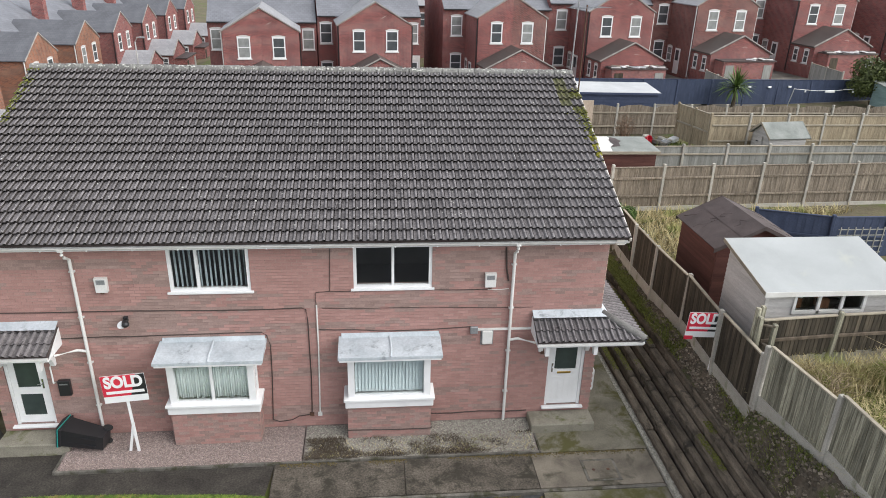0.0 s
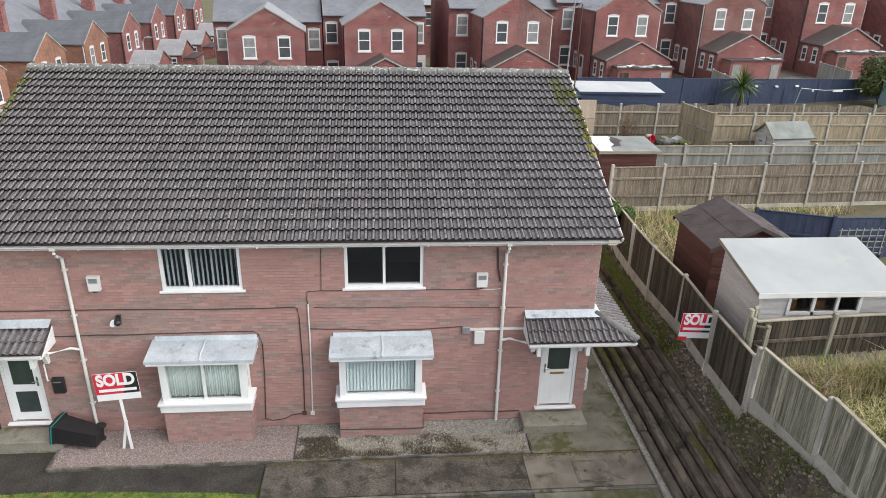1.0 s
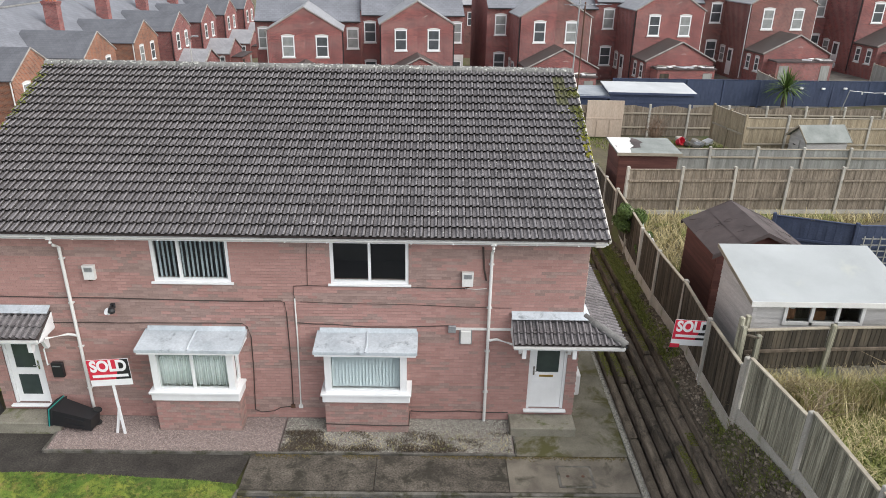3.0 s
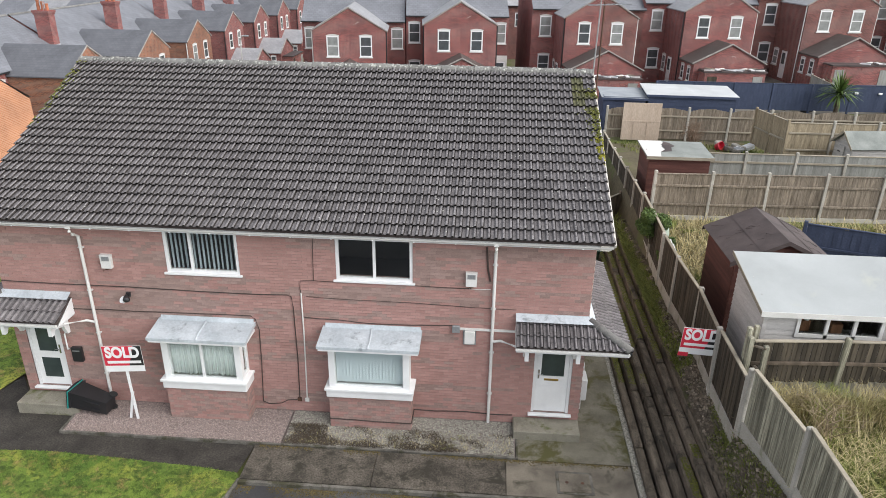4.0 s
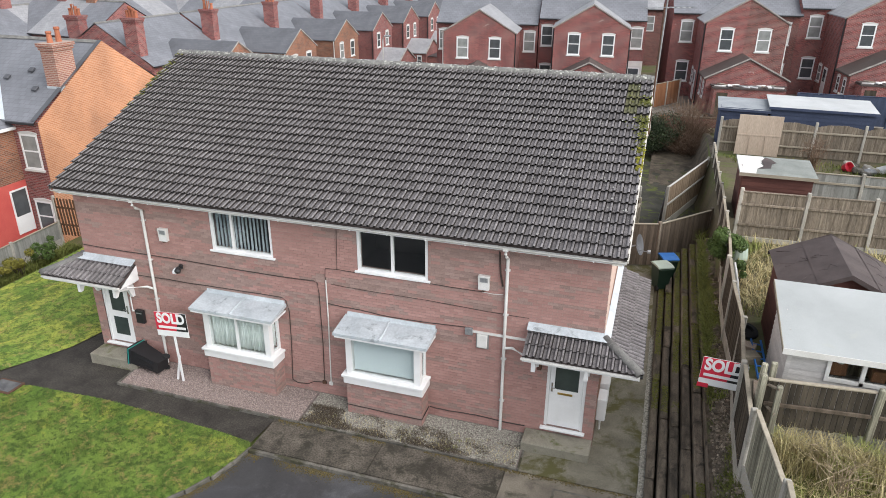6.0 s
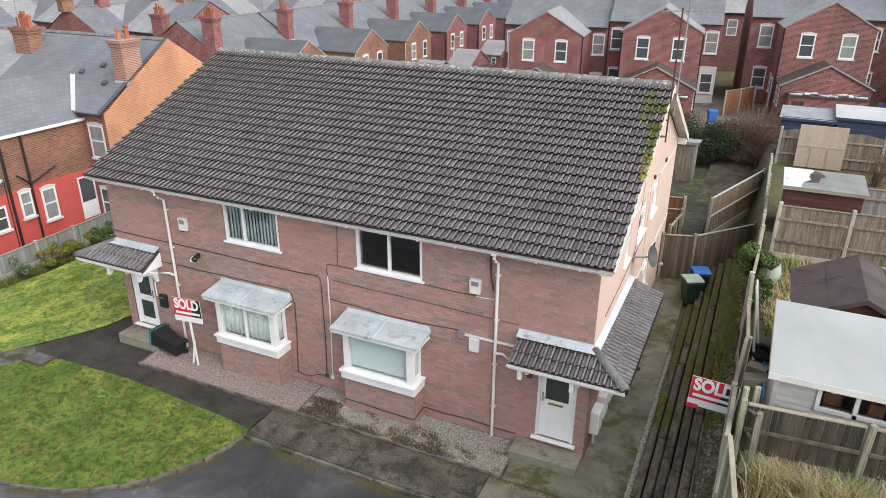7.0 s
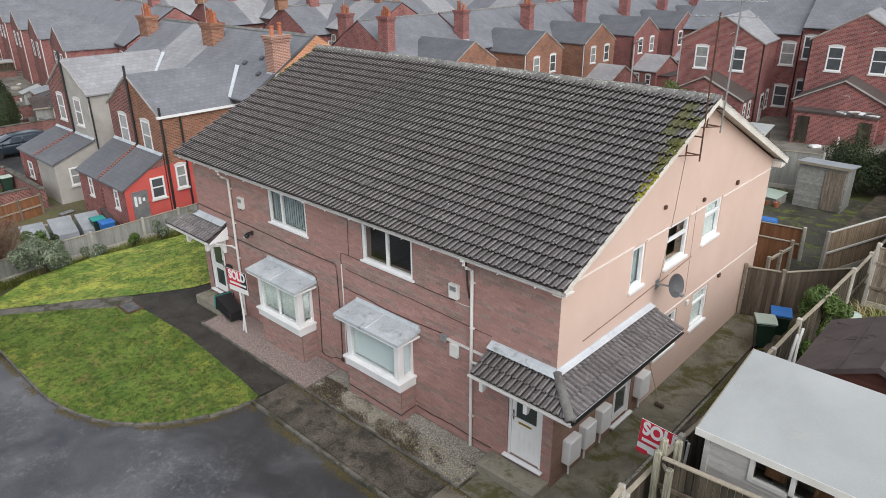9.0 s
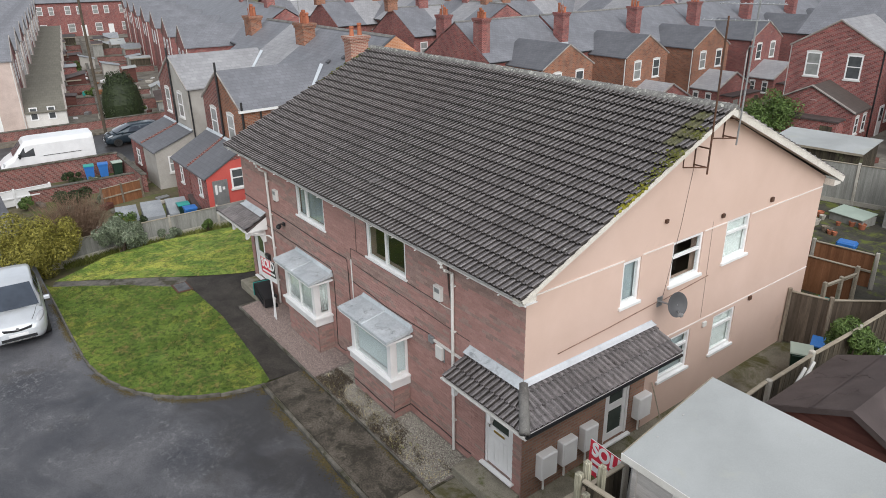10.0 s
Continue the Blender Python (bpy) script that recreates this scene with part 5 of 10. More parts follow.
def chimney(parent, x, y, z0, z1, wx, wy, pots, brick="house_brick", flash=True):
    s = Shape().box(x - wx / 2, x + wx / 2, y - wy / 2, y + wy / 2, z0, z1 - 0.3)
    s.box(x - wx / 2 - 0.05, x + wx / 2 + 0.05, y - wy / 2 - 0.05, y + wy / 2 + 0.05, z1 - 0.299, z1 - 0.15)
    s.box(x - wx / 2 - 0.1, x + wx / 2 + 0.1, y - wy / 2 - 0.1, y + wy / 2 + 0.1, z1 - 0.149, z1)
    ob = part("chimney", s, M[brick], parent)
    pot = Shape().lathe([(0.13, 0), (0.12, 0.1), (0.10, 0.45), (0.13, 0.5), (0.12, 0.58), (0.08, 0.56)], sides=10).mesh("chimney_pot", M["pot"])
    for i in range(pots):
        t = (i + 0.5) / pots - 0.5
        px, py = (x + t * wx * 0.9, y) if wx > wy else (x, y + t * wy * 0.9)
        part("chimney_pot", pot, None, ob, m=pose(px, py, z1) @ Matrix.Diagonal((1, 1, 0.8 + 0.5 * ((i * 7) % 3) / 2, 1)))
    if not flash:
        return ob
    s = Shape().box(x - wx / 2 - 0.02, x + wx / 2 + 0.02, y - wy / 2 - 0.02, y + wy / 2 + 0.02, z0 + 0.1, z0 + 0.3)
    part("flashing", s, M["lead"], ob)
    return ob


def terraced_house(w, wall="house_brick", roof="slate", out_roof="slate_light", out_wall=None, flip=False, ext=True, nets=(0, 1), full=True, stack=True, label="red brick terraced house with slate roof and rear wing", stack_x=None, coal=True, ext_wall="house_brick", ext_size=(2.8, 2.35, 3.65), ext_roof="slate_brown", mid_pipe=False, trim=True, ground=False, low_stack=False):
    """The back of a house faces -y; its rear wing stands at x = 0, where its neighbour's joins it."""
    D, H, RZ = 8.6, 6.0, 8.75
    OW, OD, OE, OA = 2.72, 4.2, 5.75, 7.35
    fl = (lambda s: mirrored(s, w)) if flip else (lambda s: s)

    def mirrored(s, width):
        s.v = [(width - x, y, z) for x, y, z in s.v]
        s.f = [tuple(reversed(f)) for f in s.f]
        return s

    def at(x, ww):
        return w - x - ww if flip else x

    ob = thing("terraced_house", label, "house")
    s = Shape().box(0, w, 0, D, -1.5, H).prism([(0, H), (D, H), (D / 2, RZ - 0.05)], "x", 0, w)
    part("wall", fl(s), M[wall], ob)
    s = Shape()
    s.add([(0, -0.2, H + 0.02), (w, -0.2, H + 0.02), (w, D / 2, RZ + 0.05), (0, D / 2, RZ + 0.05), (0, D + 0.2, H + 0.02), (w, D + 0.2, H + 0.02)], [(0, 1, 2, 3), (3, 2, 5, 4)])
    s.add([(0, -0.2, H - 0.05), (w, -0.2, H - 0.05), (w, -0.2, H + 0.02), (0, -0.2, H + 0.02)], [(0, 1, 2, 3)])
    r = part("roof", roof_mesh("roof", fl(s), M[roof]), None, ob)
    part("ridge", fl(Shape().prism([(D / 2 - 0.14, RZ), (D / 2 + 0.14, RZ), (D / 2, RZ + 0.12)], "x", 0, w)), M["ridge"], r)
    part("gutter", fl(Shape().box(OW if full else 0, w, -0.3, -0.203, H - 0.08, H + 0.0)), M["black"], r)
    if low_stack:
        chimney(ob, w, 1.35, 6.5, RZ + 0.45, 0.75, 1.1, 3, wall)
    elif stack and not flip:
        chimney(ob, at(0, 0) if stack_x is None else stack_x, D * 0.5 if stack_x is None else D * 0.25, RZ - (0.3 if stack_x is None else 1.6), RZ + 1.0, 1.25, 0.75, 4 if trim else 2, wall if full else ("house_brick", "house_brick_warm")[nets[0]], trim)
    if full:
        ow = out_wall or wall
        s = Shape().add([(0, -OD, -1.5), (OW, -OD, -1.5), (OW, -0.002, -1.5), (0, -0.002, -1.5), (0, -OD, OA), (OW, -OD, OE), (OW, -0.002, OE), (0, -0.002, OA)],
                        [(0, 1, 5, 4), (1, 2, 6, 5), (0, 4, 7, 3), (3, 2, 1, 0)])
        part("rear_wing_wall", fl(s), M[ow], ob)
        s = Shape().add([(0, -OD - 0.06, OA + 0.06), (OW + 0.15, -OD - 0.06, OE - 0.03), (OW + 0.15, 1.6, OE - 0.03), (0, 1.6, OA + 0.06)], [(0, 1, 2, 3)])
        s.add([(0, -OD - 0.06, OA - 0.02), (OW + 0.15, -OD - 0.06, OE - 0.11), (OW + 0.15, -OD - 0.06, OE - 0.03), (0, -OD - 0.06, OA + 0.06)], [(0, 1, 2, 3)])
        s.add([(OW + 0.15, -OD - 0.06, OE - 0.11), (OW + 0.15, 0, OE - 0.11), (OW + 0.15, 0, OE - 0.03), (OW + 0.15, -OD - 0.06, OE - 0.03)], [(0, 1, 2, 3)])
        r2 = part("rear_wing_roof", roof_mesh("rear_wing_roof", fl(s), M[out_roof]), None, ob)
        s = Shape().add([(0, -OD - 0.075, OA - 0.01), (OW + 0.16, -OD - 0.075, OE - 0.10), (OW + 0.16, -OD - 0.075, OE - 0.02), (0, -OD - 0.075, OA + 0.075), (0, -OD - 0.02, OA - 0.06), (OW + 0.16, -OD - 0.02, OE - 0.15), (OW + 0.16, -OD - 0.02, OE - 0.02), (0, -OD - 0.02, OA + 0.075)],
                        [(0, 1, 2, 3), (3, 2, 6, 7), (4, 7, 6, 5), (0, 4, 5, 1)])
        part("verge", fl(s), M["verge_grey"], r2)
        part("down_pipe", fl(Shape().tube([(OW + 0.06, -OD + 0.1, OE - 0.1), (OW + 0.06, -OD + 0.1, 0)], 0.045, 6)), M["offwhite"] if nets[0] and not mid_pipe else M["black"], ob)
        gable_window(ob, at(0.78, 0.92), 3.82, 0.92, 1.5, -OD, pane="pane_net" if nets[0] else "pane", trim=trim)
        gable_window(ob, at(OW + 0.28, 0.95), 3.9, 0.95, 1.55, 0.0, pane="pane_net" if nets[1] else "pane", trim=trim)
        gable_window(ob, at(OW + 0.28, 0.95), 0.95, 0.95, 1.5, 0.0, pane="pane", trim=trim)
        if mid_pipe:
            part("soil_pipe", fl(Shape().tube([(0.1, -OD - 0.08, OA + 0.5), (0.1, -OD - 0.08, 0)], 0.06, 6)), M["black"], ob)
        if ext:
            ED, EE, EA = ext_size
            s = Shape().add([(0, -OD - ED, -1.5), (OW - 0.1, -OD - ED, -1.5), (OW - 0.1, -OD - 0.002, -1.5), (0, -OD - 0.002, -1.5), (0, -OD - ED, EA), (OW - 0.1, -OD - ED, EE), (OW - 0.1, -OD - 0.002, EE), (0, -OD - 0.002, EA)],
                            [(0, 1, 5, 4), (1, 2, 6, 5), (0, 4, 7, 3)])
            part("outhouse_wall", fl(s), M[ext_wall], ob)
            s = Shape().add([(0, -OD - ED - 0.1, EA + 0.05), (OW + 0.05, -OD - ED - 0.1, EE - 0.03), (OW + 0.05, -OD, EE - 0.03), (0, -OD, EA + 0.05)], [(0, 1, 2, 3)])
            s.add([(0, -OD - ED - 0.1, EA - 0.05), (OW + 0.05, -OD - ED - 0.1, EE - 0.13), (OW + 0.05, -OD - ED - 0.1, EE - 0.03), (0, -OD - ED - 0.1, EA + 0.05)], [(0, 1, 2, 3)])
            s.add([(OW + 0.05, -OD - ED - 0.1, EE - 0.13), (OW + 0.05, -OD, EE - 0.13), (OW + 0.05, -OD, EE - 0.03), (OW + 0.05, -OD - ED - 0.1, EE - 0.03)], [(0, 1, 2, 3)])
            part("outhouse_roof", roof_mesh("outhouse_roof", fl(s), M[ext_roof]), None, ob)
            s = Shape().add([(0.0, -OD - ED - 0.12, EA + 0.01), (OW + 0.06, -OD - ED - 0.12, EE - 0.08), (OW + 0.06, -OD - ED - 0.12, EE), (0.0, -OD - ED - 0.12, EA + 0.09), (0.0, -OD - ED + 0.02, EA + 0.09), (OW + 0.06, -OD - ED + 0.02, EE)], [(0, 1, 2, 3), (3, 2, 5, 4)])
            part("outhouse_verge", fl(s), M["verge_grey"], ob)
            for q in (0.35, 1.65):
                gable_window(ob, w - (OW - 0.1) if flip else OW - 0.1, 0.9, 0.6, 1.05, -OD - (q if flip else q + 0.6), -90 if flip else 90, trim=trim)
            s = Shape().box(0, OW - 0.5, -OD - ED - 1.3, -OD - ED - 0.002, -1.5, 1.85)
            if coal:
                c = part("coal_store", fl(s), M["house_brick"], ob)
                part("coal_store_roof", fl(Shape().box(0, OW - 0.4, -OD - ED - 1.4, -OD - ED - 0.125, 1.853, 1.95)), M["felt_brown"], c)
                part("coal_store_door", fl(Shape().box(OW - 1.4, OW - 0.7, -OD - ED - 1.33, -OD - ED - 1.302, 0, 1.6)), M["board_grey"] if nets[0] else M["board_dark"], c)
            sgn = -1 if flip else 1
            gable_window(ob, at(OW, 0), 0.9, 0.8, 1.2, -1.1 if not flip else -0.3, 90 * sgn, "pane_net", trim=trim)
            d = part("back_door", fl(Shape().box(OW + 0.002, OW + 0.05, -2.5, -1.7, 0.0, 2.1)), M["white"], ob)
            part("pane", fl(Shape().box(OW + 0.05, OW + 0.058, -2.35, -1.85, 1.1, 1.95)), M["pane"], d)
    else:
        gable_window(ob, w * 0.2, 3.9, 0.95, 1.5, 0.0, pane="pane_net", trim=trim)
        gable_window(ob, w * 0.62, 3.9, 0.85, 1.4, 0.0, pane="pane_net" if nets[0] else "pane", trim=trim)
        if ground:
            gable_window(ob, w * 0.2, 0.8, 1.2, 1.5, 0.0, pane="pane_net", trim=trim)
            part("back_door", Shape().box(w * 0.68, w * 0.88, -0.04, -0.002, -0.2, 2.0), M["white"] if nets[0] else M["board_dark"], ob)
    return ob


def row(places, models):
    """Copies of house models at poses; the first use of a model moves the model itself."""
    used = set()
    for kind, m in places:
        if kind in used:
            copy_thing(models[kind], m)
        else:
            models[kind].matrix_basis = m
            used.add(kind)


# the row behind the gardens; each pair meets at a shared rear wing
ANG = 6.0
models = {}
W1 = 4.13
W1R = 4.6
for kind, fl, nets, wall, wide in (("a", True, (1, 1), "house_brick", W1), ("b", False, (0, 1), "house_brick", W1), ("c", True, (0, 0), "house_brick", W1), ("d", False, (1, 0), "house_brick_dark", W1R), ("e", True, (1, 0), "house_brick_dark", W1R), ("f", True, (0, 1), "house_brick", W1R), ("g", False, (1, 1), "house_brick", W1R), ("h", False, (0, 1), "house_brick", W1)):
    models[kind] = terraced_house(wide, wall, "slate", "slate_light" if kind != "d" else "slate", None, fl, True, nets)
    tagged(models[kind], group="terrace behind the gardens")
# one ground floor is painted white, with debris on the coal store's roof
part("painted_base", Shape().box(2.724, W1, -0.0035, -0.001, -0.3, 2.95), M["house_white"], models["h"], "white painted ground floor wall")
for kind in "hfdg":
    for k in range(10):
        dx = 0.25 + 0.2 * k
        part("debris", Shape().soft(-0.35, 0.35, -0.05 - 0.03 * k, 0.06, 0, 0.07, 0.01).turned(pose((W1R - dx) if kind == "f" else dx, -8.05 + 0.17 * (k % 4), 1.955 + 0.03 * (k % 2), 0, 0, 25 * k - 40)), M[("signwhite", "galv", "board", "house_white", "felt_brown")[k % 5]], models[kind])
places = []
for i, (apex, kl, kr) in enumerate(((-10.25, "a", "b"), (-1.95, "c", "h"), (8.6, "f", "d"), (17.6, "f", "g"), (26.8, "e", "d"), (36.0, "f", "g"), (45.2, "f", "d"), (54.4, "e", "g"))):
    for kind, dx in ((kl, -W1 if i < 2 else -W1R), (kr, 0.0)):
        c, s_ = math.cos(radians(ANG)), math.sin(radians(ANG))
        gx_, gy_ = apex, 54.3 + 0.105 * apex
        ox, oy = dx, 4.2
        places.append((kind, pose(gx_ + ox * c - oy * s_, gy_ + ox * s_ + oy * c, -0.72 + 0.06 * (apex + 10.3), 0, 0, ANG)))
row(places, models)

# the row that runs away beside them, rear wings towards +x
models = {}
W2 = 4.67
for kind, fl, nets, wing in (("end", True, (1, 0), "house_brick_warm"), ("a", True, (1, 0), "house_brick_warm"), ("b", False, (0, 1), "house_brick_warm"), ("c", True, (0, 1), None), ("d", False, (1, 1), None)):
    models[kind] = terraced_house(W2, "house_brick", "slate", "slate_dark", wing, fl, True, nets, label="red brick terraced house seen beyond the roof", low_stack=not fl, ext_roof="slate_light")
    tagged(models[kind], group="terrace running away")
for ly in (1.35, 6.3):
    chimney(models["end"], 0.45, ly, 6.2, 9.25, 0.8, 1.1, 4)
places = []
for i, apex in enumerate((46.7, 56.3, 65.6, 75.0, 84.3, 93.6, 103.0)):
    for kind, dy in (("end" if i == 0 else "a" if i < 3 else "c", -W2), ("b" if i < 3 else "d", 0.0)):
        places.append((kind, Matrix.Translation((-31.2, apex + dy, -3.05)) @ Matrix.Rotation(radians(90), 4, "Z")))
row(places, models)

# the row with the orange gable, rear wings towards -y
models = {"a": terraced_house(4.17, "house_brick", "slate", "slate", "house_brick_warm", False, False, (1, 1), stack=False, mid_pipe=True, label="brick end terrace house with bright orange gable and red-painted base"),
          "b": terraced_house(4.17, "house_brick_dark", "slate", "slate", None, True, False, (1, 1), label="sooty brick terraced house with slate roof"),
          "c": terraced_house(4.17, "house_grey", "slate_light", "slate_light", "house_grey", False, False, (1, 1), stack=False, mid_pipe=True, label="grey rendered terraced house with pale slate roof"),
          "d": terraced_house(4.17, "house_brick_dark", "slate", "slate", None, True, False, (1, 1), label="sooty brick terraced house near the road")}
Z3 = -2.05
at3 = lambda x: pose(x, 22.75, Z3)
row([("a", at3(-25.4)), ("b", at3(-25.4 - 4.17)), ("c", at3(-33.75)), ("d", at3(-33.75 - 4.17))], models)
end = models["a"]
s = Shape().prism([(-0.02, -1.5), (8.62, -1.5), (8.62, 5.97), (4.3, 8.84), (-0.02, 5.97)], "x", 4.172, 4.2)
part("gable_wall", s, M["house_brick_orange"], end, "bright orange brick gable wall")
for k, px in ((models["c"], 4.17), (models["d"], 0.2)):
    chimney(k, px, 3.1, 7.4, 9.1, 1.15, 0.8, 5, "house_brick" if k is models["b"] else "house_brick_warm")
chimney(end, 3.78, 2.1, 6.9, 9.0, 0.7, 1.05, 2, "stack_brick")
s = Shape().add([(4.0, -0.2, 6.1), (4.25, -0.2, 6.1), (4.25, 4.3, 8.87), (4.0, 4.3, 8.87)], [(0, 1, 2, 3)])
part("verge_flashing", s, M["slate_dark"], end)
s = Shape().box(2.722, 2.76, -4.22, -0.02, 0, 3.38)
part("painted_base", s, M["house_red"], end, "red painted ground floor wall")
for y, z, w, h in ((-3.8, 2.1, 0.56, 1.15), (-2.8, 1.65, 0.7, 1.45)):
    gable_window(end, 2.77, z, w, h, y, 90, "pane_net")
s = Shape().box(2.765, 2.80, -0.95, -0.88, 1.1, 3.1).box(2.765, 2.80, -0.15, -0.08, 1.1, 3.1).box(2.765, 2.80, -0.88, -0.15, 3.03, 3.1).box(2.762, 2.785, -0.88, -0.15, 1.1, 1.9)
d = part("back_door", s, M["white"], end)
part("pane", Shape().box(2.763, 2.78, -0.88, -0.15, 1.9, 3.03), M["pane"], d)
s = Shape().tube([(2.80, -4.13, 6.15), (2.80, -4.13, 0)], 0.055, 6).tube([(2.80, -3.15, 5.7), (2.80, -3.15, 0)], 0.05, 6).tube([(2.83, -3.15, 3.5), (2.83, -3.7, 4.0)], 0.04, 6).tube([(2.83, -3.15, 3.5), (2.83, -1.9, 3.95)], 0.035, 6)
part("waste_pipe", s, M["black"], end, "black iron waste pipes")
s = Shape().add([(2.36, -0.2, 6.06), (2.64, -0.2, 6.05), (0.62, 1.72, 7.25), (0.36, 1.64, 7.28)], [(0, 1, 2, 3)])
part("valley", s, M["lead_new"], end, "bright lead valley between two roofs")
part("valley", Shape().add([(p[0], p[1], p[2]) for p in s.v], s.f), M["lead_new"], models["c"], "bright lead valley between two roofs")
for k, (x, y) in enumerate(((0.9, 1.9), (1.9, 2.35), (3.0, 2.8), (2.9, 1.4))):
    part("roof_vent", Shape().soft(-0.13, 0.13, -0.13, 0.13, -0.02, 0.07, 0.02).turned(pose(x, y, 6.02 + 0.645 * (y + 0.2) + 0.02, 32)), M["slate_dark"], end)
s = Shape().box(2.72, 2.90, -4.3, -0.0, 5.62, 5.74)
part("gutter_board", s, M["white"], end)


def rear_lean_to(parent, x0, x1, y0, y1, wall, hi, lo, party):
    """A single-storey room whose roof slopes down from the rear wing's gable; party: where the shared wall stands."""
    s = Shape().add([(x0, y0, -1.5), (x1, y0, -1.5), (x1, y1, -1.5), (x0, y1, -1.5), (x0, y0, lo), (x1, y0, lo), (x1, y1, hi), (x0, y1, hi)], [(0, 1, 5, 4), (1, 2, 6, 5), (0, 4, 7, 3)])
    p = part("lean_to", s, M[wall], parent)
    s = Shape().add([(x0 - 0.05, y0 - 0.12, lo + 0.0), (x1 + 0.08, y0 - 0.12, lo + 0.0), (x1 + 0.08, y1, hi + 0.06), (x0 - 0.05, y1, hi + 0.06), (x0 - 0.05, y0 - 0.12, lo - 0.08), (x1 + 0.08, y0 - 0.12, lo - 0.08), (x1 + 0.08, y1, hi - 0.02)], [(0, 1, 2, 3), (0, 4, 5, 1), (1, 5, 6, 2)])
    part("lean_to_roof", roof_mesh("lean_to_roof", s, M["slate_dark"]), None, p)
    s = Shape().prism([(y0 - 0.02, lo - 0.5), (y1, lo - 0.5), (y1, hi + 0.12), (y0 - 0.02, lo + 0.08)], "x", party - 0.05, party + 0.05)
    part("party_wall", s, M["house_brick_dark"], p)
    part("flashing", Shape().add([(x0 - 0.03, y1 - 0.12, mixf(hi, lo, 0.12 / (y1 - y0)) + 0.075), (x1 + 0.06, y1 - 0.12, mixf(hi, lo, 0.12 / (y1 - y0)) + 0.075), (x1 + 0.06, y1 - 0.006, hi + 0.13), (x0 - 0.03, y1 - 0.006, hi + 0.13)], [(0, 1, 2, 3)]), M["lead"], p)
    return p


p = rear_lean_to(end, 0.12, 2.7, -6.4, -4.26, "house_brick", 3.85, 2.62, 0.0)
s = Shape().prism([(-6.39, -0.5), (-4.27, -0.5), (-4.27, 3.36), (-5.1, 3.3), (-6.39, 2.58)], "x", 2.703, 2.715)
part("painted_face", s, M["house_red"], p, "red painted side of the lean-to")
gable_window(p, 2.72, 1.85, 0.7, 1.05, -5.12, 90, "pane", False)
part("shed_door", Shape().box(2.716, 2.75, -6.12, -5.34, 0, 2.42), M["galv"], p, "grey painted door with daubed marks")
for k in range(3):
    part("daub", Shape().box(2.751, 2.755, -6.02 + 0.2 * k, -5.9 + 0.2 * k, 1.7 + 0.1 * k, 2.2 - 0.07 * k), M["signwhite"], p)
gable_window(p, 1.5, 1.5, 0.45, 0.95, -6.4, 0, "pane_net", False)
p = rear_lean_to(models["b"], 1.5, 4.05, -6.4, -4.21, "house_brick", 3.85, 2.62, 4.05)
gable_window(p, 2.7, 1.5, 0.45, 0.95, -6.4, 0, "pane_net", False)
p = rear_lean_to(models["c"], 0.12, 2.75, -6.6, -4.21, "house_grey", 3.2, 2.3, 0.0)
gable_window(p, 2.752, 0.95, 0.9, 1.0, -5.9, 90, "pane_net", False)
p = rear_lean_to(models["d"], 1.45, 4.05, -6.6, -4.21, "house_brick", 3.2, 2.3, 4.05)
gable_window(p, 2.6, 0.8, 0.7, 0.95, -6.6, 0, "pane_net", False)

# rows beyond the road and further off
models = {"a": terraced_house(4.2, "house_brick", "slate", "slate", None, False, False, (1, 1), coal=False, trim=False, label="red brick terraced house across the road with pale rear wing"),
          "b": terraced_house(4.2, "house_brick", "slate_light", "slate", "house_pink", True, True, (1, 1), coal=False, trim=False, ext_wall="house_white", ext_size=(3.0, 1.6, 3.15), ext_roof="slate_olive", label="red brick terraced house across the road with pale roof"),
          "c": terraced_house(4.2, "house_brick_dark", "slate", "slate", "house_white", False, False, (1, 1), coal=False, trim=False, label="sooty brick terraced house across the road"),
          "d": terraced_house(5.6, "house_brick", "slate", "slate", None, False, False, (1, 1), trim=False, label="red brick terraced house with tall chimney across the road"),
          "e": terraced_house(5.6, "house_brick_dark", "slate", "slate_light", None, True, False, (1, 1), trim=False, label="sooty terraced house with slate roof across the road")}
places = []
SWING = Matrix.Translation((-50, 14, 0)) @ Matrix.Rotation(radians(-9.6), 4, "Z") @ Matrix.Translation((50, -14, 0))
for i in range(9):
    for kind, dx in (("ac"[i % 2], 0.0), ("b", -4.2)):
        places.append((kind, SWING @ Matrix.Translation((-56.2 - i * 8.4 - dx, 7.4, -2.1)) @ Matrix.Rotation(radians(180), 4, "Z")))
for i in range(7):
    for kind, dx in (("d", 0.0), ("e", -5.6)):
        places.append((kind, SWING @ pose(-57.2 - i * 11.2 + dx, 29.0, -2.1)))
row(places, models)
models = {"a": terraced_house(4.2, "house_brick", "slate", "slate", None, False, False, (1, 0), False, True, "distant red brick house with slate roof and chimney", trim=False),
          "b": terraced_house(4.2, "house_brick_dark", "slate_light", "slate", None, False, False, (0, 0), False, True, "distant brick house with pale slate roof", trim=False),
          "c": terraced_house(4.6, "house_brick", "slate", "slate", None, False, False, (1, 0), False, True, "distant red brick house facing the back yards", trim=False, ground=True)}
places = []
for x0, base in ((-53.0, -3.3), (-70.0, -3.3), (-89.0, -3.3)):
    for i in range(14):
        places.append(("ab"[i % 2], Matrix.Translation((x0, 50.0 + i * 4.2, base)) @ Matrix.Rotation(radians(90), 4, "Z")))
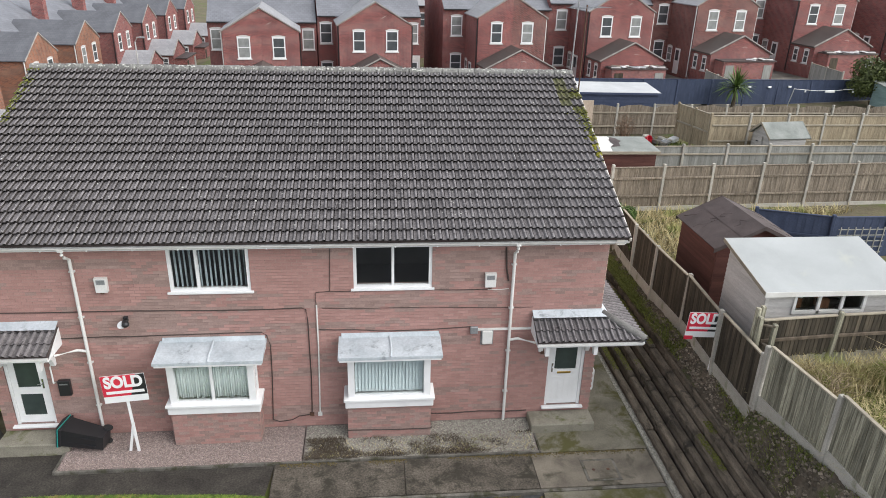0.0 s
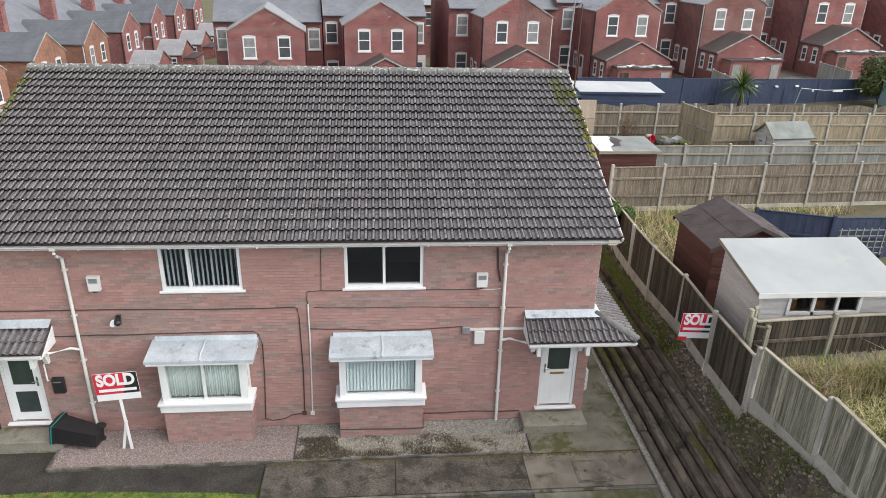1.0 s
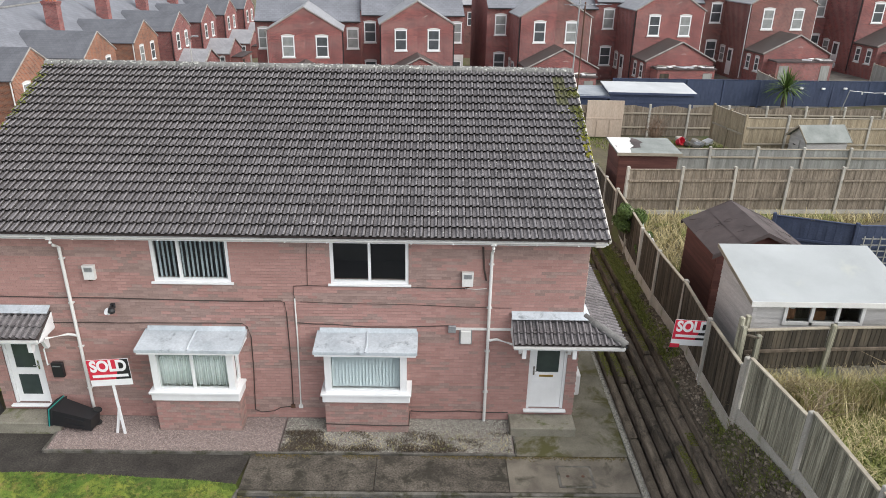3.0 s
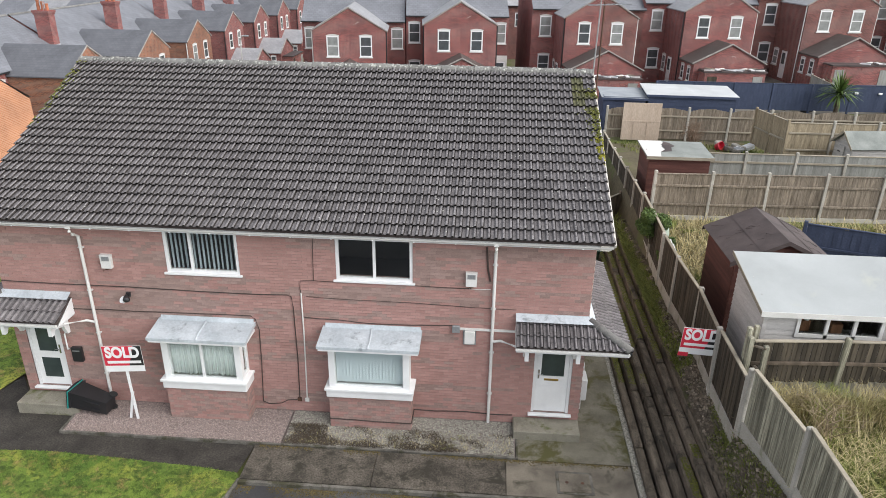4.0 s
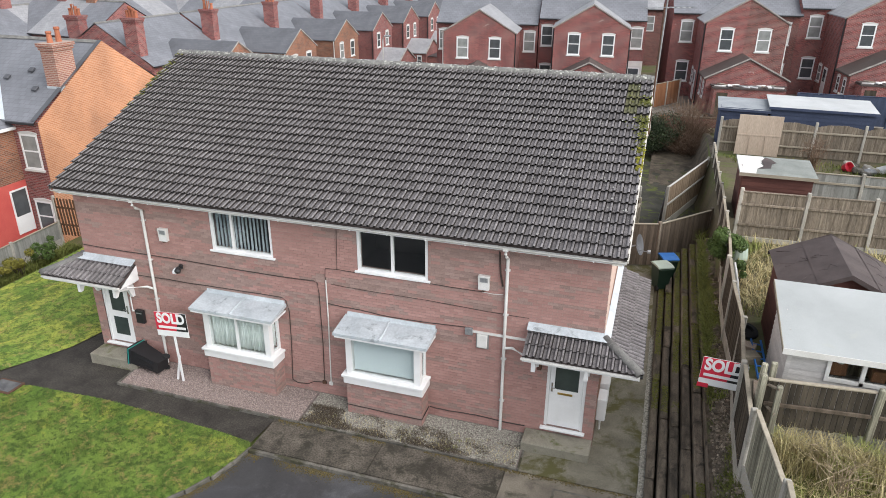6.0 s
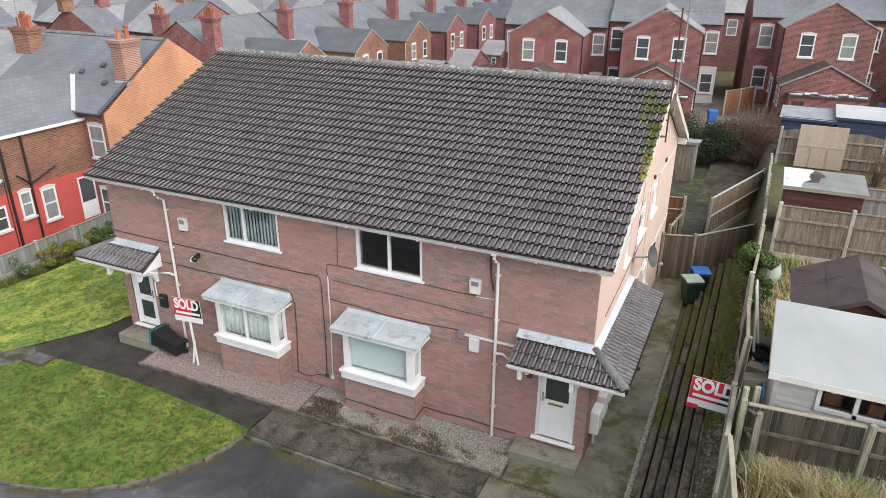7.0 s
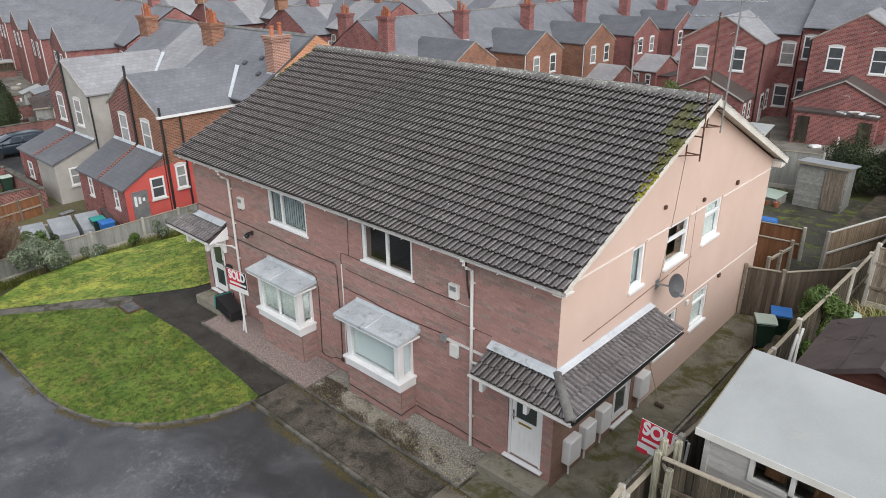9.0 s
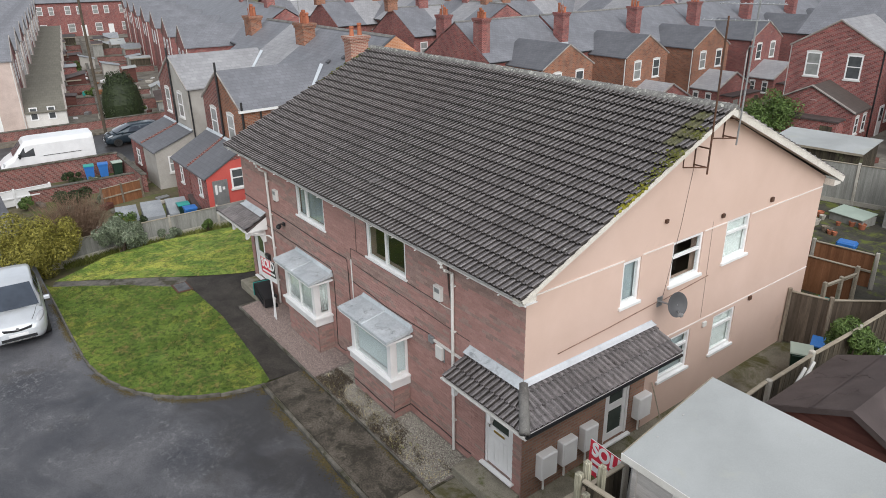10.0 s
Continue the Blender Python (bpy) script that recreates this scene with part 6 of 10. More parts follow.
for y0, base in ((76.0, 0.0), (95.0, 0.4)):
    for i in range(19):
        x = -12.5 + i * 4.2
        places.append(("ab"[i % 2], pose(x, y0 + 0.105 * x, max(-3.0, min(2.0, -0.6 + 0.05 * x)), 0, 0, ANG)))
for y0 in (52.0, 74.0, 96.0):
    for i in range(15):
        places.append(("ab"[i % 2], SWING @ pose(-56.0 - i * 4.2, y0, -2.7)))
for i in range(14):
    places.append(("c", SWING @ Matrix.Translation((-139.0, -22.0 + i * 4.6, -2.1)) @ Matrix.Rotation(radians(90), 4, "Z")))
row(places, models)

# ---- road, walls and vehicles at the low end ----
tagged(part("road", Shape().box(-48.6, -38.2, -40, 140, -2.4, -1.98), M["asphalt"]), "grey asphalt side road", "road", kind="structure")
tagged(part("pavement_road", Shape().box(-38.2, -36.9, -40, 140, -2.4, -1.88), M["concrete"]), "concrete pavement beside the side road", "pavement", kind="structure")


def brick_wall(x0, x1, y0, y1, z0, z1, label):
    ob = thing("garden_wall", label, "wall")
    part("brickwork", Shape().box(x0, x1, y0, y1, z0, z1 - 0.07), M["house_brick_dark"], ob)
    part("coping", Shape().soft(x0 - 0.04, x1 + 0.04, y0 - 0.04, y1 + 0.04, z1 - 0.07, z1, 0.015), M["kerb"], ob)
    return ob


brick_wall(-37.0, -36.75, 0.0, 15.2, -2.3, -0.75, "red brick garden wall beside the side road")
brick_wall(-50.6, -50.35, -10.0, 40.0, -3.0, -1.15, "long red brick wall across the side road")
brick_wall(-36.9, -31.0, 15.2, 15.45, -2.3, -0.9, "brick yard wall behind the terrace")
brick_wall(12.9, 13.15, 45.5, 50.0, -0.2, 2.0, "old brick yard wall")
brick_wall(4.0, 12.0, 45.0, 45.22, -0.5, 1.5, "patched brick yard wall")
tagged(part("pavement_far", Shape().box(-50.35, -48.6, -40, 140, -2.4, -1.88), M["concrete"]), "concrete pavement across the side road", "pavement", kind="structure")
sheet = grid_sheet(steps_of((-16, 60, 2.0)), steps_of((46.5, 62, 1.0)), lambda x, y: far_level(x) * smooth01((y - 37) / 10) + 0.03 + (ground_z(x, y) - far_level(x)) * (1 if x > 4.2 else 0.0))
tagged(part("yard_sheet", sheet, M["yard"], smooth=True), "worn concrete back yards behind the terrace", "pavement", kind="structure")
yard = part("yard_paving", Shape().box(-138, -50.7, 12.0, 25.5, -2.4, -1.985), M["yard"], m=SWING)
tagged(yard, "worn concrete back yards between two terraces", "pavement", kind="structure")

# ---- sleeper bank ----
bank = thing("sleeper_bank", "bank of old dark timber sleepers stepping up from the path", "retaining wall")
rng = random.Random(8)
for i in range(6):
    x, z = 4.24 + 0.225 * i, 0.02 + 0.19 * (i + 1)
    y = 3.0
    while y < 25.0:
        n = rng.choice((3.4, 3.9, 4.4))
        k = (y - 14) / 11
        part("sleeper", Shape().soft(x + rng.uniform(-0.02, 0.012), x + 0.2 + rng.uniform(-0.02, 0.01), y, min(y + n, 25.2) - 0.02, -0.3, z + rng.uniform(-0.025, 0.012) + 0.1 * max(0, k), 0.032), M["sleeper"], bank)
        y += n
tagged(part("gravel_edge", Shape().box(4.102, 4.238, 9.0, 25.0, -0.3, 0.06), M["pebble_dirty"]), "narrow gravel strip between path and sleepers", "gravel", kind="structure")

s = Shape()
for _ in range(2600):
    e = rng.uniform(0.010, 0.024)
    k = len(s.v)
    s.lathe([(e, -0.004), (e * 0.9, e * 0.4), (e * 0.35, e * 0.65)], sides=6).turned(pose(rng.uniform(4.10, 4.24), 9.0 + 16.0 * rng.random() ** 1.2, 0.06, rng.uniform(-15, 15), rng.uniform(-15, 15), rng.uniform(0, 360)), k)
tagged(part("gravel_stones", s, M["pebble_dirty"]), "pale pebbles beside the sleepers", "gravel", kind="stuff")

# ---- fences ----


def fence(label, line, height, board="board", post="concrete_pale", step=1.9, base=None, post_up=0.08, rails=2, gravel_board=True, arch=False, cap=True, rail_side=-1, board_w=0.125, rail_mat="rail", group="garden fences", lo=None, gap=0.0):
    """A run of panels between posts along a line of (x, y); base gives the ground's height."""
    base = base or ground_z
    ob = thing("fence", label, "fence", group=group)
    meshes = {}
    pts = []
    for (xa, ya), (xb, yb) in zip(line, line[1:]):
        d = math.hypot(xb - xa, yb - ya)
        n = max(1, round(d / step))
        pts += [(xa + (xb - xa) * i / n, ya + (yb - ya) * i / n) for i in range(n)]
    pts.append(line[-1])
    r = random.Random(len(pts) * 7 + int(line[0][0] * 10))
    post_mesh = Shape().soft(-0.055, 0.055, -0.055, 0.055, -0.4, height + post_up, 0.015).mesh("post", M[post])
    for i, (x, y) in enumerate(pts):
        a, b = pts[max(0, i - 1)], pts[min(len(pts) - 1, i + 1)]
        part("post", post_mesh, None, ob, m=pose(x, y, base(x, y), r.uniform(-1, 1), r.uniform(-1, 1), math.degrees(math.atan2(b[1] - a[1], b[0] - a[0]))))
    for (xa, ya), (xb, yb) in zip(pts, pts[1:]):
        d = math.hypot(xb - xa, yb - ya) - 0.12
        ang = math.atan2(yb - ya, xb - xa)
        za, zb = base(xa, ya), base(xb, yb)
        z = (za + zb) / 2
        m = Matrix.Translation((xa, ya, z)) @ Matrix.Rotation(ang, 4, "Z") @ Matrix.Translation((0.06, 0, 0))
        key = round(d, 1)
        low = lo if lo is not None else (0.29 if gravel_board else 0.04)
        if key not in meshes:
            n = max(3, round(d / board_w))
            w = d / n
            hts = []
            kinds = []
            for q in range(n):
                h = height - 0.03
                if arch:
                    h -= 0.14 * (2 * (q + 0.5) / n - 1) ** 2
                h += r.uniform(-0.012, 0.012)
                kinds.append((q * w, Shape().box(0, w * (0.55 if board == "picket" else 0.88 if board in ("board_dark", "board_green") else 1.06), -0.009, 0.009, low + r.uniform(0, gap), h).mesh("board", M[board])))
            parts = [("board", me, pose(x, (k % 2) * (0.004 if board in ("board_dark", "board_green") else 0.007), 0)) for k, (x, me) in enumerate(kinds)]
            for q in range(rails):
                zz = low + (height - low) * ((q + 0.6) / (rails + 0.2))
                parts.append(("rail", Shape().soft(0, d, 0.02 * rail_side - 0.02, 0.02 * rail_side + 0.02 + 0.0, zz - 0.04, zz + 0.04, 0.008).turned(pose(0, 0.022 * rail_side, 0)).mesh("rail", M["board_brown" if board == "board_dark" else rail_mat]), Matrix.Identity(4)))
            if cap and not arch:
                parts.append(("cap", Shape().soft(0, d, -0.035, 0.045, height - 0.025, height + 0.01, 0.006).mesh("cap", M[rail_mat]), Matrix.Identity(4)))
            if gravel_board:
                parts.append(("gravel_board", Shape().soft(-0.03, d + 0.03, -0.025, 0.025, -0.25, low - 0.005, 0.006).mesh("gravel_board", M["concrete_pale"]), Matrix.Identity(4)))
            meshes[key] = parts
        tilt = pose(0, 0, 0, r.uniform(-1.0, 1.0), -math.degrees(math.atan2(zb - za, d)) if not gravel_board else 0, 0)
        for name, me, mm in meshes[key]:
            part(name, me, None, ob, m=m @ tilt @ mm)
    return ob


def long_base(x, y):
    """Foot of the long fence above the bank."""
    if y < 11.7:
        return mixf(2.35, 1.98, smooth01((y - 7.5) / 4.2))
    return mixf(1.55, 1.42, smooth01((y - 13) / 5))


fence("dark weathered board fence with pale concrete posts above the sleeper bank", [(6.08, 3.7), (6.02, 7.65), (6.0, 9.63), (5.78, 11.62)], 1.42, "board_green", base=long_base, lo=0.2, rails=0, post_up=0.06, rail_mat="rail", board_w=0.1)
fence("dark weathered board fence stepping down the bank", [(5.77, 11.7), (5.81, 13.6), (5.94, 15.75), (5.86, 17.72), (5.87, 19.4), (5.95, 21.3), (6.0, 23.2)], 1.62, "board_dark", base=long_base, rails=0, post_up=0.05, board_w=0.1)
fence("leaning grey fence with pale rails behind the bins", [(6.0, 23.2), (6.05, 26.8), (6.1, 33.5)], 1.5, "board_dark", base=lambda x, y: mixf(1.42, 1.2, smooth01((y - 23) / 10)), rails=1)
fence("low dark board fence with a pale top rail", [(5.95, 12.35), (7.85, 12.5), (9.9, 12.6), (12.0, 12.7), (15.8, 12.9)], 1.45, "board_dark", "board_green", base=lambda x, y: 2.2, rails=1, gravel_board=False, step=2.0, rail_side=-1, lo=0.45, gap=0.06, board_w=0.1)
fence("brown closeboard fence with white concrete posts across the gardens", [(6.35, 23.5), (30.0, 24.6)], 1.82, "board", base=lambda x, y: 1.88, step=2.0, post_up=0.1, rails=2, board_w=0.105, rail_mat="board")
fence("silvered fence panels with concrete posts", [(8.75, 27.2), (30.0, 27.6)], 1.55, "board_grey", base=lambda x, y: 1.95, step=2.0, post_up=0.1)
fence("tan fence panels with pale square posts", [(13.15, 33.6), (13.65, 31.05)], 1.75, "board_tan", "board_tan", base=lambda x, y: 2.25, step=1.5, rails=1, gravel_board=False)
fence("tan fence panels with pale square concrete posts", [(13.65, 31.05), (31.0, 31.4)], 1.7, "board_tan", base=lambda x, y: 2.25, step=2.0, post_up=0.12, gravel_board=False)
fence("weathered arched-top fence panels", [(6.3, 34.5), (34.0, 34.7)], 1.6, "board", base=lambda x, y: 2.15, step=2.0, post_up=0.03, arch=True, gravel_board=False, rail_side=-1)
fence("long navy painted fence", [(11.2, 46.2), (36.0, 46.8)], 1.75, "navy", "navy", base=lambda x, y: 1.35, step=2.4, rails=0, gravel_board=False, rail_mat="navy", post_up=0.0)
fence("slate grey painted fence panels", [(10.3, 20.4), (12.5, 19.6), (14.4, 19.6), (18.0, 19.9)], 1.45, "navy", "navy", base=lambda x, y: 1.75, step=1.9, rails=1, gravel_board=False, rail_mat="navy")
fence("dark board fence with a gate closing the side path", [(3.06, 24.1), (4.05, 24.4), (5.85, 26.5)], 1.62, "board_brown", "board", base=lambda x, y: 0.32, step=1.9, rails=0, gravel_board=False)
fence("tan fence panel with a white cap along the back yard", [(4.2, 28.0), (5.9, 33.0)], 1.75, "board_yard", base=lambda x, y: 0.4, step=5.2, rails=1, rail_mat="cap_white")
ob = thing("leaning_sheet", "pale grey sheet leaning on the yard fence", "board")
part("sheet", Shape().soft(-0.02, 0.02, 0.0, 3.1, 0.0, 1.55, 0.006), M["sheet_grey"], ob, m=pose(4.02, 28.5, 0.42, 0, 6, -18.8))
fence("orange-brown fence panels in the back yard", [(-0.6, 28.85), (1.27, 29.12), (3.18, 29.42)], 1.22, "board_red", base=lambda x, y: 0.38, step=1.9, rails=1, gravel_board=False)
fence("red-brown boarded gate with a pale frame", [(1.5, 27.65), (3.24, 27.89)], 1.25, "board_red", "rail", base=lambda x, y: 0.35, step=1.8, rails=0, gravel_board=False, board_w=0.25)
fence("pale open rail beside the gate", [(3.24, 27.89), (3.05, 26.3)], 1.1, "rail", "rail", base=lambda x, y: 0.35, step=0.8, rails=1, gravel_board=False, lo=1.0)
fence("grey board fence across the end of the yard", [(-8.0, 35.6), (1.2, 38.0)], 1.9, "board_grey", base=lambda x, y: 0.3, step=2.2, rails=0)
fence("weathered fence beside the back yard", [(-1.9, 29.5), (-2.0, 35.9)], 1.3, "board", base=lambda x, y: 0.3, step=1.9, rails=1)
fence("grey garden fence with concrete posts below the lawn", [(-19.6, 8.6), (-20.1, 11.4), (-20.15, 15.9), (-20.3, 19.4), (-20.45, 21.95)], 1.05, "board_grey", base=lambda x, y: -1.15, step=1.9, rails=0)
fence("dark brown picket fence before the orange gable", [(-20.5, 22.0), (-18.7, 22.0), (-11.2, 22.0)], 1.75, "picket", base=lambda x, y: mixf(-0.78, -0.25, smooth01((x + 20) / 7)), step=1.8, rails=2, gravel_board=False, board_w=0.17, cap=False, rail_mat="picket", rail_side=1)
fence("red-brown fence panels beside a white-painted back wall", [(2.9, 54.0), (4.7, 56.2)], 1.75, "board_red", base=lambda x, y: far_level(x), step=1.8, rails=0, gravel_board=False, board_w=0.2)
for k, (x, y) in enumerate(((14.2, 47.4), (23.3, 48.2), (32.4, 49.0))):
    fence("weathered grey fence between two back yards", [(x, y), (x + 0.3, y + 4.4)], 1.45, "board_grey", base=lambda px, py: far_level(px) + 0.1, step=2.2, rails=1, gravel_board=False, board_w=0.3)
fence("white painted rail fence beyond the shrubs", [(-32.4, 5.0), (-32.9, 10.6)], 0.95, "white", "white", base=lambda x, y: -1.95, step=1.8, rails=1, gravel_board=False, board_w=0.45, rail_mat="white")
fence("brown board fence among the low gardens", [(-29.6, 12.6), (-30.2, 14.9)], 1.15, "board_red", "board", base=lambda x, y: -2.1, step=1.2, rails=1, gravel_board=False)


# old gate posts where the two garden fences meet
ob = thing("gate_posts", "weathered timber gate posts with a broken rail", "gate post")
for x, y, z in ((5.94, 12.5, 3.86), (6.12, 12.62, 3.84), (6.2, 12.2, 3.62)):
    part("post", Shape().soft(-0.05, 0.05, -0.05, 0.05, 1.6, z, 0.012), M["board_green"], ob, m=pose(x, y, 0))
part("rail", Shape().tube([(5.96, 12.44, 3.5), (6.19, 12.15, 3.58)], 0.03, 6).tube([(6.0, 12.44, 3.1), (6.2, 12.15, 3.05)], 0.03, 6), M["board"], ob)


# ---- sheds ----
def clad(parent, name, length, z_of, m, material, h=0.12, openings=()):
    """Overlapping horizontal boards on a wall of that length; z_of(u) is its top."""
    lo = 0.0
    top = max(z_of(0), z_of(length), z_of(length / 2))
    z = 0.0
    while z < top - 0.02:
        spans = [(0.0, length)]
        for a, b, c, d in openings:
            if c < z + h * 0.7 and z + h * 0.3 < d:
                spans = [q for p in spans for q in ((p[0], min(p[1], a)), (max(p[0], b), p[1])) if q[1] - q[0] > 0.02]
        for a, b in spans:
            za, zb = min(z + h, z_of(a)), min(z + h, z_of(b))
            if z_of((a + b) / 2) > z + 0.02 and (za > z or zb > z):
                u0, u1 = a, b
                if z_of(a) < z + h * 0.5 or z_of(b) < z + h * 0.5:
                    k = [u for u in [a + (b - a) * i / 60 for i in range(61)] if z_of(u) > z + h * 0.5]
                    if len(k) < 2:
                        continue
                    u0, u1 = k[0], k[-1]
                s = Shape().add([(u0, -0.022, z), (u1, -0.022, z), (u1, -0.006, z + h), (u0, -0.006, z + h), (u0, 0.01, z), (u1, 0.01, z), (u1, 0.01, z + h), (u0, 0.01, z + h)],
                                [(0, 1, 2, 3), (0, 4, 5, 1), (3, 2, 6, 7), (0, 3, 7, 4), (1, 5, 6, 2)])
                part(name, s, M[material], parent, m=m)
        z += h


def summer_house():
    """Mono-pitch timber building; its roof falls towards -y."""
    ob = thing("summer_house", "bleached timber summer house with a pale flat felt roof", "shed", pose(6.4, 13.02, 1.75))
    L, W, hf, hb = 3.25, 1.85, 2.26, 2.64
    s = Shape()
    holes = [(0.72, 2.36, 1.72, 2.18)]
    wall_cells(s, 0.02, L - 0.02, 0, hf - 0.03, holes, lambda a, b, z, w: s.box(a, b, 0.02, 0.06, z, w))
    part("back_wall", Shape().box(0.02, L - 0.02, W - 0.06, W - 0.02, 0, hb - 0.05), M["clad_grey"], ob)
    for x in (0.02, L - 0.06):
        part("side_wall", Shape().prism([(0.06, 0), (W - 0.06, 0), (W - 0.06, hb - 0.06), (0.06, hf - 0.03)], "x", x, x + 0.04), M["clad_grey"], ob)
    part("front_wall", s, M["clad_grey"], ob)
    clad(ob, "cladding_board", L, lambda u: hf, Matrix.Translation((0, 0.018, 0)), "clad_grey", openings=holes)
    clad(ob, "cladding_board", W, lambda u: mixf(hb, hf, u / W), Matrix.Translation((0.018, W, 0)) @ Matrix.Rotation(radians(-90), 4, "Z"), "clad_grey")
    s = Shape()
    for x in (0.66, 1.24, 1.80, 2.34):
        s.box(x, x + 0.07, -0.03, 0.02, 1.66, 2.24)
    s.box(0.73, 2.34, -0.03, 0.02, 1.66, 1.73).box(0.73, 2.34, -0.03, 0.02, 2.17, 2.24)
    wdw = part("window_frame", s, M["offwhite"], ob, "whitish painted window frame")
    for a, b in ((0.73, 1.24), (1.31, 1.80), (1.87, 2.34)):
        part("pane", Shape().box(a, b, 0.03, 0.036, 1.73, 2.17), M["glass"], wdw).visible_shadow = False
    part("box", Shape().soft(0.8, 1.1, 0.3, 0.55, 1.62, 1.9, 0.02), M["board_red"], ob, "dusty box behind the glass")
    part("box", Shape().soft(1.5, 1.75, 0.25, 0.5, 1.62, 1.86, 0.02), M["board_red"], ob, "dusty box behind the glass")
    part("inner_wall", Shape().box(0.5, 2.7, 0.95, 1.0, 1.3, 2.2), M["board"], ob)
    part("inner_shelf", Shape().box(0.5, 2.6, 0.4, 0.9, 1.2, 1.25).box(0.9, 1.1, 0.5, 0.7, 1.25, 1.9).box(1.9, 2.3, 0.5, 0.8, 1.25, 1.6), M["room"], ob)
    s = Shape().add([(-0.14, -0.16, hf - 0.03), (L + 0.14, -0.16, hf - 0.03), (L + 0.14, W + 0.12, hb + 0.02), (-0.14, W + 0.12, hb + 0.02), (-0.14, -0.16, hf + 0.02), (L + 0.14, -0.16, hf + 0.02), (L + 0.14, W + 0.12, hb + 0.07), (-0.14, W + 0.12, hb + 0.07)],
                    [(0, 3, 2, 1), (4, 5, 6, 7), (0, 1, 5, 4), (1, 2, 6, 5), (2, 3, 7, 6), (3, 0, 4, 7)])
    r = part("roof", s, M["felt_white"], ob, "pale felt roof")
    s = Shape().box(-0.15, L + 0.15, -0.175, -0.162, hf - 0.09, hf + 0.03)
    part("roof_trim", s, M["offwhite"], r)
    s = Shape().add([(-0.155, -0.16, hf - 0.06), (-0.155, W + 0.12, hb - 0.01), (-0.155, W + 0.12, hb + 0.08), (-0.155, -0.16, hf + 0.03), (-0.142, -0.16, hf - 0.06), (-0.142, W + 0.12, hb - 0.01), (-0.142, W + 0.12, hb + 0.08), (-0.142, -0.16, hf + 0.03)],
                    [(0, 3, 2, 1), (4, 5, 6, 7), (3, 7, 6, 2), (0, 4, 7, 3), (1, 2, 6, 5)])
    part("roof_trim", s, M["rail"], r)
    part("corner_post", Shape().box(-0.03, 0.05, -0.035, 0.018, 0, hf - 0.035), M["clad_grey"], ob)
    part("lamp", Shape().lathe([(0.02, 2.12), (0.06, 2.1), (0.075, 2.04), (0.055, 1.98), (0.01, 1.96)], 0.92, 0.17, 12), M["offwhite"], ob, "round pale lamp behind the glass")
    return ob


summer_house()


